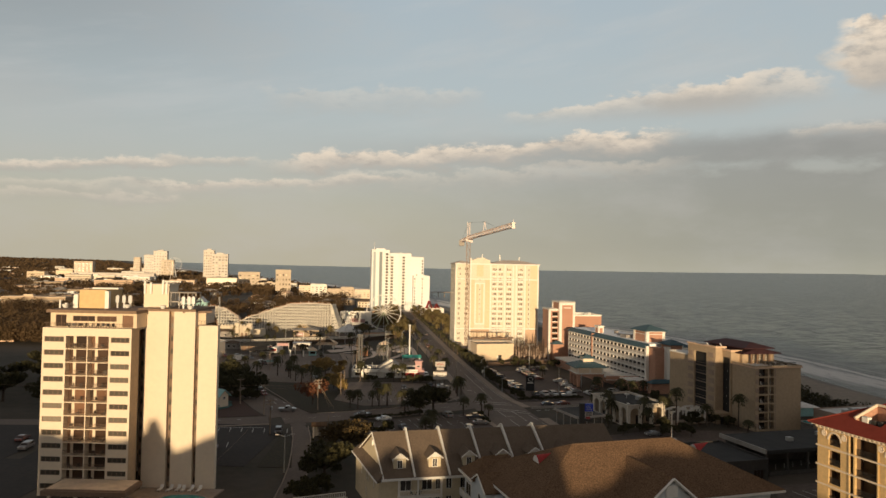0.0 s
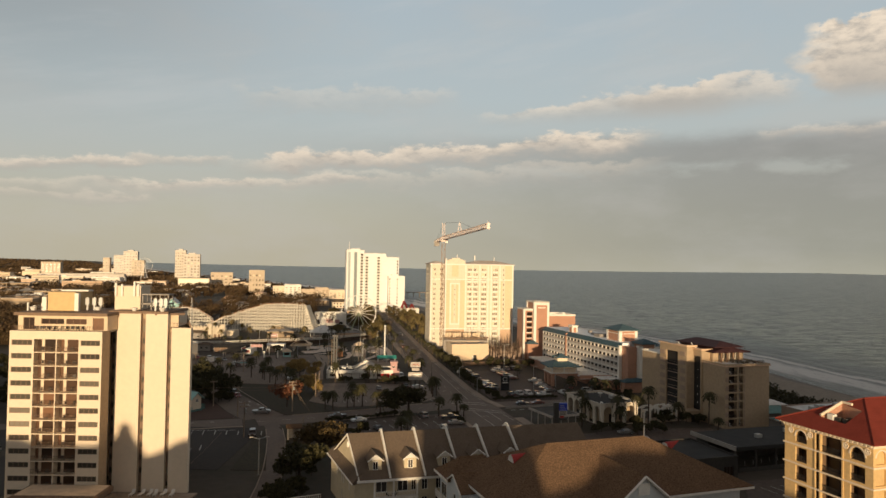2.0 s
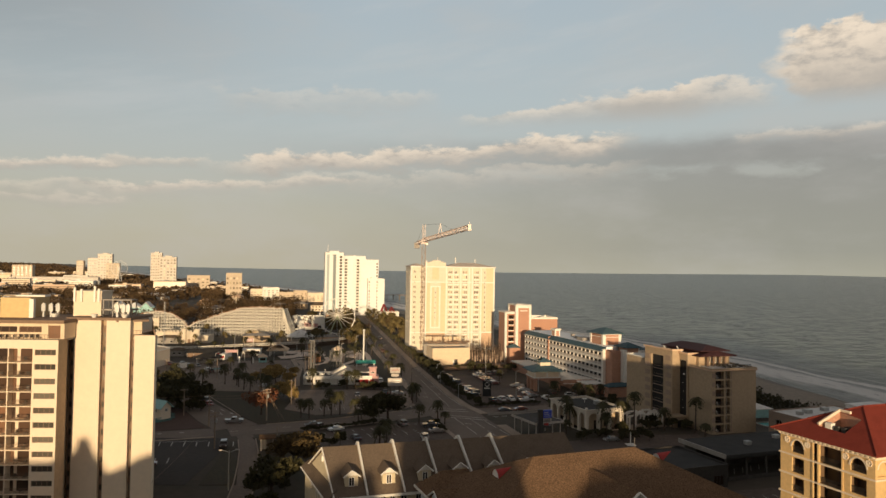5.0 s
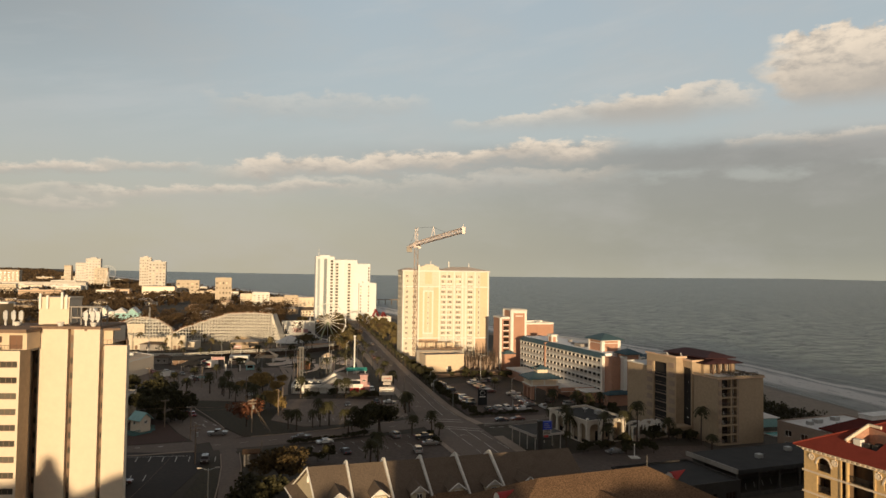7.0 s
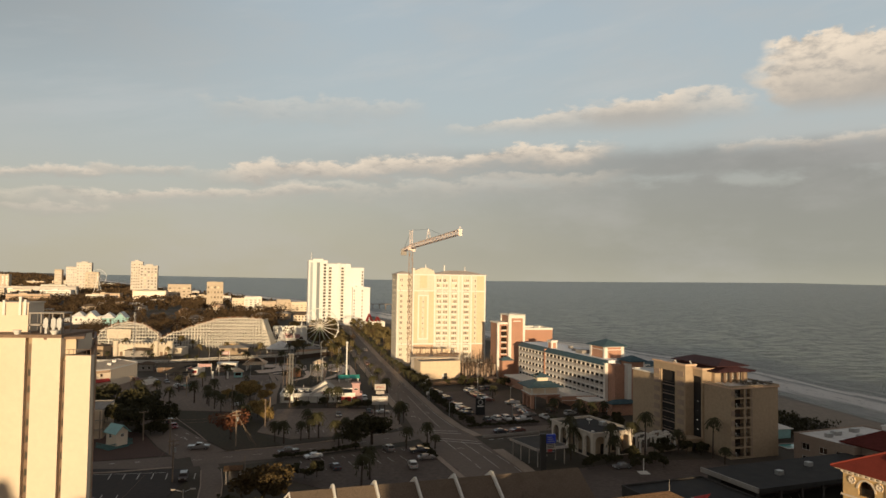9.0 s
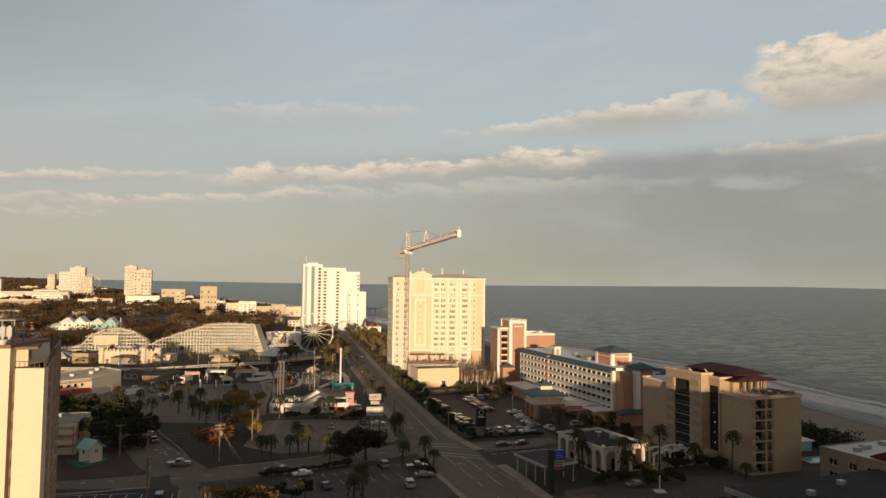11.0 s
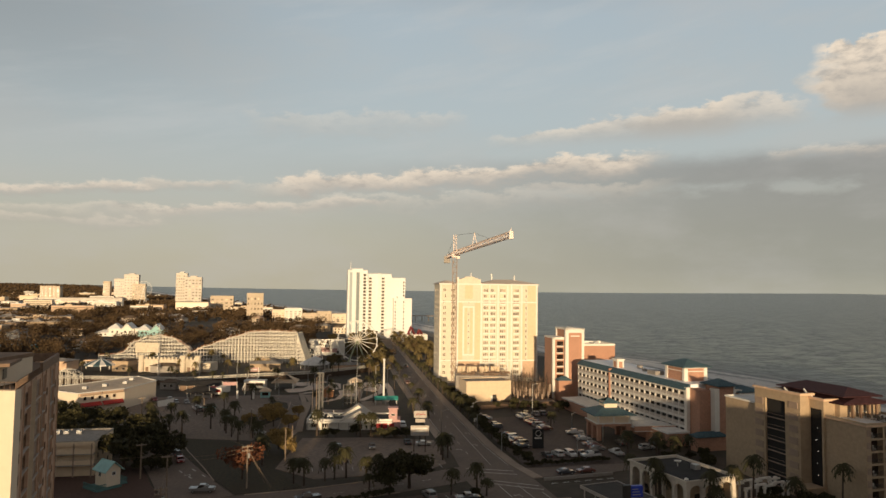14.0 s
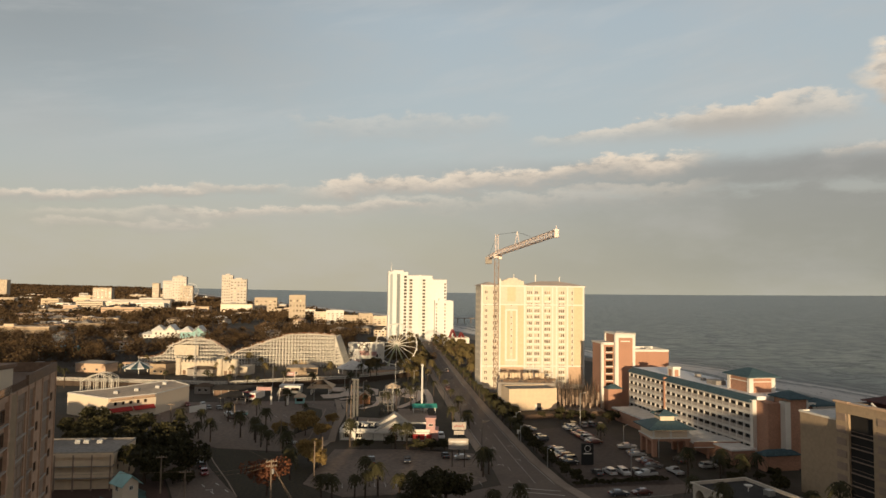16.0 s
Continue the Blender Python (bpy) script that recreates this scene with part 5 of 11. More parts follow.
def low_block_by_boulevard():
    t = thing("utility_building", 13.0, 350.8, 0, 14, "plain windowless sand-coloured box building", "building")
    part("wall", rect_walls(Geo(), 19.3, 11, 8.2, front=[(11.2, 0, 13.0, 2.8)], depth=0.3), M_SANDWALL, t)
    part("roof", Geo().box(0.02, 0.02, 7.9, 19.28, 10.98, 8.1), M_GREYROOF, t)
    part("coping", parapet(Geo(), -0.08, -0.08, 19.38, 11.08, 8.2, 0.22, 0.35), M_SANDWALL, t)
    part("door", Geo().box(11.25, 0.2, 0.05, 12.95, 0.28, 2.75), M_DARKMETAL, t)
    part("door_screen", Geo().box(10.4, -0.5, 0, 11.1, -0.05, 2.4), M_TRIM, t)
    part("bench", Geo().box(14.8, -0.5, 0.3, 18.6, -0.1, 0.5).box(15, -0.45, 0, 15.2, -0.15, 0.3).box(18.2, -0.45, 0, 18.4, -0.15, 0.3), M_BROWNTRIM, t)
    # building site behind it
    random.seed(12)
    s = thing("building_site", 0, 0, 0, 0, "building site with brown columns and dark posts standing in for slim trees", "building site")
    col = Geo().box(-0.35, -0.35, 0, 0.35, 0.35, 4.6).mesh("concrete_column", M_UMBER)
    bars = Geo().box(-0.09, -0.09, 0, 0.09, 0.09, 3.0).box(-0.3, -0.09, 0.4, 0.3, 0.09, 0.5).box(-0.3, -0.09, 1.4, 0.3, 0.09, 1.5).mesh("reinforcement", M_BROWNTRIM)
    for i in range(7):
        for j in range(4):
            x, y = 34.6 + i * 2.6 - j * 0.9, 356 + j * 5.6 + i * 0.4
            o = piece("concrete_column", col, s, x, y, random.uniform(-2.2, 1.6))
            piece("reinforcement", bars, o, 0, 0, 4.6)
    g = Geo()
    for i in range(120):
        x, y = random.uniform(33, 50), random.uniform(357, 378)
        g.box(x, y, 0, x + 0.14, y + 0.14, random.uniform(4, 11.5))
    for i in range(26):
        x, y, z = random.uniform(33, 46), random.uniform(357, 376), random.uniform(2, 8)
        g.box(x, y, z, x + random.uniform(2, 5), y + 0.16, z + 0.16)
    # Bark-coloured posts stand in for slim dark trees.
    part("formwork", g, M_TRUNK, s, kind="stuff", split=False)
    part("rubble_slab", Geo().prism([(31, 350), (50, 353), (48, 379), (30, 376)], 0, 0.3), M_WALK, s)
    g = Geo()
    for i in range(90):
        x, y = random.uniform(10, 31), random.uniform(366, 374)
        z = 8.9 + random.uniform(0, 0.3)
        k = random.random()
        if k < 0.5:
            g.box(x, y, z, x + random.uniform(0.4, 2.6), y + random.uniform(0.2, 1.2), z + random.uniform(0.2, 1.1))
        else:
            g.box(x, y, z, x + 0.12, y + 0.12, z + random.uniform(0.8, 2.6))
    part("stacked_timber", g, M_BROWNTRIM, s, kind="stuff", split=False)
    part("podium_deck", Geo().box(9, 365.5, 0, 32, 380, 8.9), M_CONC, s)
    for x0, x1 in ((10, 13.4), (14.2, 18.6), (19.6, 24.0), (24.8, 28.6)):
        part("site_panel", Geo().box(x0, 374.6, 8.9, x1, 374.9, 11.8), M_SANDWALL, s)
    part("site_rail", rail(rail(Geo(), 9.2, 365.7, 31.8, 365.7, 8.9, 1.2, 0.9, 0.06), 9.2, 374.2, 31.8, 374.2, 8.9, 3.4, 1.4, 0.06), M_WOODPOLE, s, split=False)
    fence = thing("site_fence", 31, 339.5, 0, 21, "low dark site fence with stacked pallets", "fence")
    part("fence_panel", Geo().box(-14, 0, 0, 18, 0.12, 1.6), M_BROWNTRIM, fence)
    for x in (-8, -1, 3.5, 7.5, 12):
        part("pallet_stack", Geo().box(x, 0.8, 0, x + 2.6, 2.6, 1.0).box(x + 0.1, 0.9, 1.1, x + 2.5, 2.5, 1.5).box(x + 0.3, 1.0, 1.0, x + 0.5, 2.4, 1.1).box(x + 2.1, 1.0, 1.0, x + 2.3, 2.4, 1.1), M_WOODPOLE, fence)


# ---- salmon tower, long hotel with blue roof ----
def salmon_tower():
    t = thing("salmon_tower", 47.6, 360.5, 0, 9, "slim salmon brick tower with white corner frames", "building")
    part("wall", Geo().box(8.4, 0, 0, 16.2, 13, 29.2), M_PINK, t)
    part("white_frame", Geo().box(8.2, -0.3, 0, 9.4, 0, 29.9).box(15.2, -0.3, 0, 16.3, 0, 29.9).box(9.4, -0.3, 28.0, 15.2, 0, 29.9).box(10.4, -0.25, 26.4, 14.2, 0, 26.8)
         .box(8.0, 0, 0, 8.4, 1.2, 29.9).box(8.0, 11.8, 0, 8.4, 13, 29.9).box(8.0, -0.3, 29.2, 16.5, 13.2, 29.9), M_TRIM, t)
    part("west_wing", Geo().box(3.4, 2.0, 0, 8.3, 14, 25.4), M_PINK, t)
    part("west_frame", Geo().box(3.1, 1.7, 0, 4.0, 2.0, 26.0).box(3.1, 1.7, 25.0, 8.2, 2.0, 26.0).box(3.0, 2.0, 25.4, 8.3, 14, 26.0).box(3.0, 2.0, 0, 3.4, 3.0, 25.4), M_TRIM, t)
    bay = Geo().box(-1.4, -0.15, 0, 1.4, 0.1, 1.9).mesh("glazed_bay", M_GLASSB)
    sill = Geo().box(-1.5, -0.3, 0, 1.5, 0.1, 0.35).mesh("bay_sill", M_TRIM)
    for i in range(8):
        piece("glazed_bay", bay, t, 6.3, 1.95, 2.4 + i * 2.85)
        piece("bay_sill", sill, t, 6.3, 1.95, 2.0 + i * 2.85)
    part("low_roof", Geo().hip(3.2, -4.5, 9.5, 0, 8.5, 10, 0.2), M_BLUEROOF, t)
    part("low_bay", Geo().box(3.8, -4, 0, 9, 0, 8.4), M_PINK, t)
    part("roof_plant", Geo().box(10, 4, 29.2, 13, 8, 30.2).cyl(9.2, 1, 29.9, 31.2, 0.08), M_METAL, t)
    # lower block behind
    b = thing("salmon_block", 64.4, 371.0, 0, 9, "low salmon brick block with a flat pale roof", "building")
    block(b, 0, 0, 0, 15.5, 16, 21.8, M_PINK, {"left": ([4, 9, 13], 1.6, 1.6, [3 + 2.8 * i for i in range(6)], 1)}, M_WHITEROOF, 0.9, M_GLASSB, M_TRIM, M_TRIM)
    part("dark_bay", Geo().box(-1.4, 2.0, 4, 0, 6.5, 20), M_GLASSB, b)
    part("bay_frame", Geo().box(-1.5, 1.6, 4, 0, 2.0, 20.6).box(-1.5, 6.5, 4, 0, 6.9, 20.6).box(-1.5, 4.1, 4, -1.4, 4.4, 20.4), M_TRIM, b)
    for x, y in ((3, 9), (8, 6), (11, 11)):
        part("roof_unit", Geo().box(x, y, 21.8, x + 1.4, y + 1.2, 22.9), M_METAL, b)


def blue_hotel():
    t = thing("beach_hotel", 76.0, 278.5, 0, 14.8, "long white hotel with balconies and slate-blue roof edge", "building")
    L, D, F = 71.0, 15.0, 2.72
    for name, y0, y1, dz in (("near_range", 0.0, 45.0, 0.0), ("far_range", 45.6, L, 0.0)):
        bays = int((y1 - y0) / 3.1)
        pitch = (y1 - y0) / bays
        g = Geo()
        g.m = pose(0, y1, 0, 0, 0, -90)
        holes = [(i * pitch + 0.22, z, (i + 1) * pitch - 0.22, z + 1.95) for i in range(bays) for z in [3.0 + F * k for k in range(5)]]
        holes += [(i * pitch + 0.5, 0.1, (i + 1) * pitch - 0.5, 2.5) for i in range(bays)]
        g.facade(y1 - y0, 16.6, holes, 0.5)
        for a, b, c, d in holes:
            g.add([(a, 0.5, b), (c, 0.5, b), (c, 0.5, d), (a, 0.5, d)], [(0, 1, 2, 3)])
        g.m = None
        # This west front is greyer than the core: its shade is in the colour.
        part(name, g, M_BEACHWALL, t)
        # The panel fills its opening, so the balcony's shade is its black colour.
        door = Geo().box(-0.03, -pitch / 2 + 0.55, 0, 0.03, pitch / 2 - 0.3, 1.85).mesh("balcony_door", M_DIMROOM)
        rl = Geo().box(-0.06, -pitch / 2 + 0.23, 0, 0.0, pitch / 2 - 0.23, 0.95).mesh("balcony_front", M_DULLTRIM)
        for i in range(bays):
            for k in range(5):
                y = y1 - (i + 0.5) * pitch
                piece("balcony_door", door, t, 0.45, y, 3.02 + F * k)
                piece("balcony_front", rl, t, 0.06, y, 3.02 + F * k)
        part("roof_edge", Geo().add([(-0.9, y0 - 0.6, 16.5), (-0.9, y1, 16.5), (1.6, y1, 18.05), (1.6, y0 - 0.6, 18.05), (1.6, y0 - 0.6, 16.5), (1.6, y1, 16.5)],
                                    [(1, 0, 3, 2), (0, 4, 3), (1, 2, 5), (0, 1, 5, 4), (4, 5, 2, 3)]), M_BLUEROOF, t, "sloping slate-blue metal roof edge")
    part("pier_between", Geo().box(-0.4, 44.9, 0, 1.5, 45.7, 17.6), M_PINK, t)
    part("core", Geo().box(1.6, 0.1, 0, D, L - 0.1, 16.6), M_WHITE, t)
    part("roof", Geo().box(1.6, 0, 16.6, D, L, 18.0), M_BRIGHTROOF, t, "flat white membrane roof")
    g = Geo().box(4, 22, 18, 7.5, 27, 19.3).box(8, 19, 18, 9.4, 20.2, 19.0).box(6, 32, 18, 7.2, 33.4, 18.9).box(9, 40, 18, 10.4, 41.6, 19.1).box(10, 28, 18, 11, 29, 18.8)
    part("roof_unit", g, M_GREYROOF, t)
    part("roof_turret", Geo().box(2.2, 43.6, 18.0, 4.8, 47.1, 20.8).box(1.9, 43.3, 20.8, 5.1, 47.4, 21.2), M_TRIM, t)
    part("turret_panel", Geo().box(2.12, 44.4, 17.8, 2.2, 46.3, 20.2).box(2.8, 43.52, 17.8, 4.2, 43.6, 20.2), M_PINK, t)
    # lift tower with a hipped roof
    part("tower_wall", Geo().box(4.5, 6.5, 18.0, 12.5, 16.5, 22.4), M_PINK, t)
    part("tower_frame", Geo().box(4.3, 6.3, 17.3, 5.6, 7.4, 22.4).box(4.3, 15.4, 17.3, 5.4, 16.7, 22.4).box(11.5, 6.3, 17.3, 12.7, 7.4, 22.4).box(4.3, 6.3, 22.0, 12.7, 16.7, 22.6).box(4.4, 6.4, 20.9, 12.6, 16.6, 21.15), M_TRIM, t)
    part("tower_roof", Geo().hip(3.3, 5.3, 13.7, 17.7, 22.6, 24.6, 0.3), M_BLUEROOF, t)
    # south end: brick bays between white piers
    part("south_bay", Geo().box(1.2, -5.5, 0, 5.0, 0, 17.0), M_PINK, t)
    part("south_pier", Geo().box(0.0, -0.9, 0, 1.2, 0.4, 17.2).box(5.0, -7.4, 0, 6.6, -5.0, 17.6), M_TRIM, t)
    part("stair_tower", Geo().box(6.6, -7.2, 0, 11.6, -1.0, 18.6), M_PINK, t)
    part("stair_frame", Geo().box(11.6, -7.4, 0, 12.0, -6.8, 18.6).box(13.8, -7.4, 0, 14.4, -6.8, 17.2), M_TRIM, t)
    part("stair_landing", Geo().box(12.0, -7.2, 0, 13.8, -5.6, 0.2), M_TRIM, t)
    land = Geo().box(0, 0, -0.2, 1.8, 1.6, 0.0).box(0, 0, 0.0, 1.8, 0.08, 0.95).mesh("landing", M_TRIM)
    for k in range(6):
        piece("landing", land, t, 12.0, -7.2, 2.8 + 2.72 * k)
    part("stair_core", Geo().box(12.0, -5.5, 0, 16.2, -0.2, 16.8), M_PINK, t)
    part("stair_roof", Geo().hip(5.4, -8.4, 12.8, 0.2, 18.6, 20.2, 0.3).hip(12.6, -8.0, 22.0, 1.0, 16.6, 18.0, 0.3), M_BLUEROOF, t)
    part("low_wing", Geo().box(-2.0, -8.5, 0, 8.0, -5.6, 4.2).box(-7.2, -2.0, 0.2, -0.2, 24, 4.0), M_PINK, t)
    part("terrace_roof", Geo().box(-7.6, -2.4, 4.0, 0, 24.2, 4.4).box(-9.5, 24.2, 3.8, 0, 66, 4.3), M_WHITEROOF, t, "pale flat terrace roof")
    part("terrace_wall", Geo().box(-9.2, 24.4, 0, -8.8, 66, 3.8), M_PINK, t)
    part("bay_roof", Geo().hip(-2.6, -9.2, 8.4, -5.0, 4.2, 5.4, 0.2), M_BLUEROOF, t)


def porte_cochere():
    t = thing("hotel_porch", 49.4, 281.2, 0, 8, "two-storey porch with pale walls and slate-blue hipped roofs", "building")
    pier = Geo().box(-0.6, -0.6, 0, 0.6, 0.6, 4.4).mesh("brick_pier", M_PINK)
    for px in (1.9, 11.4):
        for py in (1.8, 6.0, 10.2):
            piece("brick_pier", pier, t, px, py, 0)
    part("band", Geo().box(1.1, 1.0, 4.4, 12.2, 11.0, 5.2), M_PINK, t)
    part("upper_wall", Geo().box(1.4, 1.4, 5.2, 11.9, 10.6, 8.0), M_CREAM, t)
    part("trim", Geo().box(0.9, 0.8, 5.1, 12.4, 11.2, 5.4).box(1.2, 1.2, 7.7, 12.1, 10.8, 8.0).box(1.3, 1.3, 5.4, 1.9, 1.38, 7.7).box(6.3, 1.3, 5.4, 6.9, 1.38, 7.7).box(11.4, 1.3, 5.4, 12.0, 1.38, 7.7), M_TRIM, t)
    part("roof", Geo().hip(-0.3, -0.3, 13.4, 12.2, 8.0, 10.4, 0.3), M_BLUEROOF, t)
    part("lantern_wall", Geo().box(4.6, 3.9, 9.4, 8.8, 8.1, 11.2), M_CREAM, t)
    part("lantern_roof", Geo().hip(3.7, 3.0, 9.7, 9.0, 11.2, 12.6, 0.25), M_BLUEROOF, t)
    part("link_roof", Geo().box(12.2, -1.0, 4.1, 27, 7.4, 4.6), M_WHITEROOF, t)
    part("link_band", Geo().box(12.2, -1.3, 3.3, 27, -1.0, 4.7), M_PINK, t)
    part("link_trim", Geo().box(12.2, -1.4, 4.7, 27, -1.0, 4.9).box(12.2, -1.4, 3.1, 27, -1.05, 3.3), M_TRIM, t)
    for x in (16.5, 21.5, 26.5):
        part("link_post", Geo().box(x - 0.3, -0.9, 0, x + 0.3, -0.3, 4.1), M_PINK, t)


# ---- tan beachfront tower ----
def tan_tower():
    t = thing("tan_tower", 90.0, 213.6, 0, 15, "tan stucco beach hotel with dark recessed bays and maroon roof", "building")
    sills = [0.9 + 2.6 * i for i in range(7)]
    # front block
    g = Geo()
    g.m = pose(0, 0, 0)
    holes = [(1.3, s - 0.4, 4.4, s + 1.8) for s in sills] + [(4.9, s - 0.4, 6.5, s + 1.8) for s in sills]
    g.facade(16.0, 18.9, holes, 1.2)
    for a, b, c, d in holes:
        g.add([(a, 1.2, b), (c, 1.2, b), (c, 1.2, d), (a, 1.2, d)], [(0, 1, 2, 3)])
    g.m = pose(0, 10.6, 0, 0, 0, -90)
    g.facade(10.6, 18.9, [], 0.3)
    g.m = pose(16.0, 0, 0, 0, 0, 90)
    g.facade(26, 18.9, [(u, s, u + 1.6, s + 1.6) for u in (4, 10, 16, 22) for s in sills], 0.3)
    g.m = None
    part("front_block", g, M_TAN, t)
    part("front_roof", Geo().box(0.1, 0.1, 18.5, 15.9, 26, 18.8), M_WHITEROOF, t, "weathered pale roof membrane")
    part("front_coping", parapet(Geo(), -0.2, -0.2, 16.2, 26, 18.9, 0.4, 0.35), M_TAN, t)
    part("front_cornice", Geo().box(-0.35, -0.4, 18.55, 16.3, -0.02, 18.9).box(-0.35, -0.02, 18.55, -0.02, 10.3, 18.9), M_PEACH, t)
    back = Geo().box(-1.2, -0.03, 0, 1.2, 0.03, 2.0).mesh("balcony_door", M_GLASSB)
    rl = rail(Geo(), -1.35, 0, 1.35, 0, 0, 0.95, 0.18).mesh("balcony_rail", M_DARKMETAL)
    small = rail(Geo(), -0.75, 0, 0.75, 0, 0, 0.95, 0.18).mesh("balcony_rail", M_DARKMETAL)
    seat = Geo().box(-0.3, -0.25, 0.4, 0.3, 0.25, 0.46).box(-0.3, 0.2, 0.46, 0.3, 0.27, 1.0).box(-0.26, -0.2, 0, -0.2, 0.2, 0.4).box(0.2, -0.2, 0, 0.26, 0.2, 0.4).mesh("patio_chair", M_TRIM)
    for k, s in enumerate(sills):
        piece("balcony_door", back, t, 2.9, 1.1, s - 0.38)
        piece("balcony_rail", rl, t, 2.85, 0.12, s - 0.38)
        piece("balcony_rail", small, t, 5.7, 0.12, s - 0.38)
        window(t, 5.7, 1.12, s - 0.2, 1.2, 1.9, glass=M_GLASSP, bars=0)
        if k % 3 != 1:
            piece("patio_chair", seat, t, 2.4 + 0.2 * (k % 2), 0.55, s - 0.39, 20)
    q = Geo()
    for s in sills:
        q.box(0.15, -0.12, s + 0.1, 1.1, 0.0, s + 1.4).box(6.8, -0.1, s - 0.45, 7.1, 0.0, s + 1.85)
    part("corner_panel", q, M_UMBER, t)
    # slim stair pylon with a glazed slot
    g = Geo()
    g.m = pose(-0.5, 15.0, 0, 0, 0, -90)
    g.facade(4.6, 22.2, [(0.7, 0.3, 4.1, 20.2)], 0.35)
    g.m = None
    part("stair_pylon", g, M_TAN, t)
    part("pylon_south", Geo().box(-0.48, 10.35, 0, 5.9, 10.7, 22.2).box(0.6, 10.7, 21.4, 5.9, 15.0, 22.1).box(1.6, 14.7, 0, 5.9, 15.0, 22.2), M_TAN, t)
    part("pylon_cap", Geo().box(-0.9, 9.9, 22.2, 6.3, 10.8, 22.7).box(-0.9, 10.8, 22.2, 0.0, 14.3, 22.7), M_PEACH, t)
    part("slot_arch", Geo().add([(-0.3, 11.0, 19.0), (-0.3, 11.0, 20.2), (-0.3, 11.8, 20.2), (-0.3, 14.1, 19.0), (-0.3, 14.1, 20.2), (-0.3, 13.3, 20.2)], [(0, 1, 2), (3, 5, 4)]), M_TAN, t)
    part("slot_glass", Geo().box(-0.3, 10.9, 0.3, -0.22, 14.2, 20.2), M_DIMROOM, t)
    rib = Geo().box(-0.2, -1.52, 0, 0.15, 1.52, 0.2).mesh("landing_edge", M_UMBER)
    lit = Geo().box(-0.04, -0.06, 0, 0.04, 0.06, 0.08).mesh("stair_lamp", M_LAMP)
    for i in range(7):
        piece("landing_edge", rib, t, -0.02, 12.55, 0.9 + 2.62 * i)
        if i:
            piece("stair_lamp", lit, t, -0.45, 12.2 + 0.25 * (i % 2), 0.2 + 2.62 * i)
    # main block with the tall dark recess
    g = Geo()
    g.m = pose(-3.0, 28.9, 0, 0, 0, -90)
    g.facade(14.5, 22.9, [(3.5, 0.6, 9.9, 20.8)], 0.6)
    g.m = pose(-3.0, 14.4, 0)
    g.facade(3.0, 22.9, [], 0.3)
    g.m = None
    part("main_block", g, M_TAN, t)
    part("main_core", Geo().box(-0.4, 15.1, 0, 0.9, 28.9, 22.6).box(0.9, 26.1, 0, 15, 28.9, 22.6).box(-2.7, 28.5, 0, -0.4, 28.9, 22.6), M_TAN, t)
    part("main_roof", Geo().box(-2.8, 14.7, 22.4, 0.9, 28.7, 22.7), M_WHITEROOF, t)
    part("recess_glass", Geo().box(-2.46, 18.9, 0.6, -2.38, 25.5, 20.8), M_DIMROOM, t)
    edge = Geo().box(0.0, -3.18, 0, 0.5, 3.18, 0.16).box(0.02, -3.16, 0.95, 0.08, 3.16, 1.02).mesh("gallery_edge", M_UMBER)
    for i in range(7):
        piece("gallery_edge", edge, t, -2.93, 22.2, 0.6 + 2.62 * i)
    panel = Geo().box(-0.16, -1.3, 0, 0.0, 1.3, 1.5).mesh("quoin_panel", M_UMBER)
    for i in range(8):
        piece("quoin_panel", panel, t, -3.0, 16.4, 0.8 + 2.7 * i)
        piece("quoin_panel", panel, t, -3.0, 27.3, 0.8 + 2.62 * i)
    part("main_coping", Geo().box(-3.4, 13.9, 22.9, 0.6, 14.8, 23.4).box(-3.4, 14.8, 22.9, -2.5, 19.4, 23.4).box(-3.35, 19.4, 22.9, -2.5, 25.2, 23.2).box(-3.4, 25.2, 22.9, -2.5, 29.2, 23.3), M_PEACH, t)
    part("white_flue", Geo().tube((-2.4, 18.4, 22.9), (-2.0, 20.2, 23.8), 0.22, n=6).tube((0.0, 15.2, 22.9), (0.6, 17.0, 23.9), 0.2, n=6), M_TRIM, t)
    part("rear_block", Geo().box(-2.0, 29.0, 0, 15, 41, 18.6), M_TAN, t)
    part("rear_coping", parapet(Geo(), -2.2, 29.3, 15.2, 41.2, 18.6, 0.4, 0.35), M_TRIM, t)
    part("rear_roof", Geo().box(-1.9, 29.3, 18.6, 14.9, 41, 18.75), M_WHITEROOF, t)
    # penthouse under a stepped maroon roof
    part("penthouse", Geo().box(2.6, 9.0, 18.8, 14.0, 28, 22.2), M_TAN, t)
    part("penthouse_roof", Geo().hip(1.0, 6.4, 14.6, 28.8, 22.2, 23.6, 0.4, 1.9), M_MAROON, t, "maroon metal lower roof")
    part("upper_roof", Geo().hip(2.2, 7.6, 13.2, 27.6, 23.5, 25.0, 0.25, 4.0), M_MAROON, t)
    for x in (4.3, 6.5, 8.7, 10.9):
        part("penthouse_post", Geo().box(x, 7.2, 18.8, x + 0.5, 7.7, 22.3), M_BROWNTRIM, t)
    for x in (5.8, 8.0, 10.2):
        window(t, x, 8.93, 19.7, 1.7, 2.0, glass=M_GLASSP, frame_mat=M_TRIM, bars=1)
    part("balustrade", rail(rail(Geo(), 6.5, 1.0, 15.0, 1.0, 18.9, 1.1, 0.3, 0.04), 6.5, 1.0, 6.5, 6, 18.9, 1.1, 0.3, 0.04), M_DARKMETAL, t, split=False)
    random.seed(4)
    for i in range(12):
        x, y = random.uniform(6.5, 14), random.uniform(1.5, 5.2)
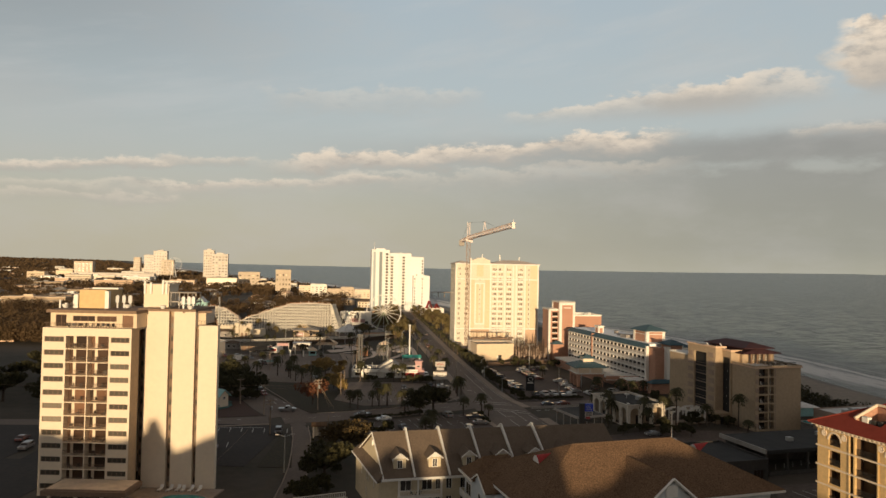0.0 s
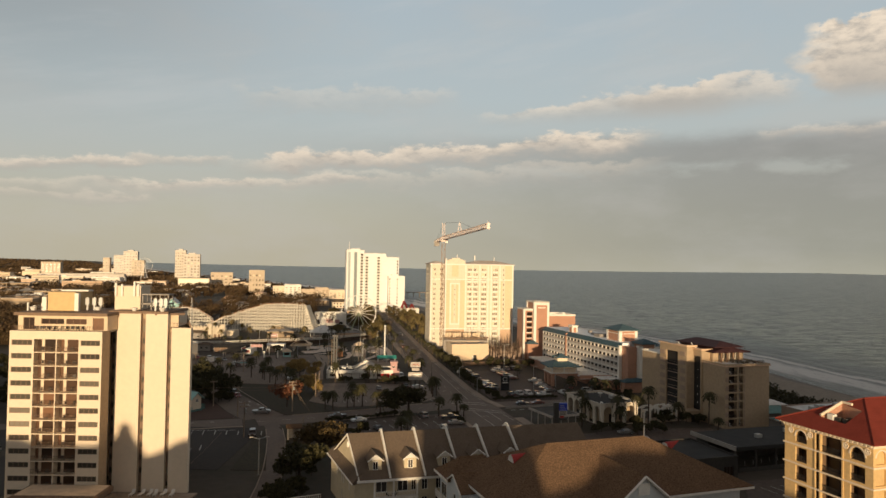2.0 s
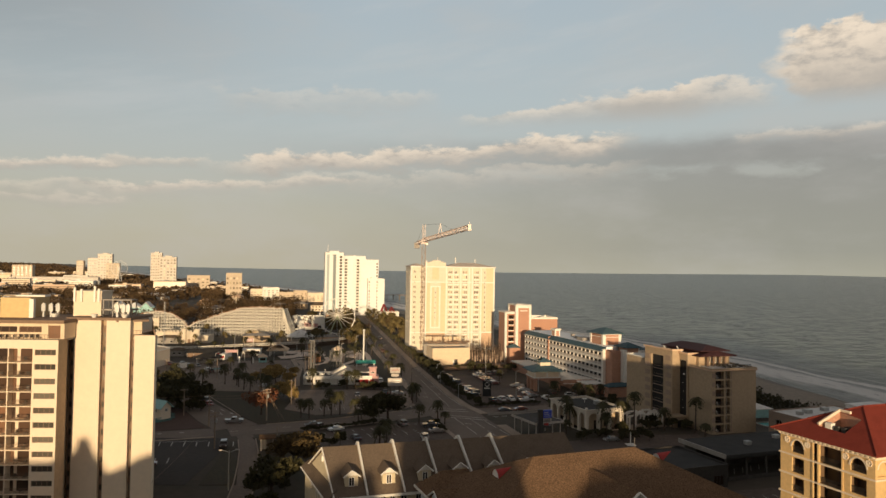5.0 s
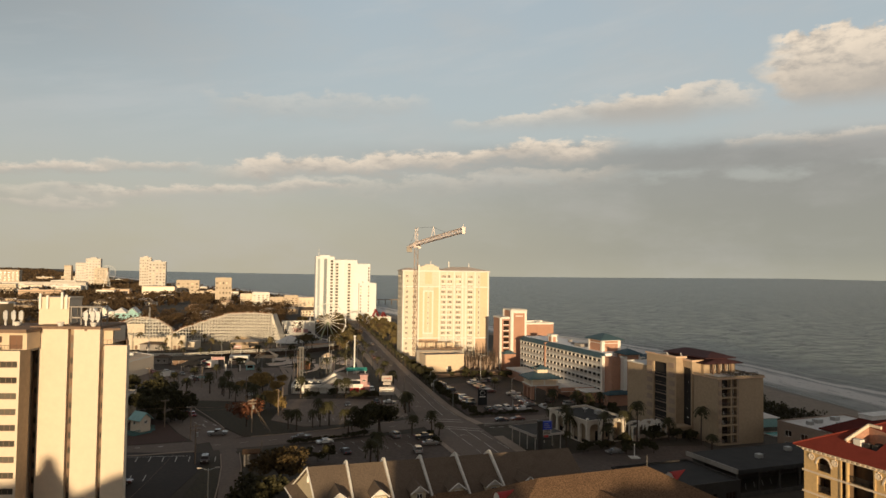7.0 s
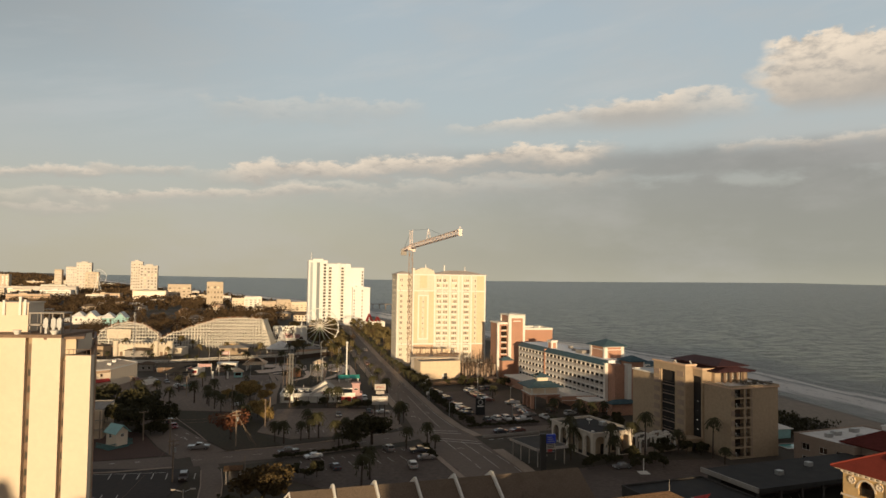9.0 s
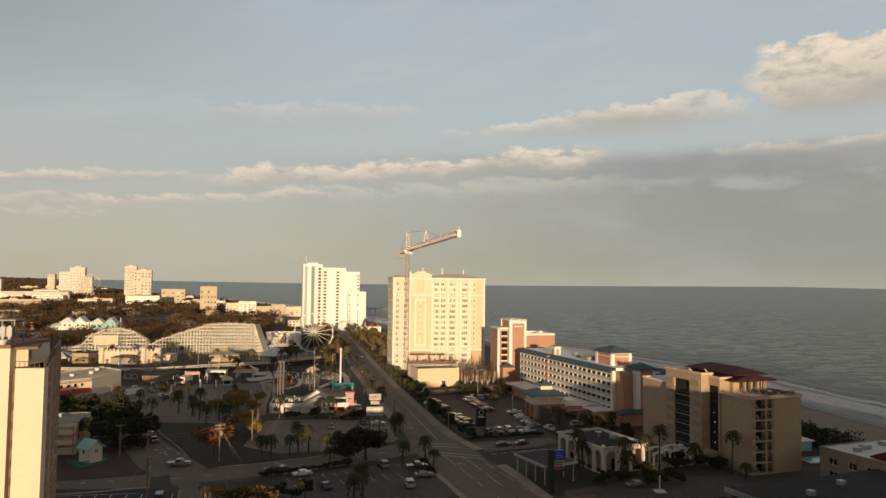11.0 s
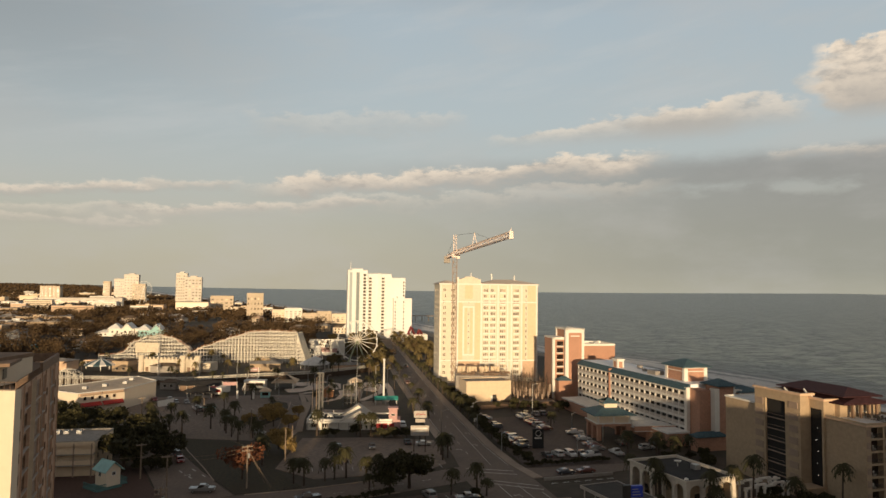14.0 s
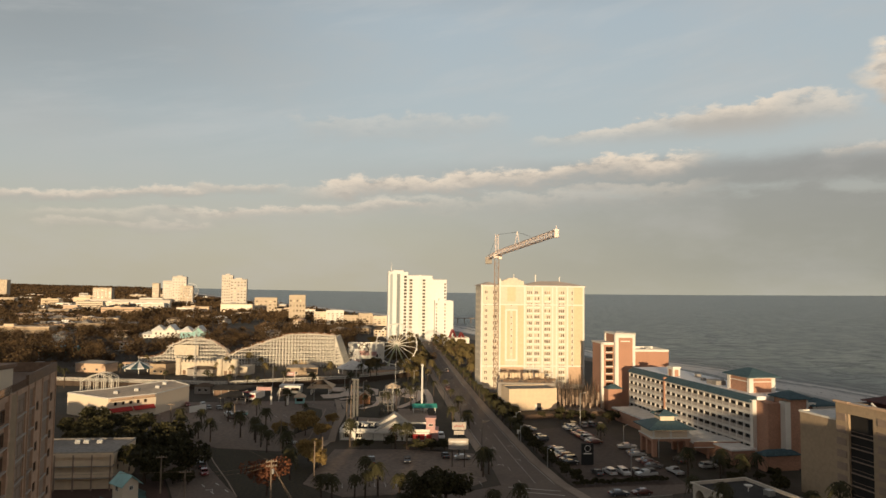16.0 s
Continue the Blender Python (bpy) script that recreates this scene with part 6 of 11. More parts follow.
        part("roof_chair", Geo().box(x, y, 19.1, x + 0.7, y + 0.6, 19.3).box(x, y + 0.5, 19.3, x + 0.7, y + 0.6, 19.8), M_DARKMETAL, t)
    part("porch", Geo().box(-5.2, 10.4, 0, -0.6, 14, 3.0).box(-5.5, 10.1, 3.0, -0.6, 14.3, 3.4), M_TAN, t)
    part("porch_door", Geo().box(-4.0, 10.34, 0, -2.8, 10.42, 2.2), M_DARKMETAL, t)


# ---- building with a red tile roof ----
def red_roof_building():
    t = thing("villa_block", 64.0, 131.0, 0, 17, "ochre stucco block with arches and red tile roof", "building")
    # local: the west face is x = 0 and runs from y = 0 to the south corner at y = -L
    top, L, E = 20.9, 17.1, 36.0
    rows = [(17.9, 20.0), (14.6, 17.05), (11.45, 13.85), (8.3, 10.6), (5.1, 7.5), (1.9, 4.3)]
    west_arch, bay = [(2.3, 4.7), (13.06, 15.7)], [(6.5, 7.3), (7.6, 11.6)]
    south_arch = [(0.55, 2.6), (8.4, 10.4), (18.2, 20.2)]
    south_bay = [(2.95, 7.9), (10.9, 17.6), (20.8, 27.5)]
    holes_w = [(u, a, v, b) for u, v in west_arch for a, b in rows]
    bays_w = [(u, a - 0.35, v, b + (0.35 if i else 0.62)) for u, v in bay for i, (a, b) in enumerate(rows)]
    holes_s = [(u, a, v, b) for u, v in south_arch for a, b in rows]
    bays_s = [(u, a - 0.35, v, b + 0.3) for u, v in south_bay for a, b in rows]
    turn_w, turn_s = pose(0, 0, 0, 0, 0, -90), pose(0, -L, 0)
    wall = Geo()
    for m, length, deep, shallow, back in ((turn_w, L, holes_w + bays_w, [], 1.7), (turn_s, E, bays_s, holes_s, 1.5)):
        wall.m = m
        wall.facade(length, top, deep + shallow, 0.3)
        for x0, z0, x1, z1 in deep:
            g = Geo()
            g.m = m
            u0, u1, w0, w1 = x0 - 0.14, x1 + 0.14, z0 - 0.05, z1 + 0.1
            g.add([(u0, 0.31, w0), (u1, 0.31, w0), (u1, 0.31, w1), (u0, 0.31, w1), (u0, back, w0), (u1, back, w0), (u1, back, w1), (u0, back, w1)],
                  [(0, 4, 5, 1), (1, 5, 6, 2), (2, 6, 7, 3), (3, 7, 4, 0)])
            # Ochre walls turn dark brown inside, which paints the shade of the recess.
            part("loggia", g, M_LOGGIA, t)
            g = Geo()
            g.m = m
            part("balcony_door", g.box(u0 + 0.01, back - 0.06, w0 + 0.01, u1 - 0.01, back - 0.01, w1 - 0.01), M_BALCDOOR, t)
        for x0, z0, x1, z1 in shallow:
            wall.add([(x0, 0.3, z0), (x1, 0.3, z0), (x1, 0.3, z1), (x0, 0.3, z1)], [(0, 1, 2, 3)])
    wall.m = pose(E, 0, 0, 0, 0, 180)
    wall.facade(E, top, [], 0.3)
    wall.m = pose(E, -L, 0, 0, 0, 90)
    wall.facade(L, top, [], 0.3)
    part("wall", wall, M_GOLD, t)
    # arched heads of the top row
    for m, spans in ((turn_w, west_arch), (turn_s, south_arch)):
        for u, v in spans:
            g, c, r, d = Geo(), (u + v) / 2, (v - u) / 2, rows[0][1]
            g.m = m
            for k in range(12):
                a0, a1 = math.pi * k / 12, math.pi * (k + 1) / 12
                p, q = (c - r * math.cos(a0), d - r + r * math.sin(a0)), (c - r * math.cos(a1), d - r + r * math.sin(a1))
                g.add([(p[0], 0, p[1]), (q[0], 0, q[1]), (q[0], 0, d), (p[0], 0, d), (p[0], 0.29, p[1]), (q[0], 0.29, q[1])], [(0, 1, 2, 3), (0, 4, 5, 1)])
            part("arch_head", g, M_GOLD, t, split=False)
            g = Geo()
            g.m = m
            for k in range(12):
                a0, a1 = math.pi * k / 12, math.pi * (k + 1) / 12
                ring = [(c - w * math.cos(e), y, d - r + w * math.sin(e)) for e in (a0, a1) for w in (r, r + 0.24) for y in (-0.1, 0)]
                g.add(ring, [(0, 4, 6, 2), (2, 6, 7, 3), (0, 1, 5, 4)])
            part("arch_moulding", g, M_CREAM, t, split=False)
    # railings, one to an opening
    bars = {}
    for m, spans in ((turn_w, holes_w + bays_w), (turn_s, bays_s)):
        for x0, z0, x1, z1 in spans:
            w = round(x1 - x0, 2)
            if w not in bars:
                g = Geo().box(0, -0.03, 0.98, w, 0.03, 1.05).box(0, -0.02, 0.08, w, 0.02, 0.13)
                for i in range(1, int(w / 0.16)):
                    g.box(i * 0.16 - 0.012, -0.012, 0.1, i * 0.16 + 0.012, 0.012, 1.0)
                bars[w] = g.mesh("railing", M_DARKMETAL)
            o = new("railing", bars[w])
            o.parent = t
            o.matrix_basis = m @ pose(x0, 0.16, z0)
    # shutters in the sunny south bays
    leaf = Geo().box(0, -0.03, 0, 0.75, 0.03, 2.2)
    for i in range(10):
        leaf.box(0.08, -0.06, 0.15 + 0.2 * i, 0.67, -0.03, 0.27 + 0.2 * i)
    leaf = leaf.mesh("shutter", M_PALEGREEN)
    for x0, z0, x1, z1 in bays_s:
        for x in (x0 + 0.3, (x0 + x1) / 2 - 0.4, x1 - 1.1):
            piece("shutter", leaf, t, x, -L + 1.36, z0 + 0.02)
    for z in (17.3, 14.05, 10.9, 7.7, 4.5):
        part("string_course", Geo().box(-0.2, -L - 0.2, z, 0, 0.2, z + 0.26).box(0, -L - 0.2, z, E, -L, z + 0.26), M_CREAM, t, split=False)
    for u in (6.3, 7.32, 11.62):
        part("pilaster", Geo().box(-0.14, -u - 0.26, 0, 0, -u, 20.35), M_GOLD, t)
    for u in (1.45, 5.46, 12.29, 16.17):
        g = Geo()
        n = 48
        ring = [(-u + (0.5 + 0.07 * math.cos(math.pi * i / 3)) * math.cos(2 * math.pi * i / n), 19.75 + (0.5 + 0.07 * math.cos(math.pi * i / 3)) * math.sin(2 * math.pi * i / n)) for i in range(n)]
        inner = [(-u + 0.2 * math.cos(2 * math.pi * i / n), 19.75 + 0.2 * math.sin(2 * math.pi * i / n)) for i in range(n)]
        v = [(0, *p) for p in ring] + [(-0.16, *p) for p in ring] + [(-0.07, *p) for p in inner] + [(-0.22, -u, 19.75)]
        g.add(v, [(k * n + i, k * n + (i + 1) % n, (k + 1) * n + (i + 1) % n, (k + 1) * n + i) for k in range(2) for i in range(n)] + [(2 * n + i, 2 * n + (i + 1) % n, 3 * n) for i in range(n)])
        part("rosette", g, M_CREAM, t, split=False)
    part("frieze", Geo().box(-0.12, -L - 0.12, 20.4, 0, 0.12, top).box(0, -L - 0.12, 20.4, E, -L, top), M_CREAM, t, split=False)
    part("cornice", Geo().prism([(-0.7, -L - 0.7), (E + 0.7, -L - 0.7), (E + 0.7, 0.7), (-0.7, 0.7)], top, top + 0.22), M_CREAM, t)
    g = Geo()
    for i in range(22):
        g.box(-0.5, -0.3 - 0.8 * i, top - 0.28, -0.12, -0.02 - 0.8 * i, top)
    part("bracket", g, M_CREAM, t)
    # hipped roof; a terrace is cut into its west slope
    z0, rise = top + 0.36, 0.51
    eave = [(-1.1, -18.2), (37.0, -18.2), (37.0, 1.1), (-1.1, 1.1)]
    ridge = [(8.5, -8.5), (27.4, -8.5)]
    on = lambda x, y, up=0.0: (x, y, z0 + (x + 1.1) * rise + up)
    cut = [(1.97, -5.68), (6.05, -6.3), (5.45, -10.65), (1.7, -10.7)]
    zr = z0 + 9.6 * rise
    v = [(*p, z0 - 0.14) for p in eave] + [(*p, z0) for p in eave] + [(*p, zr) for p in ridge] + [on(*p) for p in cut]
    part("roof", Geo().add(v, [(3, 2, 1, 0), (0, 1, 5, 4), (1, 2, 6, 5), (2, 3, 7, 6), (3, 0, 4, 7), (4, 5, 9, 8), (5, 6, 9), (6, 7, 8, 9),
                               (7, 4, 13, 10), (4, 8, 12, 13), (8, 11, 12), (8, 7, 10, 11)]), M_REDTILE, t)
    floor_z = 22.25
    low = [(x, y, floor_z) for x, y in cut]
    part("terrace_wall", Geo().add([on(*p) for p in cut] + low, [(i, i + 4, (i + 1) % 4 + 4, (i + 1) % 4) for i in range(4)]), M_PINK, t, "pinkish wall of the sunken roof terrace")
    part("terrace_floor", Geo().add(low, [(0, 1, 2, 3)]), M_UMBER, t)
    edge = Geo().tube(on(*cut[0], 0.22), on(*cut[1], 0.3), 0.26, n=6).tube(on(*cut[1], 0.3), on(6.0, -8.3, 0.3), 0.24, n=6)
    part("terrace_coping", edge, M_CREAM, t)
    part("roof_unit", Geo().box(2.5, -7.6, floor_z, 3.4, -6.5, floor_z + 1.25), M_WHITE, t, "white boxed roof unit")
    for x, y in ((2.6, -8.9), (2.7, -10.1), (4.0, -9.6)):
        part("roof_unit", Geo().box(x, y, floor_z, x + 0.85, y + 0.85, floor_z + 0.9).cyl(x + 0.42, y + 0.42, floor_z + 0.9, floor_z + 0.96, 0.34), M_DARKMETAL, t, split=False)
    for a, b in ((ridge[0], ridge[1]), (ridge[0], eave[0]), (ridge[0], eave[3]), (ridge[1], eave[1]), (ridge[1], eave[2])):
        part("ridge_tile", Geo().tube((*a, zr + 0.02), (*b, (zr if b in ridge else z0) + 0.02), 0.14, n=6), M_REDTILE, t)


# ---- townhouses with ridge walls ----
def townhouses():
    t = thing("townhouse_row", -14.3, 138.6, 0, 14.3, "row of cream townhouses with brown shingle roofs and white fire walls", "house")
    L, hw, eave, ridge = 46.0, 9.6, 10.3, 15.9
    FRONT = ((4.4, 2.0), (8.2, 1.9), (10.2, 0.9), (12.2, 1.1), (14.8, 1.1), (18.5, 1.2), (22.0, 1.2))
    g = rect_walls(Geo(), L, hw * 2 - 1.6, eave, x=0.6, y=-hw + 0.8,
                   front=[(u - ww / 2, z, u + ww / 2, z + hh) for u, ww in FRONT for z, hh in ((4.2, 2.1), (7.5, 1.9))],
                   left=[(u - 0.5, z, u + 0.5, z + 1.4) for u in (4, 8.5, 13) for z in (4.6, 7.8)])
    part("wall", g, M_SIDING, t)
    for u, ww in FRONT:
        for z, hh in ((4.2, 2.1), (7.5, 1.9)):
            window(t, 0.6 + u, -hw + 1.0, z, ww, hh, bars=1)
    for u in (4, 8.5, 13):
        for z in (4.6, 7.8):
            window(t, 0.8, hw - 0.8 - u, z, 1.0, 1.4, -90, bars=0)
    v = [(1.25, -hw + 0.8, eave), (-0.95, hw - 0.8, eave), (0.3, 0, ridge - 0.5)]
    part("gable_wall", Geo().add(v + [(x + 0.3, y, z) for x, y, z in v], [(0, 2, 1), (3, 4, 5), (0, 1, 4, 3), (1, 2, 5, 4), (2, 0, 3, 5)]), M_SIDING, t)
    part("west_wall", Geo().prism([(0.58, -hw + 0.85), (0.58, hw - 0.85), (-1.75, hw - 0.3), (0.25, -hw + 0.85)], 2.6, eave - 0.86), M_SIDING, t)
    for k, (y, z) in enumerate(((-5.2, 7.2), (-1.0, 7.2), (0.4, 7.2), (4.2, 7.2), (-5.2, 4.0), (0.4, 4.0))):
        window(t, 0.25 - (y + hw - 0.85) * 0.1105 - 0.03, y, z, 0.8, 1.6, -90 - 6.3, bars=0)
    part("gable_vent", Geo().box(0.0, -0.45, ridge - 2.4, 0.34, 0.05, ridge - 1.4), M_TRIM, t)
    ends = [(0.95, -hw - 0.4, eave - 0.2), (0.05, 0, ridge), (-1.35, hw + 0.4, eave - 0.2)]
    top = ends + [(L + 1, y, z) for x, y, z in ends]
    part("roof", Geo().add(top + [(x, y, z - 0.3) for x, y, z in top], [(0, 3, 4, 1), (1, 4, 5, 2), (6, 7, 10, 9), (7, 8, 11, 10), (0, 6, 9, 3), (2, 5, 11, 8), (0, 1, 7, 6), (1, 2, 8, 7), (3, 9, 10, 4), (4, 10, 11, 5)]), M_SHINGLE2, t)
    out, inn = [(-0.35, -hw - 0.4), (-2.45, hw + 1.2)], [(1.35, -hw + 0.7), (-0.9, hw + 0.4)]
    part("skirt_roof", Geo().add([(*out[0], eave - 0.6), (*out[1], eave - 0.6), (*inn[1], eave + 0.9), (*inn[0], eave + 0.9), (*out[0], eave - 0.85), (*out[1], eave - 0.85), (*inn[1], eave - 0.85), (*inn[0], eave - 0.85)],
                                 [(0, 3, 2, 1), (4, 5, 6, 7), (0, 1, 5, 4), (1, 2, 6, 5), (3, 0, 4, 7)]), M_SHINGLE2, t)
    part("fascia", Geo().box(0.5, -hw - 0.55, eave - 0.55, L + 1, -hw - 0.4, eave - 0.15).tube((*out[0], eave - 0.72), (*out[1], eave - 0.72), 0.16, n=4), M_TRIM, t)
    part("rake_board", Geo().tube((0.92, -hw - 0.4, eave - 0.3), (0.02, 0, ridge - 0.1), 0.16, n=4).tube((-1.38, hw + 0.4, eave - 0.3), (0.02, 0, ridge - 0.1), 0.16, n=4), M_TRIM, t)
    wall = Geo()
    s = (ridge - eave + 0.2) / (hw + 0.4)
    wall.add([(x, y, z) for x in (-0.15, 0.15) for y, z in ((-hw - 0.3, eave - 0.1), (-hw - 0.3, eave + 0.3), (-0.3, ridge + 0.62), (0.3, ridge + 0.62), (hw + 0.3, eave + 0.5), (hw + 0.3, eave - 0.1), (0, ridge - 0.4))],
             [(0, 1, 2, 3, 4, 5, 6), (13, 12, 11, 10, 9, 8, 7), (0, 7, 8, 1), (1, 8, 9, 2), (2, 9, 10, 3), (3, 10, 11, 4), (4, 11, 12, 5), (5, 12, 13, 6), (6, 13, 7, 0)])
    wm = wall.mesh("fire_wall", M_TRIM)
    for i in range(5):
        piece("fire_wall", wm, t, 6.35 + i * 6.3, 0, 0)
    # dormers
    d = Geo().box(-1.1, 0, 0, 1.1, 3.6, 2.2)
    dm = d.mesh("dormer", M_SIDING)
    dr = Geo().gable(-1.45, -0.35, 1.45, 4.6, 2.1, 3.2, 0.18, "y").mesh("dormer_roof", M_SHINGLE2)
    tr = Geo().tube((-1.45, -0.38, 2.0), (0, -0.38, 3.1), 0.13, n=4).tube((1.45, -0.38, 2.0), (0, -0.38, 3.1), 0.13, n=4)
    tr.add([(-1.1, 0, 2.1), (1.1, 0, 2.1), (0, 0, 3.0)], [(0, 1, 2)])
    tm = tr.mesh("dormer_trim", M_TRIM)
    for i in range(6):
        o = piece("dormer", dm, t, 4.0 + i * 6.3, -hw + 1.6, eave + 0.5)
        piece("dormer_roof", dr, o, 0, 0, 0)
        piece("dormer_trim", tm, o, 0, 0, 0)
        window(t, 4.0 + i * 6.3, -hw + 1.57, eave + 0.95, 0.95, 1.5, bars=1)
    # porch and balcony
    g = Geo().box(3.5, -hw - 0.3, 6.5, 11.4, -hw + 0.8, 6.8)
    for px in (3.6, 7, 11.2):
        g.box(px - 0.12, -hw - 0.3, 0, px + 0.12, -hw - 0.05, 9.8)
    part("porch", rail(g, 3.5, -hw - 0.2, 11.3, -hw - 0.2, 6.8, 1.0, 0.3, 0.03), M_TRIM, t)
    part("base_wall", Geo().box(0.5, -hw + 0.7, 0, L, hw - 0.9, 2.9), M_PINK, t)
    # garden steps with white rails
    s = thing("garden_ramp", -24, 138, 0, 24, "white railed wooden ramp in the garden", "ramp")
    g = Geo()
    for i in range(3):
        rail(g, -4, i * 1.4, 6, i * 1.4, 1.2 + i * 0.5, 1.0, 0.35, 0.05)
    part("ramp_rail", g, M_TRIM, s)
    part("ramp_deck", Geo().box(-4, -0.2, 0, 6, 3.2, 1.1), M_WALK, s)


def brown_roof_house():
    t = thing("shingled_house", 29.5, 127.6, 0, 18, "large white house under a brown shingle hip roof", "house")
    part("wall", Geo().box(-21, -10.5, 0, 21, 10.5, 12.0), M_SIDINGW, t)
    part("roof", Geo().hip(-22.5, -12, 22.5, 12, 12.0, 18.15, 0.35, 13.0), M_SHINGLE, t)
    part("fascia", parapet(Geo(), -22.6, -12.1, 22.6, 12.1, 11.5, 0.35, 0.12), M_TRIM, t)
    # west corner wing and a small gable facing west
    part("corner_wing", Geo().box(-23.9, 7.6, 0, -18, 12.2, 11.1), M_SIDINGW, t)
    part("corner_roof", Geo().hip(-24.7, 6.2, -13.5, 13.0, 11.4, 14.3, 0.3), M_SHINGLE, t)
    part("corner_fascia", Geo().box(-24.85, 6.1, 11.05, -24.7, 13.1, 11.42).box(-24.7, 13.0, 11.05, -20, 13.12, 11.42), M_TRIM, t)
    part("gable_wing", Geo().box(-24.1, 1.0, 0, -18, 7.5, 10.9), M_SIDINGW, t)
    v = [(-24.1, 1.0, 10.9), (-24.1, 7.5, 10.9), (-24.1, 4.25, 12.75)]
    part("west_gable", Geo().add(v + [(x + 0.4, y, z) for x, y, z in v], [(0, 2, 1), (3, 4, 5), (0, 1, 4, 3), (1, 2, 5, 4), (2, 0, 3, 5)]), M_SIDINGW, t)
    part("gable_wing_roof", Geo().gable(-24.5, 0.5, -15.0, 8.0, 10.95, 13.1, 0.22), M_SHINGLE, t)
    part("west_trim", Geo().tube((-24.55, 0.5, 10.8), (-24.55, 4.25, 12.95), 0.14, n=4).tube((-24.55, 8.0, 10.8), (-24.55, 4.25, 12.95), 0.14, n=4), M_TRIM, t)
    for y, z, ww, hh in ((4.2, 8.0, 1.1, 1.8), (4.2, 4.6, 1.1, 1.8)):
        window(t, -24.12, y, z, ww, hh, -90, bars=0)
    for y, z, ww, hh in ((10.0, 7.6, 2.4, 2.2), (10.0, 4.2, 2.4, 2.2)):
        window(t, -23.93, y, z, ww, hh, -90, glass=M_GLASSB, bars=1)
    part("corner_balcony", rail(Geo().box(-25.0, 8.4, 7.3, -23.9, 11.8, 7.5), -24.95, 8.4, -24.95, 11.8, 7.5, 1.0, 0.2, 0.03), M_TRIM, t, split=False)
    part("chimney_edge", Geo().box(-23.0, -4.0, 0, -21.2, 0.6, 10.6), M_SIDINGW, t)
    # gable to the south
    v = [(-6.3, -15.2, 12.4), (3.7, -15.2, 12.4), (-1.3, -15.2, 16.4)]
    part("south_gable", Geo().add(v + [(x, y + 0.4, z) for x, y, z in v], [(0, 1, 2), (5, 4, 3), (0, 3, 4, 1), (1, 4, 5, 2), (2, 5, 3, 0)]), M_SIDINGW, t)
    part("south_wall", Geo().box(-6.0, -15.2, 0, 3.4, -10.5, 12.4), M_SIDINGW, t)
    part("south_roof", Geo().gable(-7.0, -15.6, 4.4, -2, 12.0, 16.6, 0.3, "y"), M_SHINGLE, t)
    part("gable_trim", Geo().tube((-7.0, -15.7, 11.9), (-1.3, -15.7, 16.5), 0.22, n=4).tube((4.4, -15.7, 11.9), (-1.3, -15.7, 16.5), 0.22, n=4), M_TRIM, t)
    part("gable_vent", Geo().box(-2.3, -15.35, 13.7, -0.3, -15.2, 15.4), M_TRIM, t)
    # red half-round roof hoods
    for x, y, z0 in ((-15.6, 1.0, 15.1), (15.2, 1.5, 14.9)):
        g, n = Geo(), 10
        arc = [(y - 1.15 * math.cos(math.pi * k / n), z0 + 1.3 * math.sin(math.pi * k / n)) for k in range(n + 1)]
        g.add([(x, *p) for p in arc] + [(x + 0.15, *p) for p in arc] + [(x + 3.2, y, z0 + 1.5)], [(k, k + 1, n + 2 + k, n + 1 + k) for k in range(n)] + [(n + 1 + k, n + 2 + k, 2 * n + 2) for k in range(n)])
        part("roof_hood", g, M_RED, t, "red half-round roof hood")
        part("hood_face", Geo().add([(x + 0.04, *p) for p in arc], [tuple(range(n + 1))]), M_TRIM, t)
    part("finial", Geo().cyl(9.6, 0, 17.8, 18.2, 0.14, 0.06, 6).cyl(9.6, 0, 18.2, 19.7, 0.04, 0.02, 6), M_CONC, t)
    part("roof_vent", Geo().cyl(-12, 1.2, 14.0, 15.8, 0.12, 0.12, 6).cyl(-10.2, -4.0, 14, 15.6, 0.12, 0.12, 6), M_DARKMETAL, t)


cream_tower()
pool_deck()
crane_hotel()
tower_crane()
low_block_by_boulevard()
salmon_tower()
blue_hotel()
porte_cochere()
tan_tower()
red_roof_building()
townhouses()
brown_roof_house()

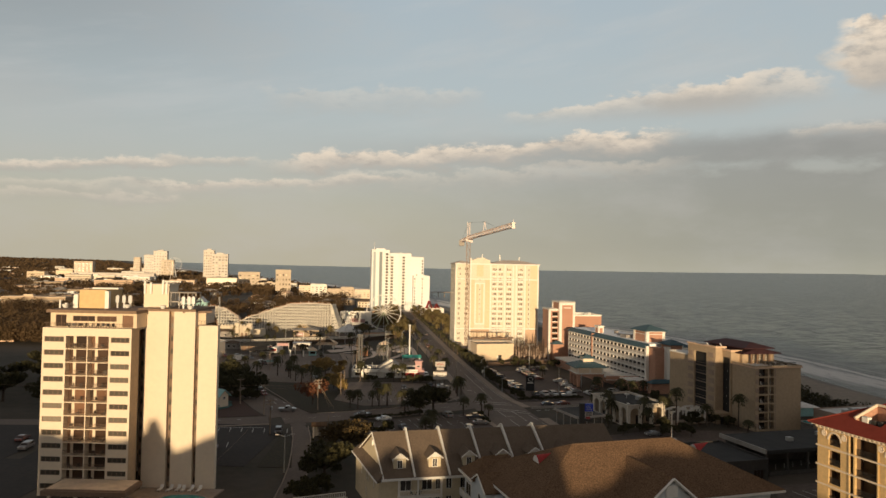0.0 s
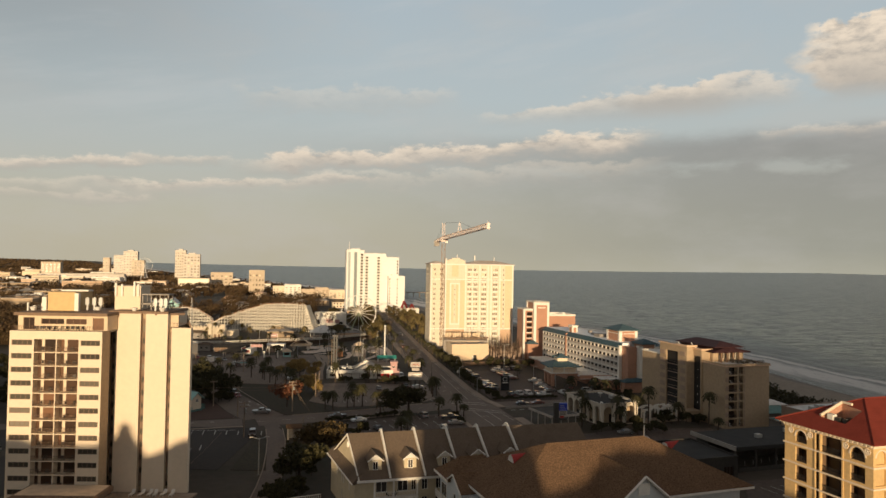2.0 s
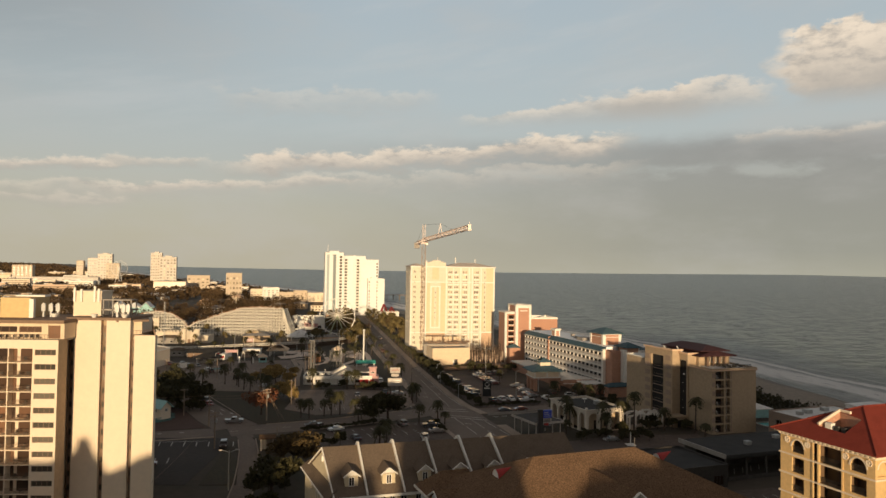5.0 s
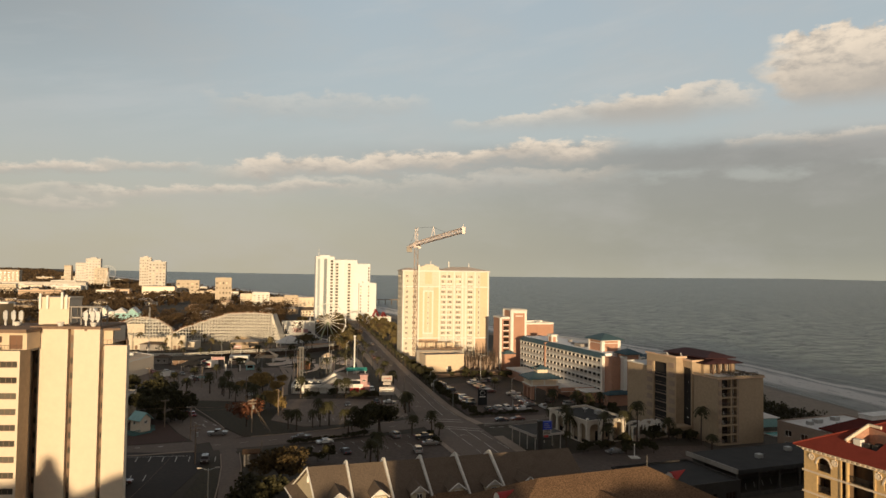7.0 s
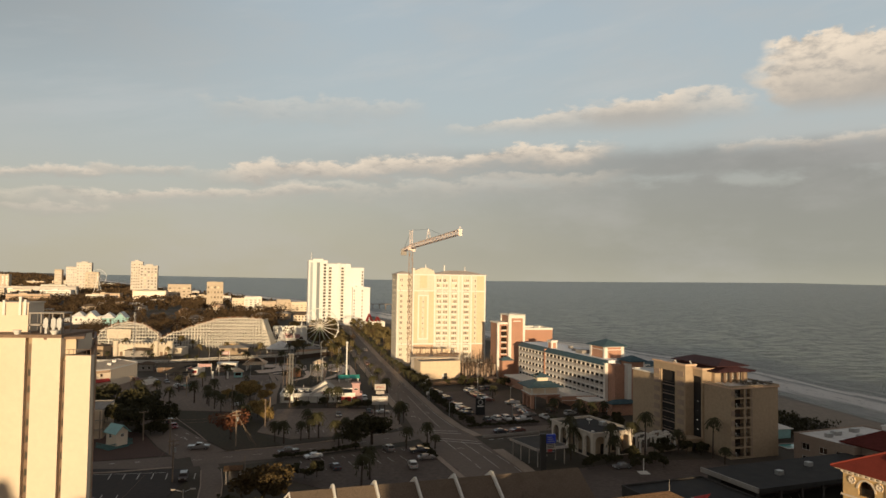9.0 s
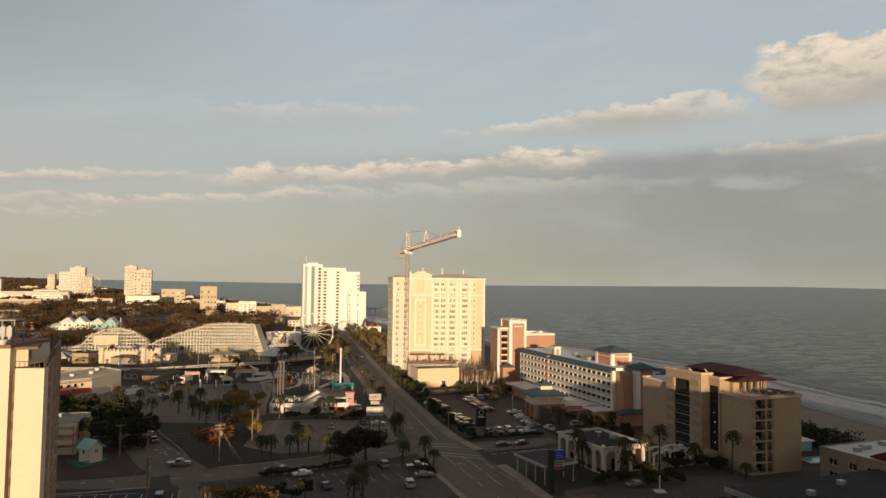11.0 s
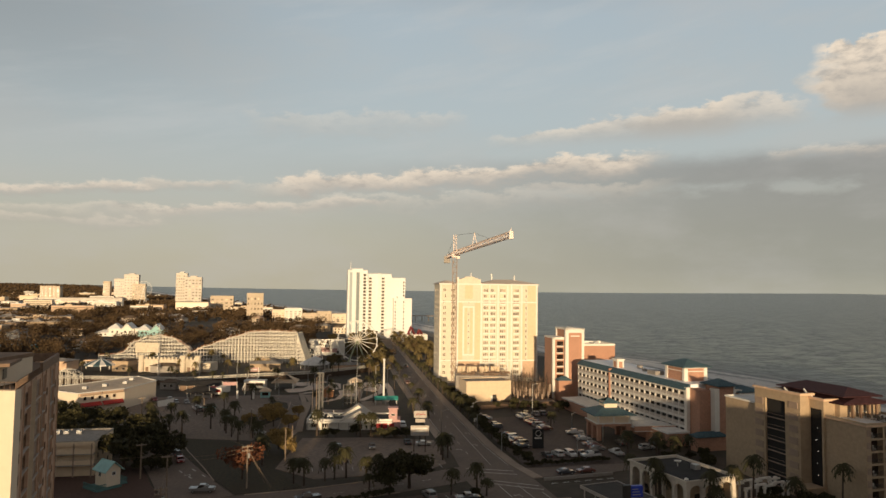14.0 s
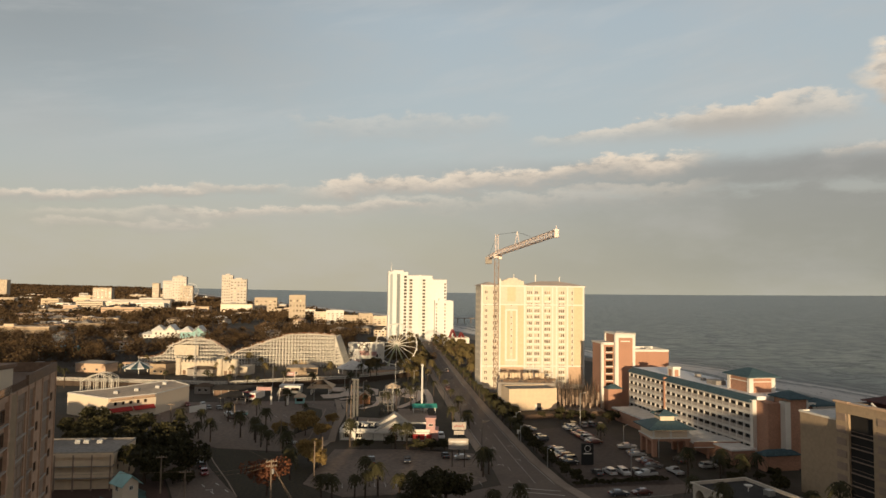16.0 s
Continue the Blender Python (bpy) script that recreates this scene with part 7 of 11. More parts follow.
# ---- low buildings round the boulevard ----
def arcade():
    t = thing("arcade_building", 53.2, 215.4, 0, 20.9, "one-storey cream arcade with arches round a dark flat roof", "building")
    W, L, H = 13.4, 19.0, 6.4
    fr = [(0.9 + i * 4.1, 0, 4.2 + i * 4.1, 5.5) for i in range(3)]
    lf = [(0.8 + i * 3.62, 0, 3.6 + i * 3.62, 5.5) for i in range(5)]
    part("wall", rect_walls(Geo(), W, L, H, front=fr, left=lf, depth=0.8), M_ARCADE, t)
    for holes, m in ((fr, pose(0, 0, 0)), (lf, pose(0, L, 0, 0, 0, -90))):
        for a, b, c, d in holes:
            g = Geo()
            g.m = m
            mid, r = (a + c) / 2, (c - a) / 2
            for k in range(8):
                a0, a1 = math.pi * k / 8, math.pi * (k + 1) / 8
                p0, p1 = (mid - r * math.cos(a0), d - 1.3 + 1.3 * math.sin(a0)), (mid - r * math.cos(a1), d - 1.3 + 1.3 * math.sin(a1))
                g.add([(p0[0], 0.02, p0[1]), (p1[0], 0.02, p1[1]), (p1[0], 0.02, d), (p0[0], 0.02, d), (p0[0], 0.5, p0[1]), (p1[0], 0.5, p1[1])], [(0, 1, 2, 3), (0, 4, 5, 1)])
            part("arch", g, M_ARCADE, t)
    part("inner_wall", Geo().box(3.0, 3.4, 0, W - 0.4, L - 0.4, 5.85), M_TAN, t)
    part("inner_door", Geo().box(5.2, 3.3, 0, 7.0, 3.38, 2.6).box(9.0, 3.3, 0.6, 11.2, 3.38, 2.6), M_GLASSB, t)
    part("roof", Geo().box(0.1, 0.1, 5.9, W - 0.1, L - 0.1, 6.1), M_DARKROOF, t)
    part("parapet", parapet(Geo(), -0.4, -0.4, W + 0.4, L + 0.4, 6.4, 0.3, 0.45), M_ARCADE, t)
    part("dish", Geo().cyl(8, 12, 6.1, 7.0, 0.08).cyl(8, 12, 7.0, 7.4, 0.3, 0.9, 12), M_TRIM, t)
    part("roof_unit", Geo().box(9.5, 8, 6.1, 11.0, 9.6, 7.2), M_METAL, t)
    part("corner_ball", Geo().cyl(0, 0, 6.95, 7.3, 0.5, 0.35, 10), M_TRIM, t)
    s = thing("pergola", 67.5, 219.5, 0, 22, "white open pergola frames beside the arcade", "pergola")
    post = Geo().box(-0.2, -0.2, 0, 0.2, 0.2, 3.9).box(-0.32, -0.32, 3.5, 0.32, 0.32, 3.9).mesh("post", M_TRIM)
    for i in range(6):
        for j in range(2):
            piece("post", post, s, i * 2.7, j * 3.5 + 0.9 * (i % 2), 0.45 * (i % 2) - 0.02)
    for i in range(5):
        z = 3.9 + 0.45 * (i % 2)
        part("beam", Geo().box(i * 2.7 - 0.4, -0.3, z, i * 2.7 + 3.0, 0.2, z + 0.4), M_TRIM, s)
        part("rear_beam", Geo().box(i * 2.7 - 0.4, 3.3, z, i * 2.7 + 3.0, 3.8, z + 0.4), M_TRIM, s)
    part("plinth", Geo().box(-0.6, -0.6, -0.1, 14.2, 5.0, 0.12), M_WALK, s)


def canopy_and_sign():
    t = thing("forecourt_canopy", 36.6, 207.0, 0, 22.6, "flat dark canopy with a pale edge on slim posts", "canopy")
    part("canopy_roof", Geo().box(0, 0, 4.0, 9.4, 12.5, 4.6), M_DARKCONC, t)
    part("canopy_edge", parapet(Geo(), -0.15, -0.15, 9.55, 12.65, 4.1, 0.65, 0.15), M_DULLTRIM, t)
    post = Geo().cyl(0, 0, 0, 4.0, 0.14, 0.14, 8).mesh("post", M_DULLTRIM)
    for x in (0.6, 8.8):
        for y in (0.6, 4.4, 8.2, 12.0):
            piece("post", post, t, x, y, 0)
    s = thing("roadside_sign", 38.2, 202.2, 0, 12, "tall dark roadside sign with a lit blue panel", "sign")
    part("pylon", Geo().box(-2.0, -0.4, 0, -0.6, 0.4, 9.6).box(-0.6, -0.2, 4.6, 1.9, 0.2, 5.2), M_DARKMETAL, s)
    part("sign_panel", Geo().box(-0.6, -0.35, 7.3, 1.9, 0.35, 9.4), M_BLUESIGN, s, "blue sign panel")
    part("white_panel", Geo().box(-0.5, -0.3, 5.9, 1.8, 0.3, 7.2), M_DULLTRIM, s)
    bars = Geo()
    for k in range(3):
        bars.box(-0.3, -0.37, 7.7 + 0.5 * k, 1.5 - 0.3 * k, -0.352, 7.86 + 0.5 * k)
    part("writing", bars, M_METAL, s)
    bars = Geo()
    for k in range(3):
        bars.box(-0.3, -0.33, 6.15 + 0.38 * k, 1.5, -0.302, 6.35 + 0.38 * k)
    part("small_writing", bars, M_DARKMETAL, s)
    part("red_plate", Geo().box(-0.1, -0.3, 5.3, 1.0, 0.3, 5.8), M_RED, s)


def flat_blocks():
    t = thing("parking_deck", 73.0, 169.5, 0, 17, "low dark parking deck with a stained flat roof", "building")
    part("roof", Geo().box(0, 0, 5.4, 48, 15.5, 6.0), M_DARKROOF, t)
    part("pale_fascia", Geo().box(-0.4, -0.2, 5.3, 0.0, 15.7, 6.3), M_CONC, t)
    part("front_fascia", Geo().box(0, -0.2, 5.2, 48, 0.0, 6.1), M_DARKROOF, t)
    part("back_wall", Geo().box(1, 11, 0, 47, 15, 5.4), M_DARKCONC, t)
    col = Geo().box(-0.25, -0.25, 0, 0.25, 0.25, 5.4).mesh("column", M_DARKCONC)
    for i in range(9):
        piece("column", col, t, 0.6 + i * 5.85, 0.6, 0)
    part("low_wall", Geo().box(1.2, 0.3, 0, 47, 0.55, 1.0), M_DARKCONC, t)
    for x, y in ((12, 6), (24, 9), (36, 5)):
        part("roof_vent", Geo().box(x, y, 6.0, x + 1.4, y + 1.2, 6.9), M_METAL, t)
    b = thing("flat_shop", 52.5, 160.5, 0, 17, "low dark shop with a weathered flat roof", "building")
    block(b, 0, 0, 0, 20.5, 16.5, 4.7, M_DARKCONC, {"front": ([3, 8, 13, 18], 2.6, 2.2, [0.5], 2), "left": ([4, 10], 2.4, 2.2, [0.5], 1)}, M_DARKROOF, 0.35, M_GLASSB, M_DARKMETAL)
    part("white_frame", Geo().box(-0.6, -1.6, 0, -0.45, -1.45, 3.2).box(4.2, -1.6, 0, 4.35, -1.45, 3.2).box(-0.6, -1.6, 3.2, 4.35, -1.45, 3.4), M_TRIM, b)
    w = thing("beach_house", 110.8, 194.5, 0, 18, "low tan building with a white flat roof and roof units", "building")
    block(w, 0, 0, 0, 26, 17, 7.6, M_UMBER, {"left": ([3.5, 8.5, 13], 2.2, 1.6, [1, 4.2], 1), "front": ([4, 9, 14, 19], 2.2, 1.6, [1, 4.2], 1)}, M_WHITEROOF, 0.3, M_GLASSB, M_TRIM)
    for x, y, s in ((4, 10, 1.6), (8, 11, 2.2), (10.5, 6, 1.8), (16, 12, 2.0), (20, 7, 1.5)):
        part("roof_unit", Geo().box(x, y, 7.6, x + s, y + s * 0.8, 8.6), M_METAL, w)
    k = thing("seaside_house", 116, 186, 0, 18, "tan house with a maroon hipped roof and a pale flat top", "house")
    block(k, 0, 0, 0, 22, 14, 8.2, M_UMBER, {"front": ([3, 8, 13, 18], 1.8, 1.5, [1, 4.6], 1), "left": ([3.5, 9], 1.8, 1.5, [1, 4.6], 1)}, M_GREYROOF, 0, M_GLASSB, M_TRIM)
    part("hipped_roof", Geo().hip(-0.9, -0.9, 22.9, 14.9, 8.2, 12.4, 0.3, 8.5), M_MAROONTILE, k)
    part("flat_top", Geo().box(6.0, 5.2, 11.6, 16.6, 8.8, 12.5).box(5.8, 5.0, 12.5, 16.8, 9.0, 12.75), M_WHITEROOF, k)
    p = thing("pool_pavilion", 113, 236, 0, 10, "small pale aqua pool house", "pavilion")
    part("wall", Geo().box(0, 0, 0, 8, 6, 3.0), M_TEALROOF, p)
    part("roof", Geo().hip(-0.6, -0.6, 8.6, 6.6, 3.0, 4.2, 0.2), M_WHITEROOF, p)
    pool = thing("swimming_pool", 112, 224, 0, 10, "rectangular teal pool beside the beach hotel", "pool")
    part("pool_edge", parapet(Geo(), -0.5, -0.5, 8.5, 5.5, 0.0, 0.25, 0.5), M_CONC, pool)
    part("pool_water", Geo().box(0, 0, 0.02, 8, 5, 0.12), M_POOL, pool)
    lamp = thing("pylon_lamp", 61.9, 201.9, 0, 0, "white post on a square plinth in the forecourt", "lamp")
    part("plinth", Geo().box(-1.2, -1.2, 0, 1.2, 1.2, 0.25), M_TRIM, lamp)
    part("post", Geo().cyl(0, 0, 0.25, 3.6, 0.14, 0.1, 8), M_TRIM, lamp)


def hut():
    t = thing("garden_hut", -74.2, 230.2, 0, 55, "little yellow hut with a pale aqua roof", "hut")
    part("wall", Geo().box(-1.7, -2.2, 0.6, 1.7, 2.2, 4.3), M_CREAM, t)
    for s in (-1, 1):
        v = [(-1.7, s * 2.2, 4.3), (1.7, s * 2.2, 4.3), (0, s * 2.2, 5.7)]
        part("gable", Geo().add(v + [(x, y - s * 0.2, z) for x, y, z in v], [(0, 1, 2), (3, 5, 4), (0, 3, 4, 1), (1, 4, 5, 2), (2, 5, 3, 0)]), M_CREAM, t)
    part("roof", Geo().gable(-2.3, -2.9, 2.3, 2.7, 4.0, 6.1, 0.15, "y"), M_TEALROOF, t, "pale aqua metal roof")
    window(t, 0.1, -2.22, 2.9, 0.9, 0.9, bars=1)
    window(t, -1.72, 0.3, 2.6, 1.1, 1.1, -90, bars=1)
    part("deck", Geo().box(-4.0, -2.6, 0, 1.9, 3.2, 0.5).box(1.9, -1.0, 0, 4.2, 2.4, 0.4), M_DARKTEAL, t)
    g = Geo()
    for a, b in (((-3.9, -2.5), (-3.9, 3.1)), ((-3.9, -2.5), (-1.8, -2.5)), ((1.9, -0.9), (4.1, -0.9)), ((4.1, -0.9), (4.1, 2.3))):
        rail(g, *a, *b, 0.5, 0.9, 0.4, 0.05)
    part("deck_rail", g, M_DARKTEAL, t)


def low_town():
    t = thing("motel", -102.0, 235.4, 0, 10, "three-storey pale tan motel with a grey flat roof", "building")
    block(t, 0, 0, 0, 20.5, 15.0, 8.0, M_SANDWALL, {"right": ([3, 7, 11], 1.4, 1.3, [1, 3.6, 6.0], 1)}, M_GREYROOF, 0.4, M_GLASSB, M_BROWNTRIM, M_CONC)
    part("floor_band", Geo().box(-0.2, -1.3, 2.7, 20.7, 0, 2.95).box(-0.2, -1.3, 5.3, 20.7, 0, 5.55), M_CONC, t)
    part("gallery_front", Geo().box(-0.2, -1.3, 2.95, 20.7, -1.2, 4.1).box(-0.2, -1.3, 5.55, 20.7, -1.2, 6.7).box(-0.2, -1.3, 7.5, 20.7, -1.2, 8.4), M_SANDWALL, t)
    post = Geo().box(-0.15, -0.15, 0, 0.15, 0.15, 8.0).mesh("gallery_post", M_UMBER)
    for i in range(6):
        piece("gallery_post", post, t, 0.2 + 4.0 * i, -1.25, 0)
    for x in (8, 10, 13):
        part("roof_unit", Geo().box(x, 10, 8.0, x + 1.2, 11.4, 8.9), M_METAL, t)
    s = thing("market_store", 0, 0, 0, 0, "large cream store with red awnings and a roof coloured tan for sunlight", "building")
    poly = [(-147, 325), (-126, 314.6), (-115.4, 327.6), (-113.0, 350), (-126, 362), (-137, 338)]
    part("wall", Geo().prism(poly, 0, 7.4), M_CREAM, s)
    part("roof", Geo().prism([(-146.3, 325.3), (-126.1, 315.4), (-116, 327.9), (-113.7, 349.8), (-126, 361), (-136.4, 337.6)], 7.4, 7.5), M_TANROOF, s)
    cop = Geo()
    for a, b in zip(poly, poly[1:] + poly[:1]):
        cop.tube((*a, 7.5), (*b, 7.5), 0.25, n=4)
    part("coping", cop, M_TRIM, s)
    d = Vector((10.6, 13.0, 0)).normalized()
    nrm = Vector((d.y, -d.x, 0))
    a = Vector((-126, 314.6, 0))
    for s0, s1 in ((0.6, 8.0), (8.6, 16.0)):
        p, q = a + d * s0, a + d * s1
        o = nrm * 1.6
        part("awning", Geo().add([(p.x, p.y, 4.0), (q.x, q.y, 4.0), (q.x + o.x, q.y + o.y, 2.9), (p.x + o.x, p.y + o.y, 2.9), (p.x, p.y, 3.8), (q.x, q.y, 3.8), (q.x + o.x, q.y + o.y, 2.7), (p.x + o.x, p.y + o.y, 2.7)],
                                 [(0, 1, 2, 3), (7, 6, 5, 4), (3, 2, 6, 7), (0, 3, 7, 4), (1, 5, 6, 2)]), M_RED, s, "red canvas awning")
        p2, q2 = a + d * s0, a + d * s1
        part("eyebrow", Geo().tube((p2.x + nrm.x * 0.4, p2.y + nrm.y * 0.4, 6.9), (q2.x + nrm.x * 0.4, q2.y + nrm.y * 0.4, 6.9), 0.5, n=4), M_PEACH, s)
    win = Geo()
    for k in range(5):
        p = a + d * (2 + k * 2.6) + nrm * 0.05
        win.add([(p.x, p.y, 4.9), (p.x + d.x * 0.9, p.y + d.y * 0.9, 4.9), (p.x + d.x * 0.9, p.y + d.y * 0.9, 6.0), (p.x, p.y, 6.0), (p.x + nrm.x * 0.1, p.y + nrm.y * 0.1, 4.9), (p.x + d.x * 0.9 + nrm.x * 0.1, p.y + d.y * 0.9 + nrm.y * 0.1, 4.9), (p.x + d.x * 0.9 + nrm.x * 0.1, p.y + d.y * 0.9 + nrm.y * 0.1, 6.0), (p.x + nrm.x * 0.1, p.y + nrm.y * 0.1, 6.0)],
                [(4, 5, 6, 7), (0, 1, 5, 4), (3, 7, 6, 2), (0, 4, 7, 3), (1, 2, 6, 5)])
    part("shop_window", win, M_GLASSB, s)
    for x, y in ((-130, 325), (-126, 332), (-122, 340), (-124, 350)):
        part("roof_unit", Geo().box(x, y, 7.5, x + 1.6, y + 1.6, 8.5), M_METAL, s)


def restaurant():
    t = thing("diner", -41.0, 293.0, 0, 3, "white diner with a pale gabled front and red trim", "building")
    block(t, 0, 1.2, 0, 27.5, 11.5, 3.0, M_WHITE, {"front": ([2.5, 6, 22, 25], 2.2, 1.4, [0.7], 2)}, M_DARKROOF, 0.5, M_GLASSB, M_TRIM, M_TRIM)
    v = [(10.0, 0.8, 2.2), (24.0, 0.8, 2.2), (17, 0.8, 5.9)]
    part("gable", Geo().add(v + [(x, y + 0.4, z) for x, y, z in v], [(0, 1, 2), (5, 4, 3), (0, 3, 4, 1), (1, 4, 5, 2), (2, 5, 3, 0)]), M_TRIM, t)
    part("gable_roof", Geo().gable(9.4, 0.5, 24.6, 6, 2.2, 6.3, 0.2, "y"), M_HOTELROOF, t)
    v = [(10.6, 8.6, 3.0), (21, 8.6, 3.0), (16, 8.6, 6.6)]
    part("rear_gable", Geo().add(v + [(x, y + 0.4, z) for x, y, z in v], [(0, 1, 2), (5, 4, 3), (0, 3, 4, 1), (1, 4, 5, 2), (2, 5, 3, 0)]), M_TRIM, t)
    part("rear_roof", Geo().gable(10.2, 8.3, 21.6, 12.6, 3.0, 6.9, 0.2, "y"), M_HOTELROOF, t)
    g = Geo()
    for i in range(9):
        a = Vector((15.0 + 0.45 * i, 0.72, 3.5 + 0.12 * (i % 3)))
        g.tube(a, a + Vector((0.3, 0, 0.55 if i % 2 else 0.3)), 0.1, n=4)
    part("lettering", g, M_RED, t, "short red script sign", split=False)
    part("porch_band", Geo().box(0, 0.2, 2.3, 27.5, 1.2, 2.8), M_TRIM, t)
    post = Geo().box(-0.12, -0.12, 0, 0.12, 0.12, 2.3).mesh("post", M_DULLTRIM)
    for i in range(9):
        piece("post", post, t, 0.4 + i * 3.3, 0.4, 0)
    part("pink_tower", Geo().box(26.4, 1.8, 3.0, 29.2, 5.0, 6.6).box(26.1, 1.5, 6.6, 29.5, 5.3, 7.0), M_MAGENTA, t)
    window(t, 27.8, 1.77, 4.4, 1.4, 0.7, bars=0)
    part("red_panel", Geo().box(22.4, 0.1, 0.6, 24.0, 0.2, 2.2).box(24.5, 0.1, 0.6, 26.0, 0.2, 2.2).box(26.6, 0.1, 0.6, 28.2, 0.2, 2.2), M_RED, t)
    part("pink_wing", Geo().box(27.6, 2.5, 0, 30.2, 9, 3.0), M_MAGENTA, t)
    random.seed(8)
    for i in range(16):
        x, y, k = random.uniform(1, 10), random.uniform(3, 11), random.uniform(0.5, 1.3)
        part("roof_unit", Geo().box(x, y, 3.0, x + k, y + k * 0.8, 3.0 + random.uniform(0.5, 1.2)), M_METAL, t)
    part("flue", Geo().cyl(4.8, 2.2, 3.0, 6.6, 0.12, 0.1, 6).cyl(8.4, 3.0, 3.0, 6.0, 0.1, 0.1, 6).cyl(2.2, 6, 3.0, 5.2, 0.15, 0.15, 6), M_METAL, t)
    b = thing("billboard", -3.8, 266.2, 0, 4, "white roadside billboard on posts, greyed for shade", "sign")
    part("panel", Geo().box(-2.6, -0.2, 4.6, 2.6, 0.2, 7.4), M_DULLTRIM, b)
    bars = Geo()
    for k, (x0, x1) in enumerate(((-1.9, 1.9), (-1.2, 1.6), (-2.1, 2.1))):
        bars.box(x0, -0.23, 5.0 + 0.7 * k, x1, -0.205, 5.35 + 0.7 * k)
    part("writing", bars, M_METAL, b)
    part("post", Geo().cyl(-1.6, 0, 0, 4.6, 0.14, 0.14, 8).cyl(1.6, 0, 0, 4.6, 0.14, 0.14, 8), M_TRUNK, b)
    c = thing("shop_sign", -3.9, 273.6, 0, 4, "two white sign boxes on a pole, greyed for shade", "sign")
    part("pole", Geo().cyl(0, 0, 0, 7.6, 0.2, 0.2, 8), M_DARKMETAL, c)
    part("sign_box", Geo().box(-1.9, -0.3, 8.2, 1.9, 0.3, 10.2).box(-1.4, -0.25, 6.8, 1.4, 0.25, 7.9), M_DULLTRIM, c)
    g = Geo()
    for i in range(7):
        a = Vector((-1.3 + 0.4 * i, -0.34, 8.9 + 0.1 * (i % 3)))
        g.tube(a, a + Vector((0.25, 0, 0.6 if i % 2 else 0.35)), 0.08, n=4)
    part("script", g, M_RED, c, split=False)
    part("pole_top", Geo().cyl(0, 0, 7.9, 8.2, 0.12, 0.12, 6), M_DARKMETAL, c)


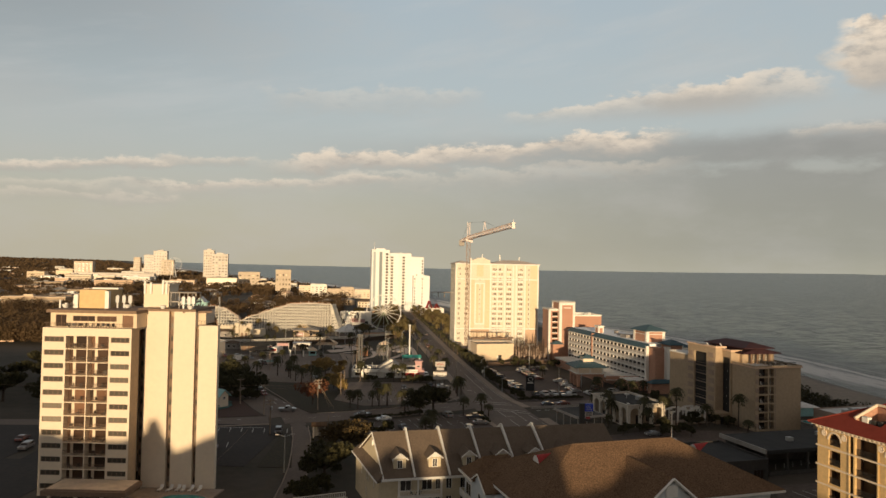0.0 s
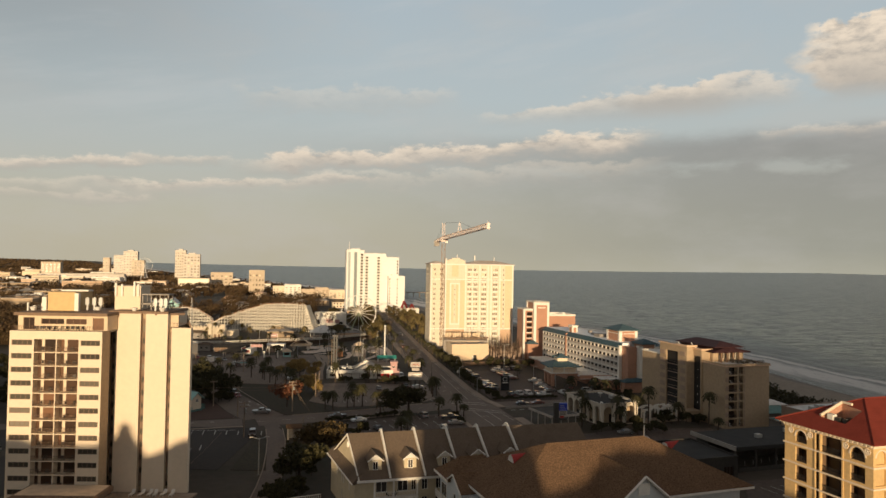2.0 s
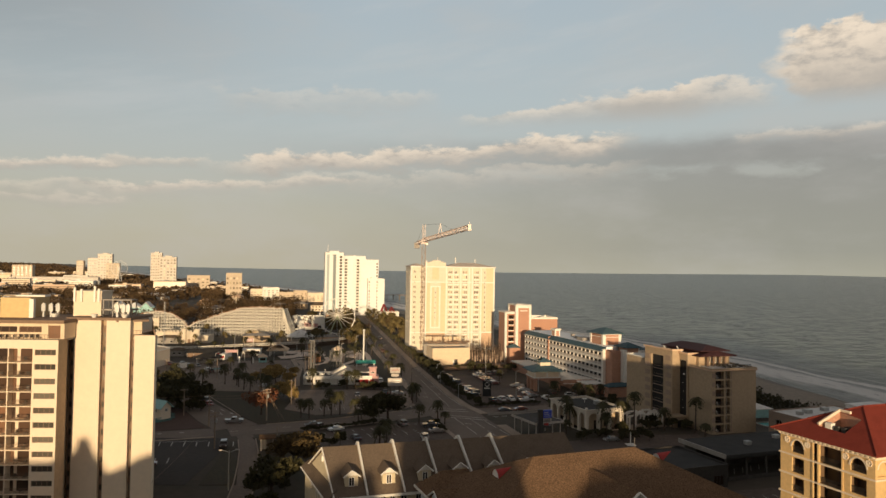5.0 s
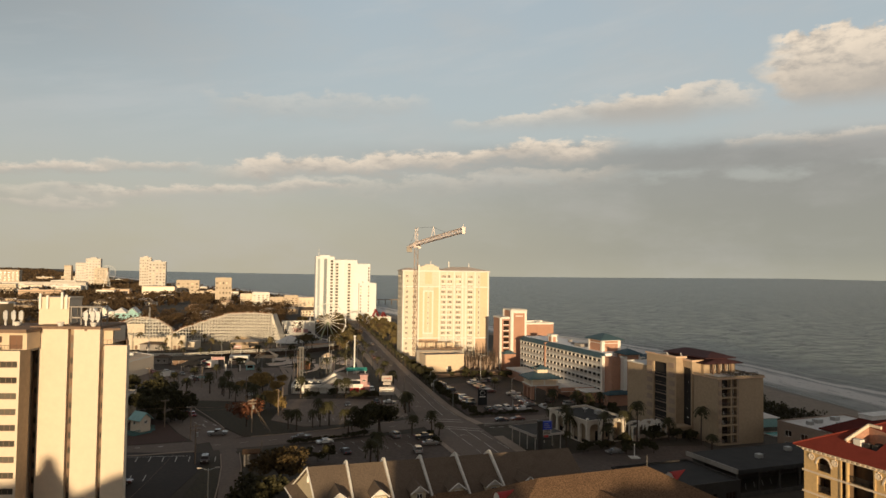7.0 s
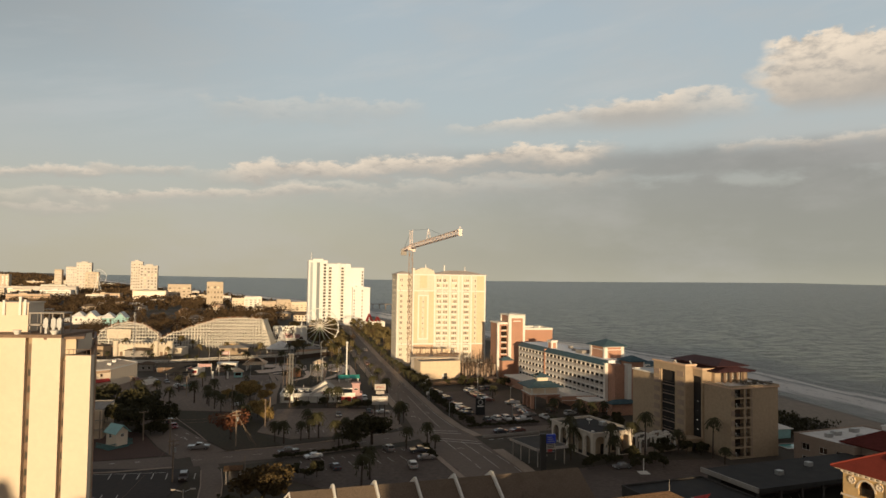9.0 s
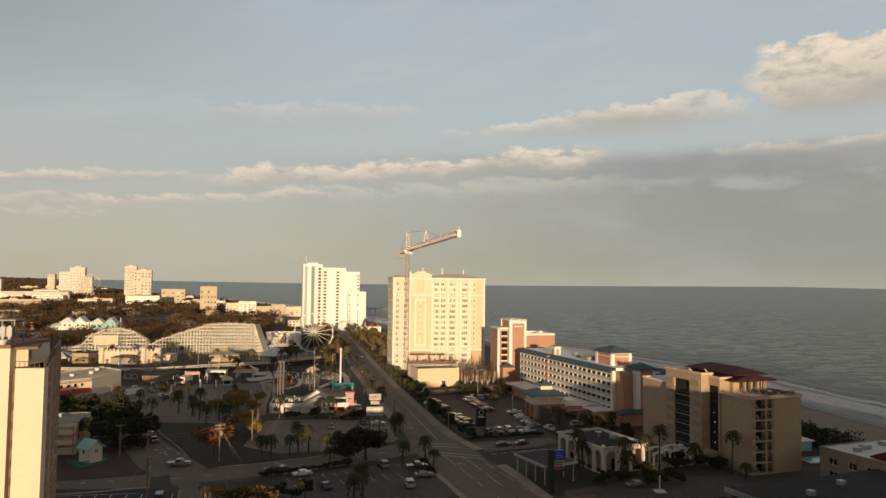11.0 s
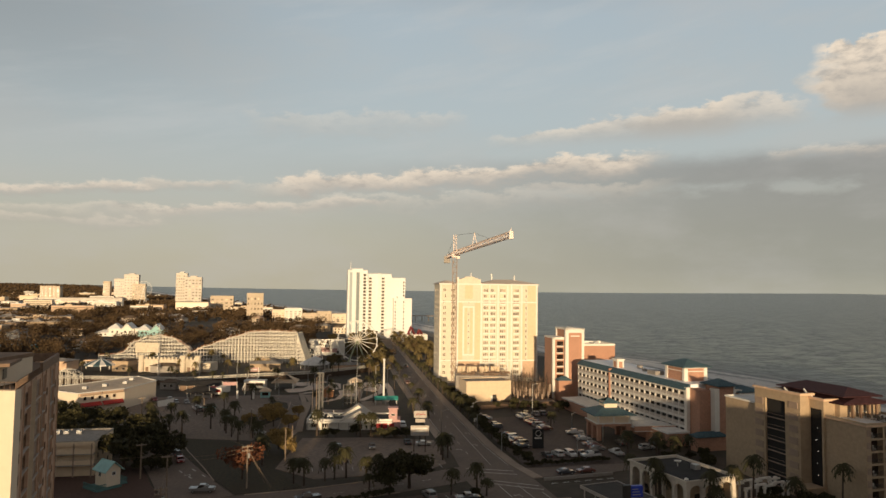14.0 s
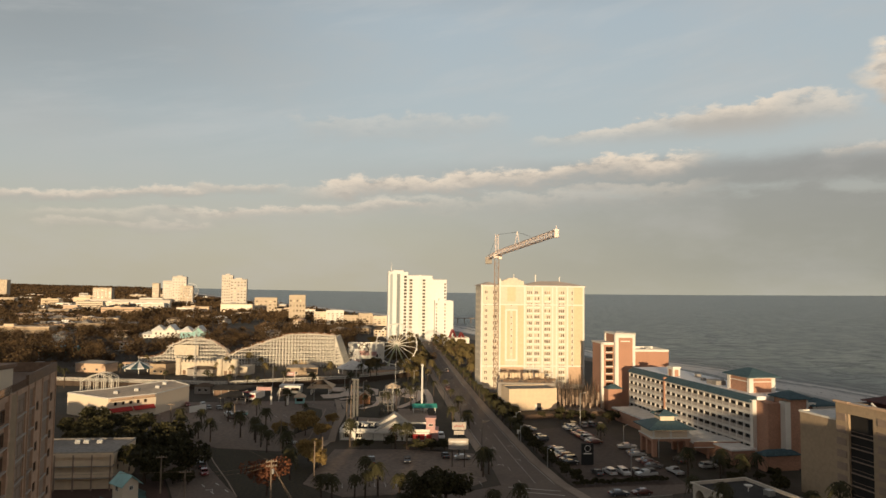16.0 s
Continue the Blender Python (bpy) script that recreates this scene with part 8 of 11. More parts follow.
def amusements():
    # tall white mast
    m = thing("ride_mast", -20.4, 346.7, 0, 0, "tall slim white steel mast", "mast")
    part("mast", Geo().cyl(0, 0, 0, 17.0, 0.42, 0.34, 12), M_STEEL_WHITE, m)
    part("cap", Geo().cyl(0, 0, 17.0, 17.7, 0.55, 0.5, 12), M_STEEL_WHITE, m)
    # tall brown posts of a swing ride
    s = thing("ride_tower", -41.6, 321.0, 0, 8, "tall dark ride tower of paired posts beside pale poles", "tower")
    part("main_post", Geo().box(-0.6, -0.45, 0, 0.2, 0.45, 14.6).box(0.6, 0.6, 0, 1.3, 1.2, 14.8), M_DARKMETAL, s)
    part("pale_post", Geo().cyl(-1.2, -0.6, 0, 13.4, 0.16, 0.12, 8).cyl(-2.6, -1.2, 0, 9.2, 0.16, 0.12, 8), M_WOODPOLE, s)
    g = Geo()
    for k in range(8):
        g.box(-0.9, 0.5, 1.5 + 1.7 * k, 1.3, 0.62, 1.7 + 1.7 * k)
    part("rung", g, M_DARKMETAL, s, split=False)
    part("ride_head", Geo().box(-1.2, -0.7, 14.6, 1.4, 1.3, 15.2), M_DARKMETAL, s)
    s = thing("drop_ride", -33.2, 338, 0, 8, "dark steel frame of a small drop ride", "ride")
    g = Geo()
    for x in (-2.2, -0.7, 0.8, 2.3):
        for y in (-1.2, 1.2):
            g.box(x - 0.16, y - 0.16, 0, x + 0.16, y + 0.16, 9.4 + 0.5 * x)
    for k in range(5):
        g.box(-2.3, -1.3, 1.6 + 1.7 * k, 2.4, -1.1, 1.85 + 1.7 * k)
    part("ride_frame", g, M_DARKMETAL, s, split=False)
    # pavilions
    p = thing("park_pavilion", -72.0, 380.0, 0, 4, "open pavilion under a pale hipped roof", "pavilion")
    part("roof", Geo().hip(-1.4, -1.4, 9.6, 9.6, 3.2, 6.6, 0.3), M_SANDWALL, p)
    part("roof_vent", Geo().box(3.2, 3.2, 6.2, 5.0, 5.0, 6.9).hip(2.9, 2.9, 5.3, 5.3, 6.9, 7.6, 0.1), M_SANDWALL, p, split=False)
    post = Geo().box(-0.18, -0.18, 0, 0.18, 0.18, 3.1).mesh("post", M_TRIM)
    for x in (0.3, 7.9):
        for y in (0, 4, 8):
            piece("post", post, p, x, y, 0)
    p = thing("orange_kiosk", -46.8, 359.0, 0, 4, "small orange timber kiosk with a gabled roof", "kiosk")
    part("wall", Geo().box(0, 0, 0, 4.2, 4, 3.0), M_KIOSK, p)
    part("roof", Geo().gable(-0.5, -0.6, 4.7, 4.6, 3.0, 5.0, 0.2, "y"), M_TANROOF, p)
    v = [(0.1, -0.1, 3.0), (4.1, -0.1, 3.0), (2.1, -0.1, 4.7)]
    part("gable", Geo().add(v + [(x, y + 0.2, z) for x, y, z in v], [(0, 1, 2), (5, 4, 3), (0, 3, 4, 1), (1, 4, 5, 2), (2, 5, 3, 0)]), M_KIOSK, p)
    for x, y, r, z, mat, lab in ((-36.5, 384, 3.4, 3.6, M_TANROOF, "small pavilion with a tan hipped roof"), (-67.8, 456, 8.6, 3.3, M_WHITEROOF, "round fluted white tent roof on posts")):
        p = thing("pavilion", x, y, 0, 10, lab, "pavilion")
        n = 16
        ring = [(r * math.cos(2 * math.pi * i / n), r * math.sin(2 * math.pi * i / n)) for i in range(n)]
        part("roof", Geo().add([(*q, z + (0.3 if i % 2 else 0.0)) for i, q in enumerate(ring)] + [(0, 0, z + r * 0.5)] + [(*q, z - 0.3) for q in ring], [(i, (i + 1) % n, n) for i in range(n)] + [(i, n + 1 + i, n + 1 + (i + 1) % n, (i + 1) % n) for i in range(n)] + [tuple(range(2 * n, n, -1))]), mat, p)
        post = Geo().cyl(0, 0, 0, z - 0.3, 0.18, 0.18, 6).mesh("post", M_TRIM)
        for q in ring[::2]:
            piece("post", post, p, q[0] * 0.9, q[1] * 0.9, 0)
        part("floor", Geo().cyl(0, 0, 0, 0.3, r * 0.95, r * 0.95, n), M_WALK, p)
    # star ride with gold arms
    st = thing("star_ride", -98.6, 462, 0, 6, "small round ride with gold arms", "ride")
    g = Geo()
    for i in range(12):
        a = math.pi * i / 11
        g.tube((0, 0, 3.6), (5.4 * math.cos(a), 0, 2.2 + 4.4 * math.sin(a)), 0.22, 0.12, 5)
        g.tube((0, 0, 3.6), (3.5 * math.cos(a), 4 * math.sin(a * 2), 2.2 + 2.4 * math.sin(a)), 0.16, 0.1, 5)
    part("ride_arm", g, M_GOLD, st)
    part("ride_base", Geo().cyl(0, 0, 0, 0.8, 5.6, 5.2, 14).cyl(0, 0, 0.8, 3.8, 0.7, 0.5, 8), M_COASTER, st)
    # striped round tent
    p = thing("striped_tent", -178, 436, 0, 0, "round blue and white striped tent", "tent")
    n = 16
    for i in range(n):
        a0, a1 = 2 * math.pi * i / n, 2 * math.pi * (i + 1) / n
        r = 8
        part("stripe", Geo().add([(r * math.cos(a0), r * math.sin(a0), 4), (r * math.cos(a1), r * math.sin(a1), 4), (0, 0, 7), (r * math.cos(a0), r * math.sin(a0), 3.4), (r * math.cos(a1), r * math.sin(a1), 3.4)], [(0, 1, 2), (3, 4, 1, 0)]), M_STEEL_WHITE if i % 2 else M_BLUEROOF, p)
    part("tent_pole", Geo().cyl(0, 0, 0, 7.4, 0.2, 0.2, 6), M_STEEL_WHITE, p)
    # teal shelter
    s = thing("teal_shelter", -23.6, 342, 0, 8, "long low shelter with a bright teal roof", "shelter")
    part("roof", Geo().gable(0, 0, 9.4, 5, 2.0, 3.1, 0.2), M_TEAL, s)
    post = Geo().cyl(0, 0, 0, 2.0, 0.12, 0.12, 6).mesh("post", M_TRIM)
    for x in (0.5, 4.5, 8.8):
        for y in (0.5, 4.5):
            piece("post", post, s, x, y, 0)
    # paths and pale greens of the mini golf
    for pts, wd in (([(-35.1, 362), (-35.4, 370), (-35.3, 380), (-34.4, 392), (-32.2, 402), (-27, 409)], 2.2), ([(-30, 352), (-26.8, 362), (-24, 374), (-25, 390), (-28, 400)], 1.4), ([(-58, 368), (-50, 374), (-44, 384), (-46, 398), (-54, 406)], 1.2), ([(-20, 350), (-18.6, 366), (-20.5, 384), (-24, 402)], 1.4), ([(-44, 348), (-40, 356), (-39.6, 366), (-42, 378)], 1.1)):
        ribbon("path", pts, -wd, wd, 0, 0.18, M_PALEPATH, "curving pale concrete garden path", "path")
    for k, (cx, cy, rx, ry) in enumerate(((-61.5, 377, 5.2, 6.0), (-63.5, 396, 4.6, 7.0), (-55.8, 388, 4.2, 9.0), (-58, 403, 4.6, 4.0), (-28.5, 382, 3.0, 6.5))):
        poly = [(cx + rx * (1 + 0.22 * math.sin(3 * a + k)) * math.cos(a), cy + ry * (1 + 0.2 * math.sin(2 * a + 2 * k)) * math.sin(a)) for a in [2 * math.pi * i / 18 for i in range(18)]]
        slab("golf_green", poly, 0, 0.25 + 0.02 * k, M_PALEPATH if k != 3 else M_PEACH, "curved putting green of the mini golf, paled for sunlight", "garden")
    for poly in ([(-46, 332), (-34, 330), (-29, 345), (-33, 362), (-44, 364), (-46, 350)], [(-30, 350), (-18, 352), (-20, 385), (-33, 390)], [(-66, 366), (-40, 366), (-42, 410), (-70, 410)]):
        slab("garden", poly, 0, 0.1, M_GRASS, "dark planted mini golf garden", "garden")
    # dark wall with a white fence on top, winding across
    line = [(-230, 392), (-190, 393), (-160, 391), (-130.5, 390), (-119.8, 389.4), (-110.5, 392), (-92.5, 404), (-79, 410.4), (-64, 418), (-49.4, 433), (-36.4, 449)]
    f = thing("boardwalk", 0, 0, 0, 0, "raised dark boardwalk with a white picket rail", "boardwalk")
    ribbon("deck", line, -1.4, 1.4, 0, 2.3, M_TRUNK, parent=f)
    g = Geo()
    for p, q in zip(line, line[1:]):
        rail(g, p[0], p[1] - 1.4, q[0], q[1] - 1.4, 2.3, 1.1, 0.6, 0.08)
        rail(g, p[0], p[1] + 1.3, q[0], q[1] + 1.3, 2.3, 1.1, 0.6, 0.08)
    part("rail", g, M_COASTER, f, split=False)
    # coaster
    c = thing("roller_coaster", 0, 0, 0, 0, "white timber roller coaster with a latticed frame", "roller coaster")

    def height(x, pts):
        for (x0, z0), (x1, z1) in zip(pts, pts[1:]):
            if x <= x1:
                k = (x - x0) / (x1 - x0)
                k = k * k * (3 - 2 * k)
                return z0 + (z1 - z0) * k
        return pts[-1][1]

    first = [(-205, 3.0), (-195, 3.5), (-190, 5), (-183, 11.8), (-175, 14.6), (-168, 15.6), (-160, 14.3), (-153.5, 10.4), (-147, 4.4)]
    second = [(-150, 4.6), (-149, 5.6), (-139, 9.6), (-129, 13.0), (-122, 15.4), (-112, 18.4), (-99, 19.0), (-84, 18.4)]
    for y, pts, x0, x1, hk in ((486, first, -204, -147, 1.0), (492, first, -200, -150, 0.9), (484, second, -149.5, -84, 1.0), (492, second, -137, -84, 0.97)):
        g, prev, x = Geo(), None, x0
        bay = 1.9
        while x <= x1:
            h = max(2.0, height(x, pts) * hk)
            wob = 0.5 * math.sin(x * 1.3 + y)
            g.tube((x, y, 0), (x, y, h + 0.9 + 1.2 * wob), 0.2, n=4)
            g.tube((x, y + 2.4, 0), (x, y + 2.4, h + 0.4), 0.1, n=4)
            z = 1.8
            while z < h:
                if prev is not None:
                    g.box(x - bay, y - 0.1, z, x, y + 0.06, z + 0.36)
                z += 2.1
            g.box(x - 0.06, y, h * 0.5, x + 0.06, y + 2.4, h * 0.5 + 0.15)
            if prev is not None:
                g.tube((x - bay, y, prev), (x, y, h), 0.22, n=4)
                g.tube((x - bay, y + 2.4, prev), (x, y + 2.4, h), 0.22, n=4)
            prev, x = h, x + bay
        part("timber_frame", g, M_COASTER, c, split=False)
        g = Geo()
        x, prev = x0, None
        while x <= x1:
            h = max(2.0, height(x, pts) * hk)
            if prev is not None:
                g.tube((x - bay, y + 0.5, prev + 0.5), (x, y + 0.5, h + 0.5), 0.09, n=4)
                g.tube((x - bay, y - 0.2, prev + 1.1), (x, y - 0.2, h + 1.1), 0.05, n=4)
            prev, x = h, x + bay
        part("track", g, M_KIOSK, c, "dull red-brown running rail", split=False)
    g = Geo()
    for k in range(10):
        y = 482 + k * 1.6
        g.tube((-77.6 + 0.1 * k, y, 0), (-83.6, y, 18.4), 0.2, n=4)
        for z in (2, 4, 6, 8, 10, 12, 14, 16):
            g.box(-84, y, z, -77.8 - 5.8 * z / 18.4, y + 0.12, z + 0.3)
    for k in range(5):
        g.tube((-78.6 - k * 1.3, 481.5, 0), (-83.6, 482, 18.4), 0.2, n=4)
    part("end_frame", g, M_COASTER, c, split=False)
    # castle-like front before the first hill
    st = thing("coaster_station", -156.8, 437, 0, -2, "long cream castle-like ride front with battlements", "building")
    part("wall", Geo().box(0, 0, 0, 30, 8, 5.6).box(30, 3, 0, 36, 14, 4.6), M_CASTLE, st)
    part("upper_band", Geo().box(-0.4, -0.5, 5.6, 30.4, 0.4, 6.8).box(6, 3, 5.6, 26, 8, 7.4), M_CASTLE, st)
    merlon = Geo().box(-0.55, -0.55, 0, 0.55, 0.35, 1.1).mesh("merlon", M_CASTLE)
    for i in range(15):
        piece("merlon", merlon, st, 0.8 + i * 2.0, 0, 6.8)
    tower = Geo().cyl(0, 0, 0, 8.0, 1.5, 1.5, 10).cyl(0, 0, 8.0, 8.9, 1.8, 1.8, 10).mesh("turret", M_CASTLE)
    for x in (0, 22.5, 30.5):
        piece("turret", tower, st, x, -0.2, 0)
    arch = Geo().box(-0.8, -0.1, 0, 0.8, 0.05, 2.4).cyl(0, 0.02, 2.4, 2.41, 0.01).mesh("arch_opening", M_BROWNTRIM)
    for x in (3, 6.4, 9.8, 13.2, 16.6, 20, 25.5, 28):
        piece("arch_opening", arch, st, x, 0, 0.2)
    part("hoarding", Geo().box(-26, 46, 5.5, -11, 46.4, 11.5), M_CASTLE, st)
    part("hoarding_post", Geo().box(-25, 46.1, 0, -24.6, 46.4, 5.5).box(-13, 46.1, 0, -12.6, 46.4, 5.5), M_COASTER, st)
    part("long_roof", Geo().box(-36, 8, 4.2, 2, 13, 4.8), M_PEACH, st)
    part("long_post", Geo().box(-35, 8.4, 0, -34.6, 8.8, 4.2).box(-22, 8.4, 0, -21.6, 8.8, 4.2).box(-10, 8.4, 0, -9.6, 8.8, 4.2), M_COASTER, st)
    # observation wheel
    w = thing("ferris_wheel", -47.0, 480, 0, 6, "white observation wheel with slim spokes", "ferris wheel")
    R, cz = 11.8, 14.4
    g, N = Geo(), 48
    for off in (-0.8, 0.8):
        for i in range(N):
            a0, a1 = 2 * math.pi * i / N, 2 * math.pi * (i + 1) / N
            g.tube((R * math.cos(a0), off, cz + R * math.sin(a0)), (R * math.cos(a1), off, cz + R * math.sin(a1)), 0.24, n=4)
    part("rim", g, M_STEEL_WHITE, w, split=False)
    sp = Geo().tube((0, -0.8, 0), (0, -0.8, R), 0.24, 0.05, n=4).tube((0, 0.8, 0), (0, 0.8, R), 0.24, 0.05, n=4).mesh("spoke", M_COASTER)
    gd = Geo().box(-0.5, -0.5, -1.5, 0.5, 0.5, -0.5).box(-0.6, -0.6, -0.5, 0.6, 0.6, -0.3).box(-0.05, -0.05, -0.3, 0.05, 0.05, 0.1).mesh("gondola", M_STEEL_WHITE)
    for i in range(18):
        a = 2 * math.pi * i / 18
        o = new("spoke", sp)
        o.parent = w
        o.matrix_basis = pose(0, 0, cz, 0, math.degrees(a), 0)
        piece("gondola", gd, w, R * math.sin(a), 0, cz + R * math.cos(a))
    part("hub", Geo().tube((0, -1.8, cz), (0, 1.8, cz), 0.9, n=12), M_STEEL_WHITE, w)
    part("leg", Geo().tube((-6, -2.4, 0), (0, -1.8, cz), 0.45).tube((6, -2.4, 0), (0, -1.8, cz), 0.45).tube((-6, 2.4, 0), (0, 1.8, cz), 0.3).tube((6, 2.4, 0), (0, 1.8, cz), 0.3), M_PALEGREEN, w)
    part("platform", Geo().box(-9, -5, 0, 9, 5, 1.0), M_CONC, w)
    b = thing("show_hall", -86, 534, 0, 8, "white show hall with pink panels", "building")
    block(b, 0, 0, 0, 24, 14, 9.0, M_WHITE, {"front": ([4, 20], 3, 2, [1], 1)}, M_WHITEROOF, 0.8, M_GLASSB, M_TRIM)
    part("pink_panel", Geo().box(7, -0.2, 2.2, 14, 0, 5.2).box(15.5, -0.2, 2.0, 19, 0, 4.6), M_MAGENTA, b)
    for x, y, wd, d, h, mat, lab in ((-122, 376, 7, 5, 3.0, M_CONC, "small grey ticket booth"), (-56, 440, 14, 6, 4.0, M_PEACH, "low tan arcade shed"),
                                    (-100, 440, 16, 8, 4.2, M_TAN, "low tan ride shed"), (-150, 432, 14, 8, 3.6, M_CONC, "low grey ride house"), (-172, 436, 9, 9, 5.5, M_TAN, "dull tan ride house"), (-215, 440, 18, 10, 4.6, M_PEACH, "low tan ride hall"), (-238, 430, 12, 10, 4.6, M_CONC, "low grey ride hall")):
        k = thing("booth", x, y, 0, random.choice((0, 8, 12, -6)), lab, "booth", "booths of the amusement park")
        block(k, 0, 0, 0, wd, d, h, mat, {"front": ([wd * 0.3, wd * 0.7], min(1.6, wd * 0.2), 1.2, [1.0], 0)}, M_GREYROOF, 0.25)
        part("roof", Geo().hip(-0.5, -0.5, wd + 0.5, d + 0.5, h + 0.25, h + 1.5, 0.15), random.choice((M_GREYROOF, M_GREYROOF, M_SHINGLE2, M_SHINGLE)), k)
    # white steel track on trestles by the store
    tr = thing("kiddie_coaster", -172, 374, 0, 12, "white steel trestle of a small coaster", "roller coaster")
    g = Geo()
    for i in range(5):
        x, h = i * 3.2, 4.5 + 3.2 * math.sin(i * 0.7)
        for y in (0, 2.5, 7, 9.5):
            g.tube((x, y, 0), (x, y, h), 0.14, n=4)
        g.box(x - 0.1, 0, h - 0.3, x + 0.1, 9.5, h)
        g.tube((x, 0, 0.5), (x, 2.5, h), 0.08, n=4)
    for y in (0, 2.5, 7, 9.5):
        for i in range(4):
            g.tube((i * 3.2, y, 4.5 + 3.2 * math.sin(i * 0.7)), (i * 3.2 + 3.2, y, 4.5 + 3.2 * math.sin(i * 0.7 + 0.7)), 0.16, n=4)
    part("trestle", g, M_COASTER, tr, split=False)
    ant = thing("lattice_mast", -139.5, 417, 0, 0, "slim grey lattice radio mast", "mast")
    g = Geo()
    for k in range(3):
        a = 2 * math.pi * k / 3
        g.tube((0.7 * math.cos(a), 0.7 * math.sin(a), 0), (0.4 * math.cos(a), 0.4 * math.sin(a), 26), 0.07, n=4)
    for i in range(20):
        z = i * 1.3
        for k in range(3):
            a, b2 = 2 * math.pi * k / 3, 2 * math.pi * (k + 1) / 3
            g.tube((0.66 * math.cos(a), 0.66 * math.sin(a), z), (0.6 * math.cos(b2), 0.6 * math.sin(b2), z + 1.3), 0.05, n=4)
    part("lattice", g, M_METAL, ant, split=False)


def park_entrance():
    # ramp up to the boardwalk with a sign over its head
    t = thing("entrance_ramp", 0, 0, 0, 0, "timber ramp with white rails up to the boardwalk", "ramp")
    a, b = Vector((-82.4, 374, 0.35)), Vector((-88.2, 404.5, 2.32))
    d = (b - a).normalized()
    n = Vector((d.y, -d.x, 0)).normalized() * 2.4
    part("deck", Geo().add([a - n, a + n, b + n, b - n] + [p - Vector((0, 0, 0.3)) for p in (a - n, a + n, b + n, b - n)], [(0, 1, 2, 3), (7, 6, 5, 4), (0, 4, 5, 1), (1, 5, 6, 2), (2, 6, 7, 3), (3, 7, 4, 0)]), M_BROWNTRIM, t)
    for s in (-1, 1):
        g = Geo()
        for h in (0.5, 1.0):
            g.tube(a + n * s + Vector((0, 0, h)), b + n * s + Vector((0, 0, h)), 0.09, n=4)
        for i in range(16):
            p = (a + n * s).lerp(b + n * s, i / 15)
            g.box(p.x - 0.06, p.y - 0.06, p.z - 0.3, p.x + 0.06, p.y + 0.06, p.z + 1.05)
        part("rail", g, M_COASTER, t, split=False)
    s = thing("entrance_sign", -88.2, 404, 2.3, 10, "dusty pink sign board on two posts over the ramp", "sign")
    part("post", Geo().box(-2.6, -0.15, 0, -2.3, 0.15, 4.6).box(2.3, -0.15, 0, 2.6, 0.15, 4.6), M_COASTER, s)
    part("board", Geo().box(-2.3, -0.1, 2.6, 2.3, 0.1, 4.4), M_MAGENTA, s)
    part("writing", Geo().box(-1.6, -0.13, 3.3, 1.6, -0.105, 3.7), M_TRIM, s)
    # low dark pavilion
    p = thing("dark_pavilion", -101, 351, 0, 8, "low open pavilion under a dark hipped roof", "pavilion")
    part("roof", Geo().hip(-0.8, -0.8, 11.0, 7.6, 2.9, 4.9, 0.25), M_DARKROOF, p)
    post = Geo().box(-0.16, -0.16, 0, 0.16, 0.16, 2.7).mesh("post", M_DULLTRIM)
    for x in (0.3, 3.5, 6.7, 9.9):
        for y in (0.2, 6.6):
            piece("post", post, p, x, y, 0)
    part("counter", Geo().box(1.2, 2.0, 0, 9.0, 5.0, 1.1), M_DULLTRIM, p)
    # food trailer
    f = thing("food_trailer", -92.6, 359.5, 0, -2, "white food trailer with a red awning band", "trailer")
    part("body", Geo().box(0, 0, 0.6, 3.2, 11, 3.2).box(0.2, 0.3, 3.2, 3.0, 10.7, 3.4), M_TRIM, f)
    part("awning", Geo().add([(-1.2, 1, 2.3), (-1.2, 8, 2.3), (0, 8, 3.1), (0, 1, 3.1), (-1.2, 1, 2.2), (-1.2, 8, 2.2), (0, 8, 3.0), (0, 1, 3.0)], [(0, 3, 2, 1), (4, 5, 6, 7), (0, 1, 5, 4), (0, 4, 7, 3), (1, 2, 6, 5)]), M_RED, f)
    part("end_panel", Geo().box(0.4, -0.06, 1.6, 2.8, 0, 2.8), M_RED, f)
    part("tyre", Geo().tube((0.1, 4.4, 0.4), (0.35, 4.4, 0.4), 0.4, n=10).tube((2.85, 4.4, 0.4), (3.1, 4.4, 0.4), 0.4, n=10).tube((0.1, 6.0, 0.4), (0.35, 6.0, 0.4), 0.4, n=10), M_TYRE, f)
    part("hitch", Geo().box(1.4, -1.2, 0.6, 1.8, 0, 0.75).box(1.5, -1.2, 0, 1.7, -1.0, 0.6), M_DARKMETAL, f)
    # long white stand
    w = thing("snack_stand", -86.6, 383, 0, 2, "long white snack stand with a dark serving opening", "booth")
    part("wall", rect_walls(Geo(), 9.2, 4.6, 3.1, front=[(0.6, 1.0, 4.2, 2.3), (5.0, 1.0, 8.6, 2.3)], depth=0.5), M_TRIM, w)
    part("inside", Geo().box(0.5, 0.5, 0.9, 8.7, 0.6, 2.4), M_GLASSB, w)
    part("roof", Geo().box(-0.3, -0.6, 3.1, 9.5, 4.9, 3.35), M_WHITEROOF, w)
    part("counter", Geo().box(0.4, -0.35, 0.92, 8.8, 0.0, 1.0), M_DULLTRIM, w)
    k = thing("pastel_kiosk", -72.2, 356, 0, 12, "small aqua kiosk with a tan peaked roof", "kiosk")
    part("wall", Geo().box(0, 0, 0, 3.8, 3.6, 2.7), M_TEALROOF, k)
    part("roof", Geo().hip(-0.5, -0.5, 4.3, 4.1, 2.7, 4.3, 0.15), M_TANROOF, k)
    part("hatch", Geo().box(0.6, -0.05, 1.0, 3.2, 0, 2.2), M_GLASSB, k)
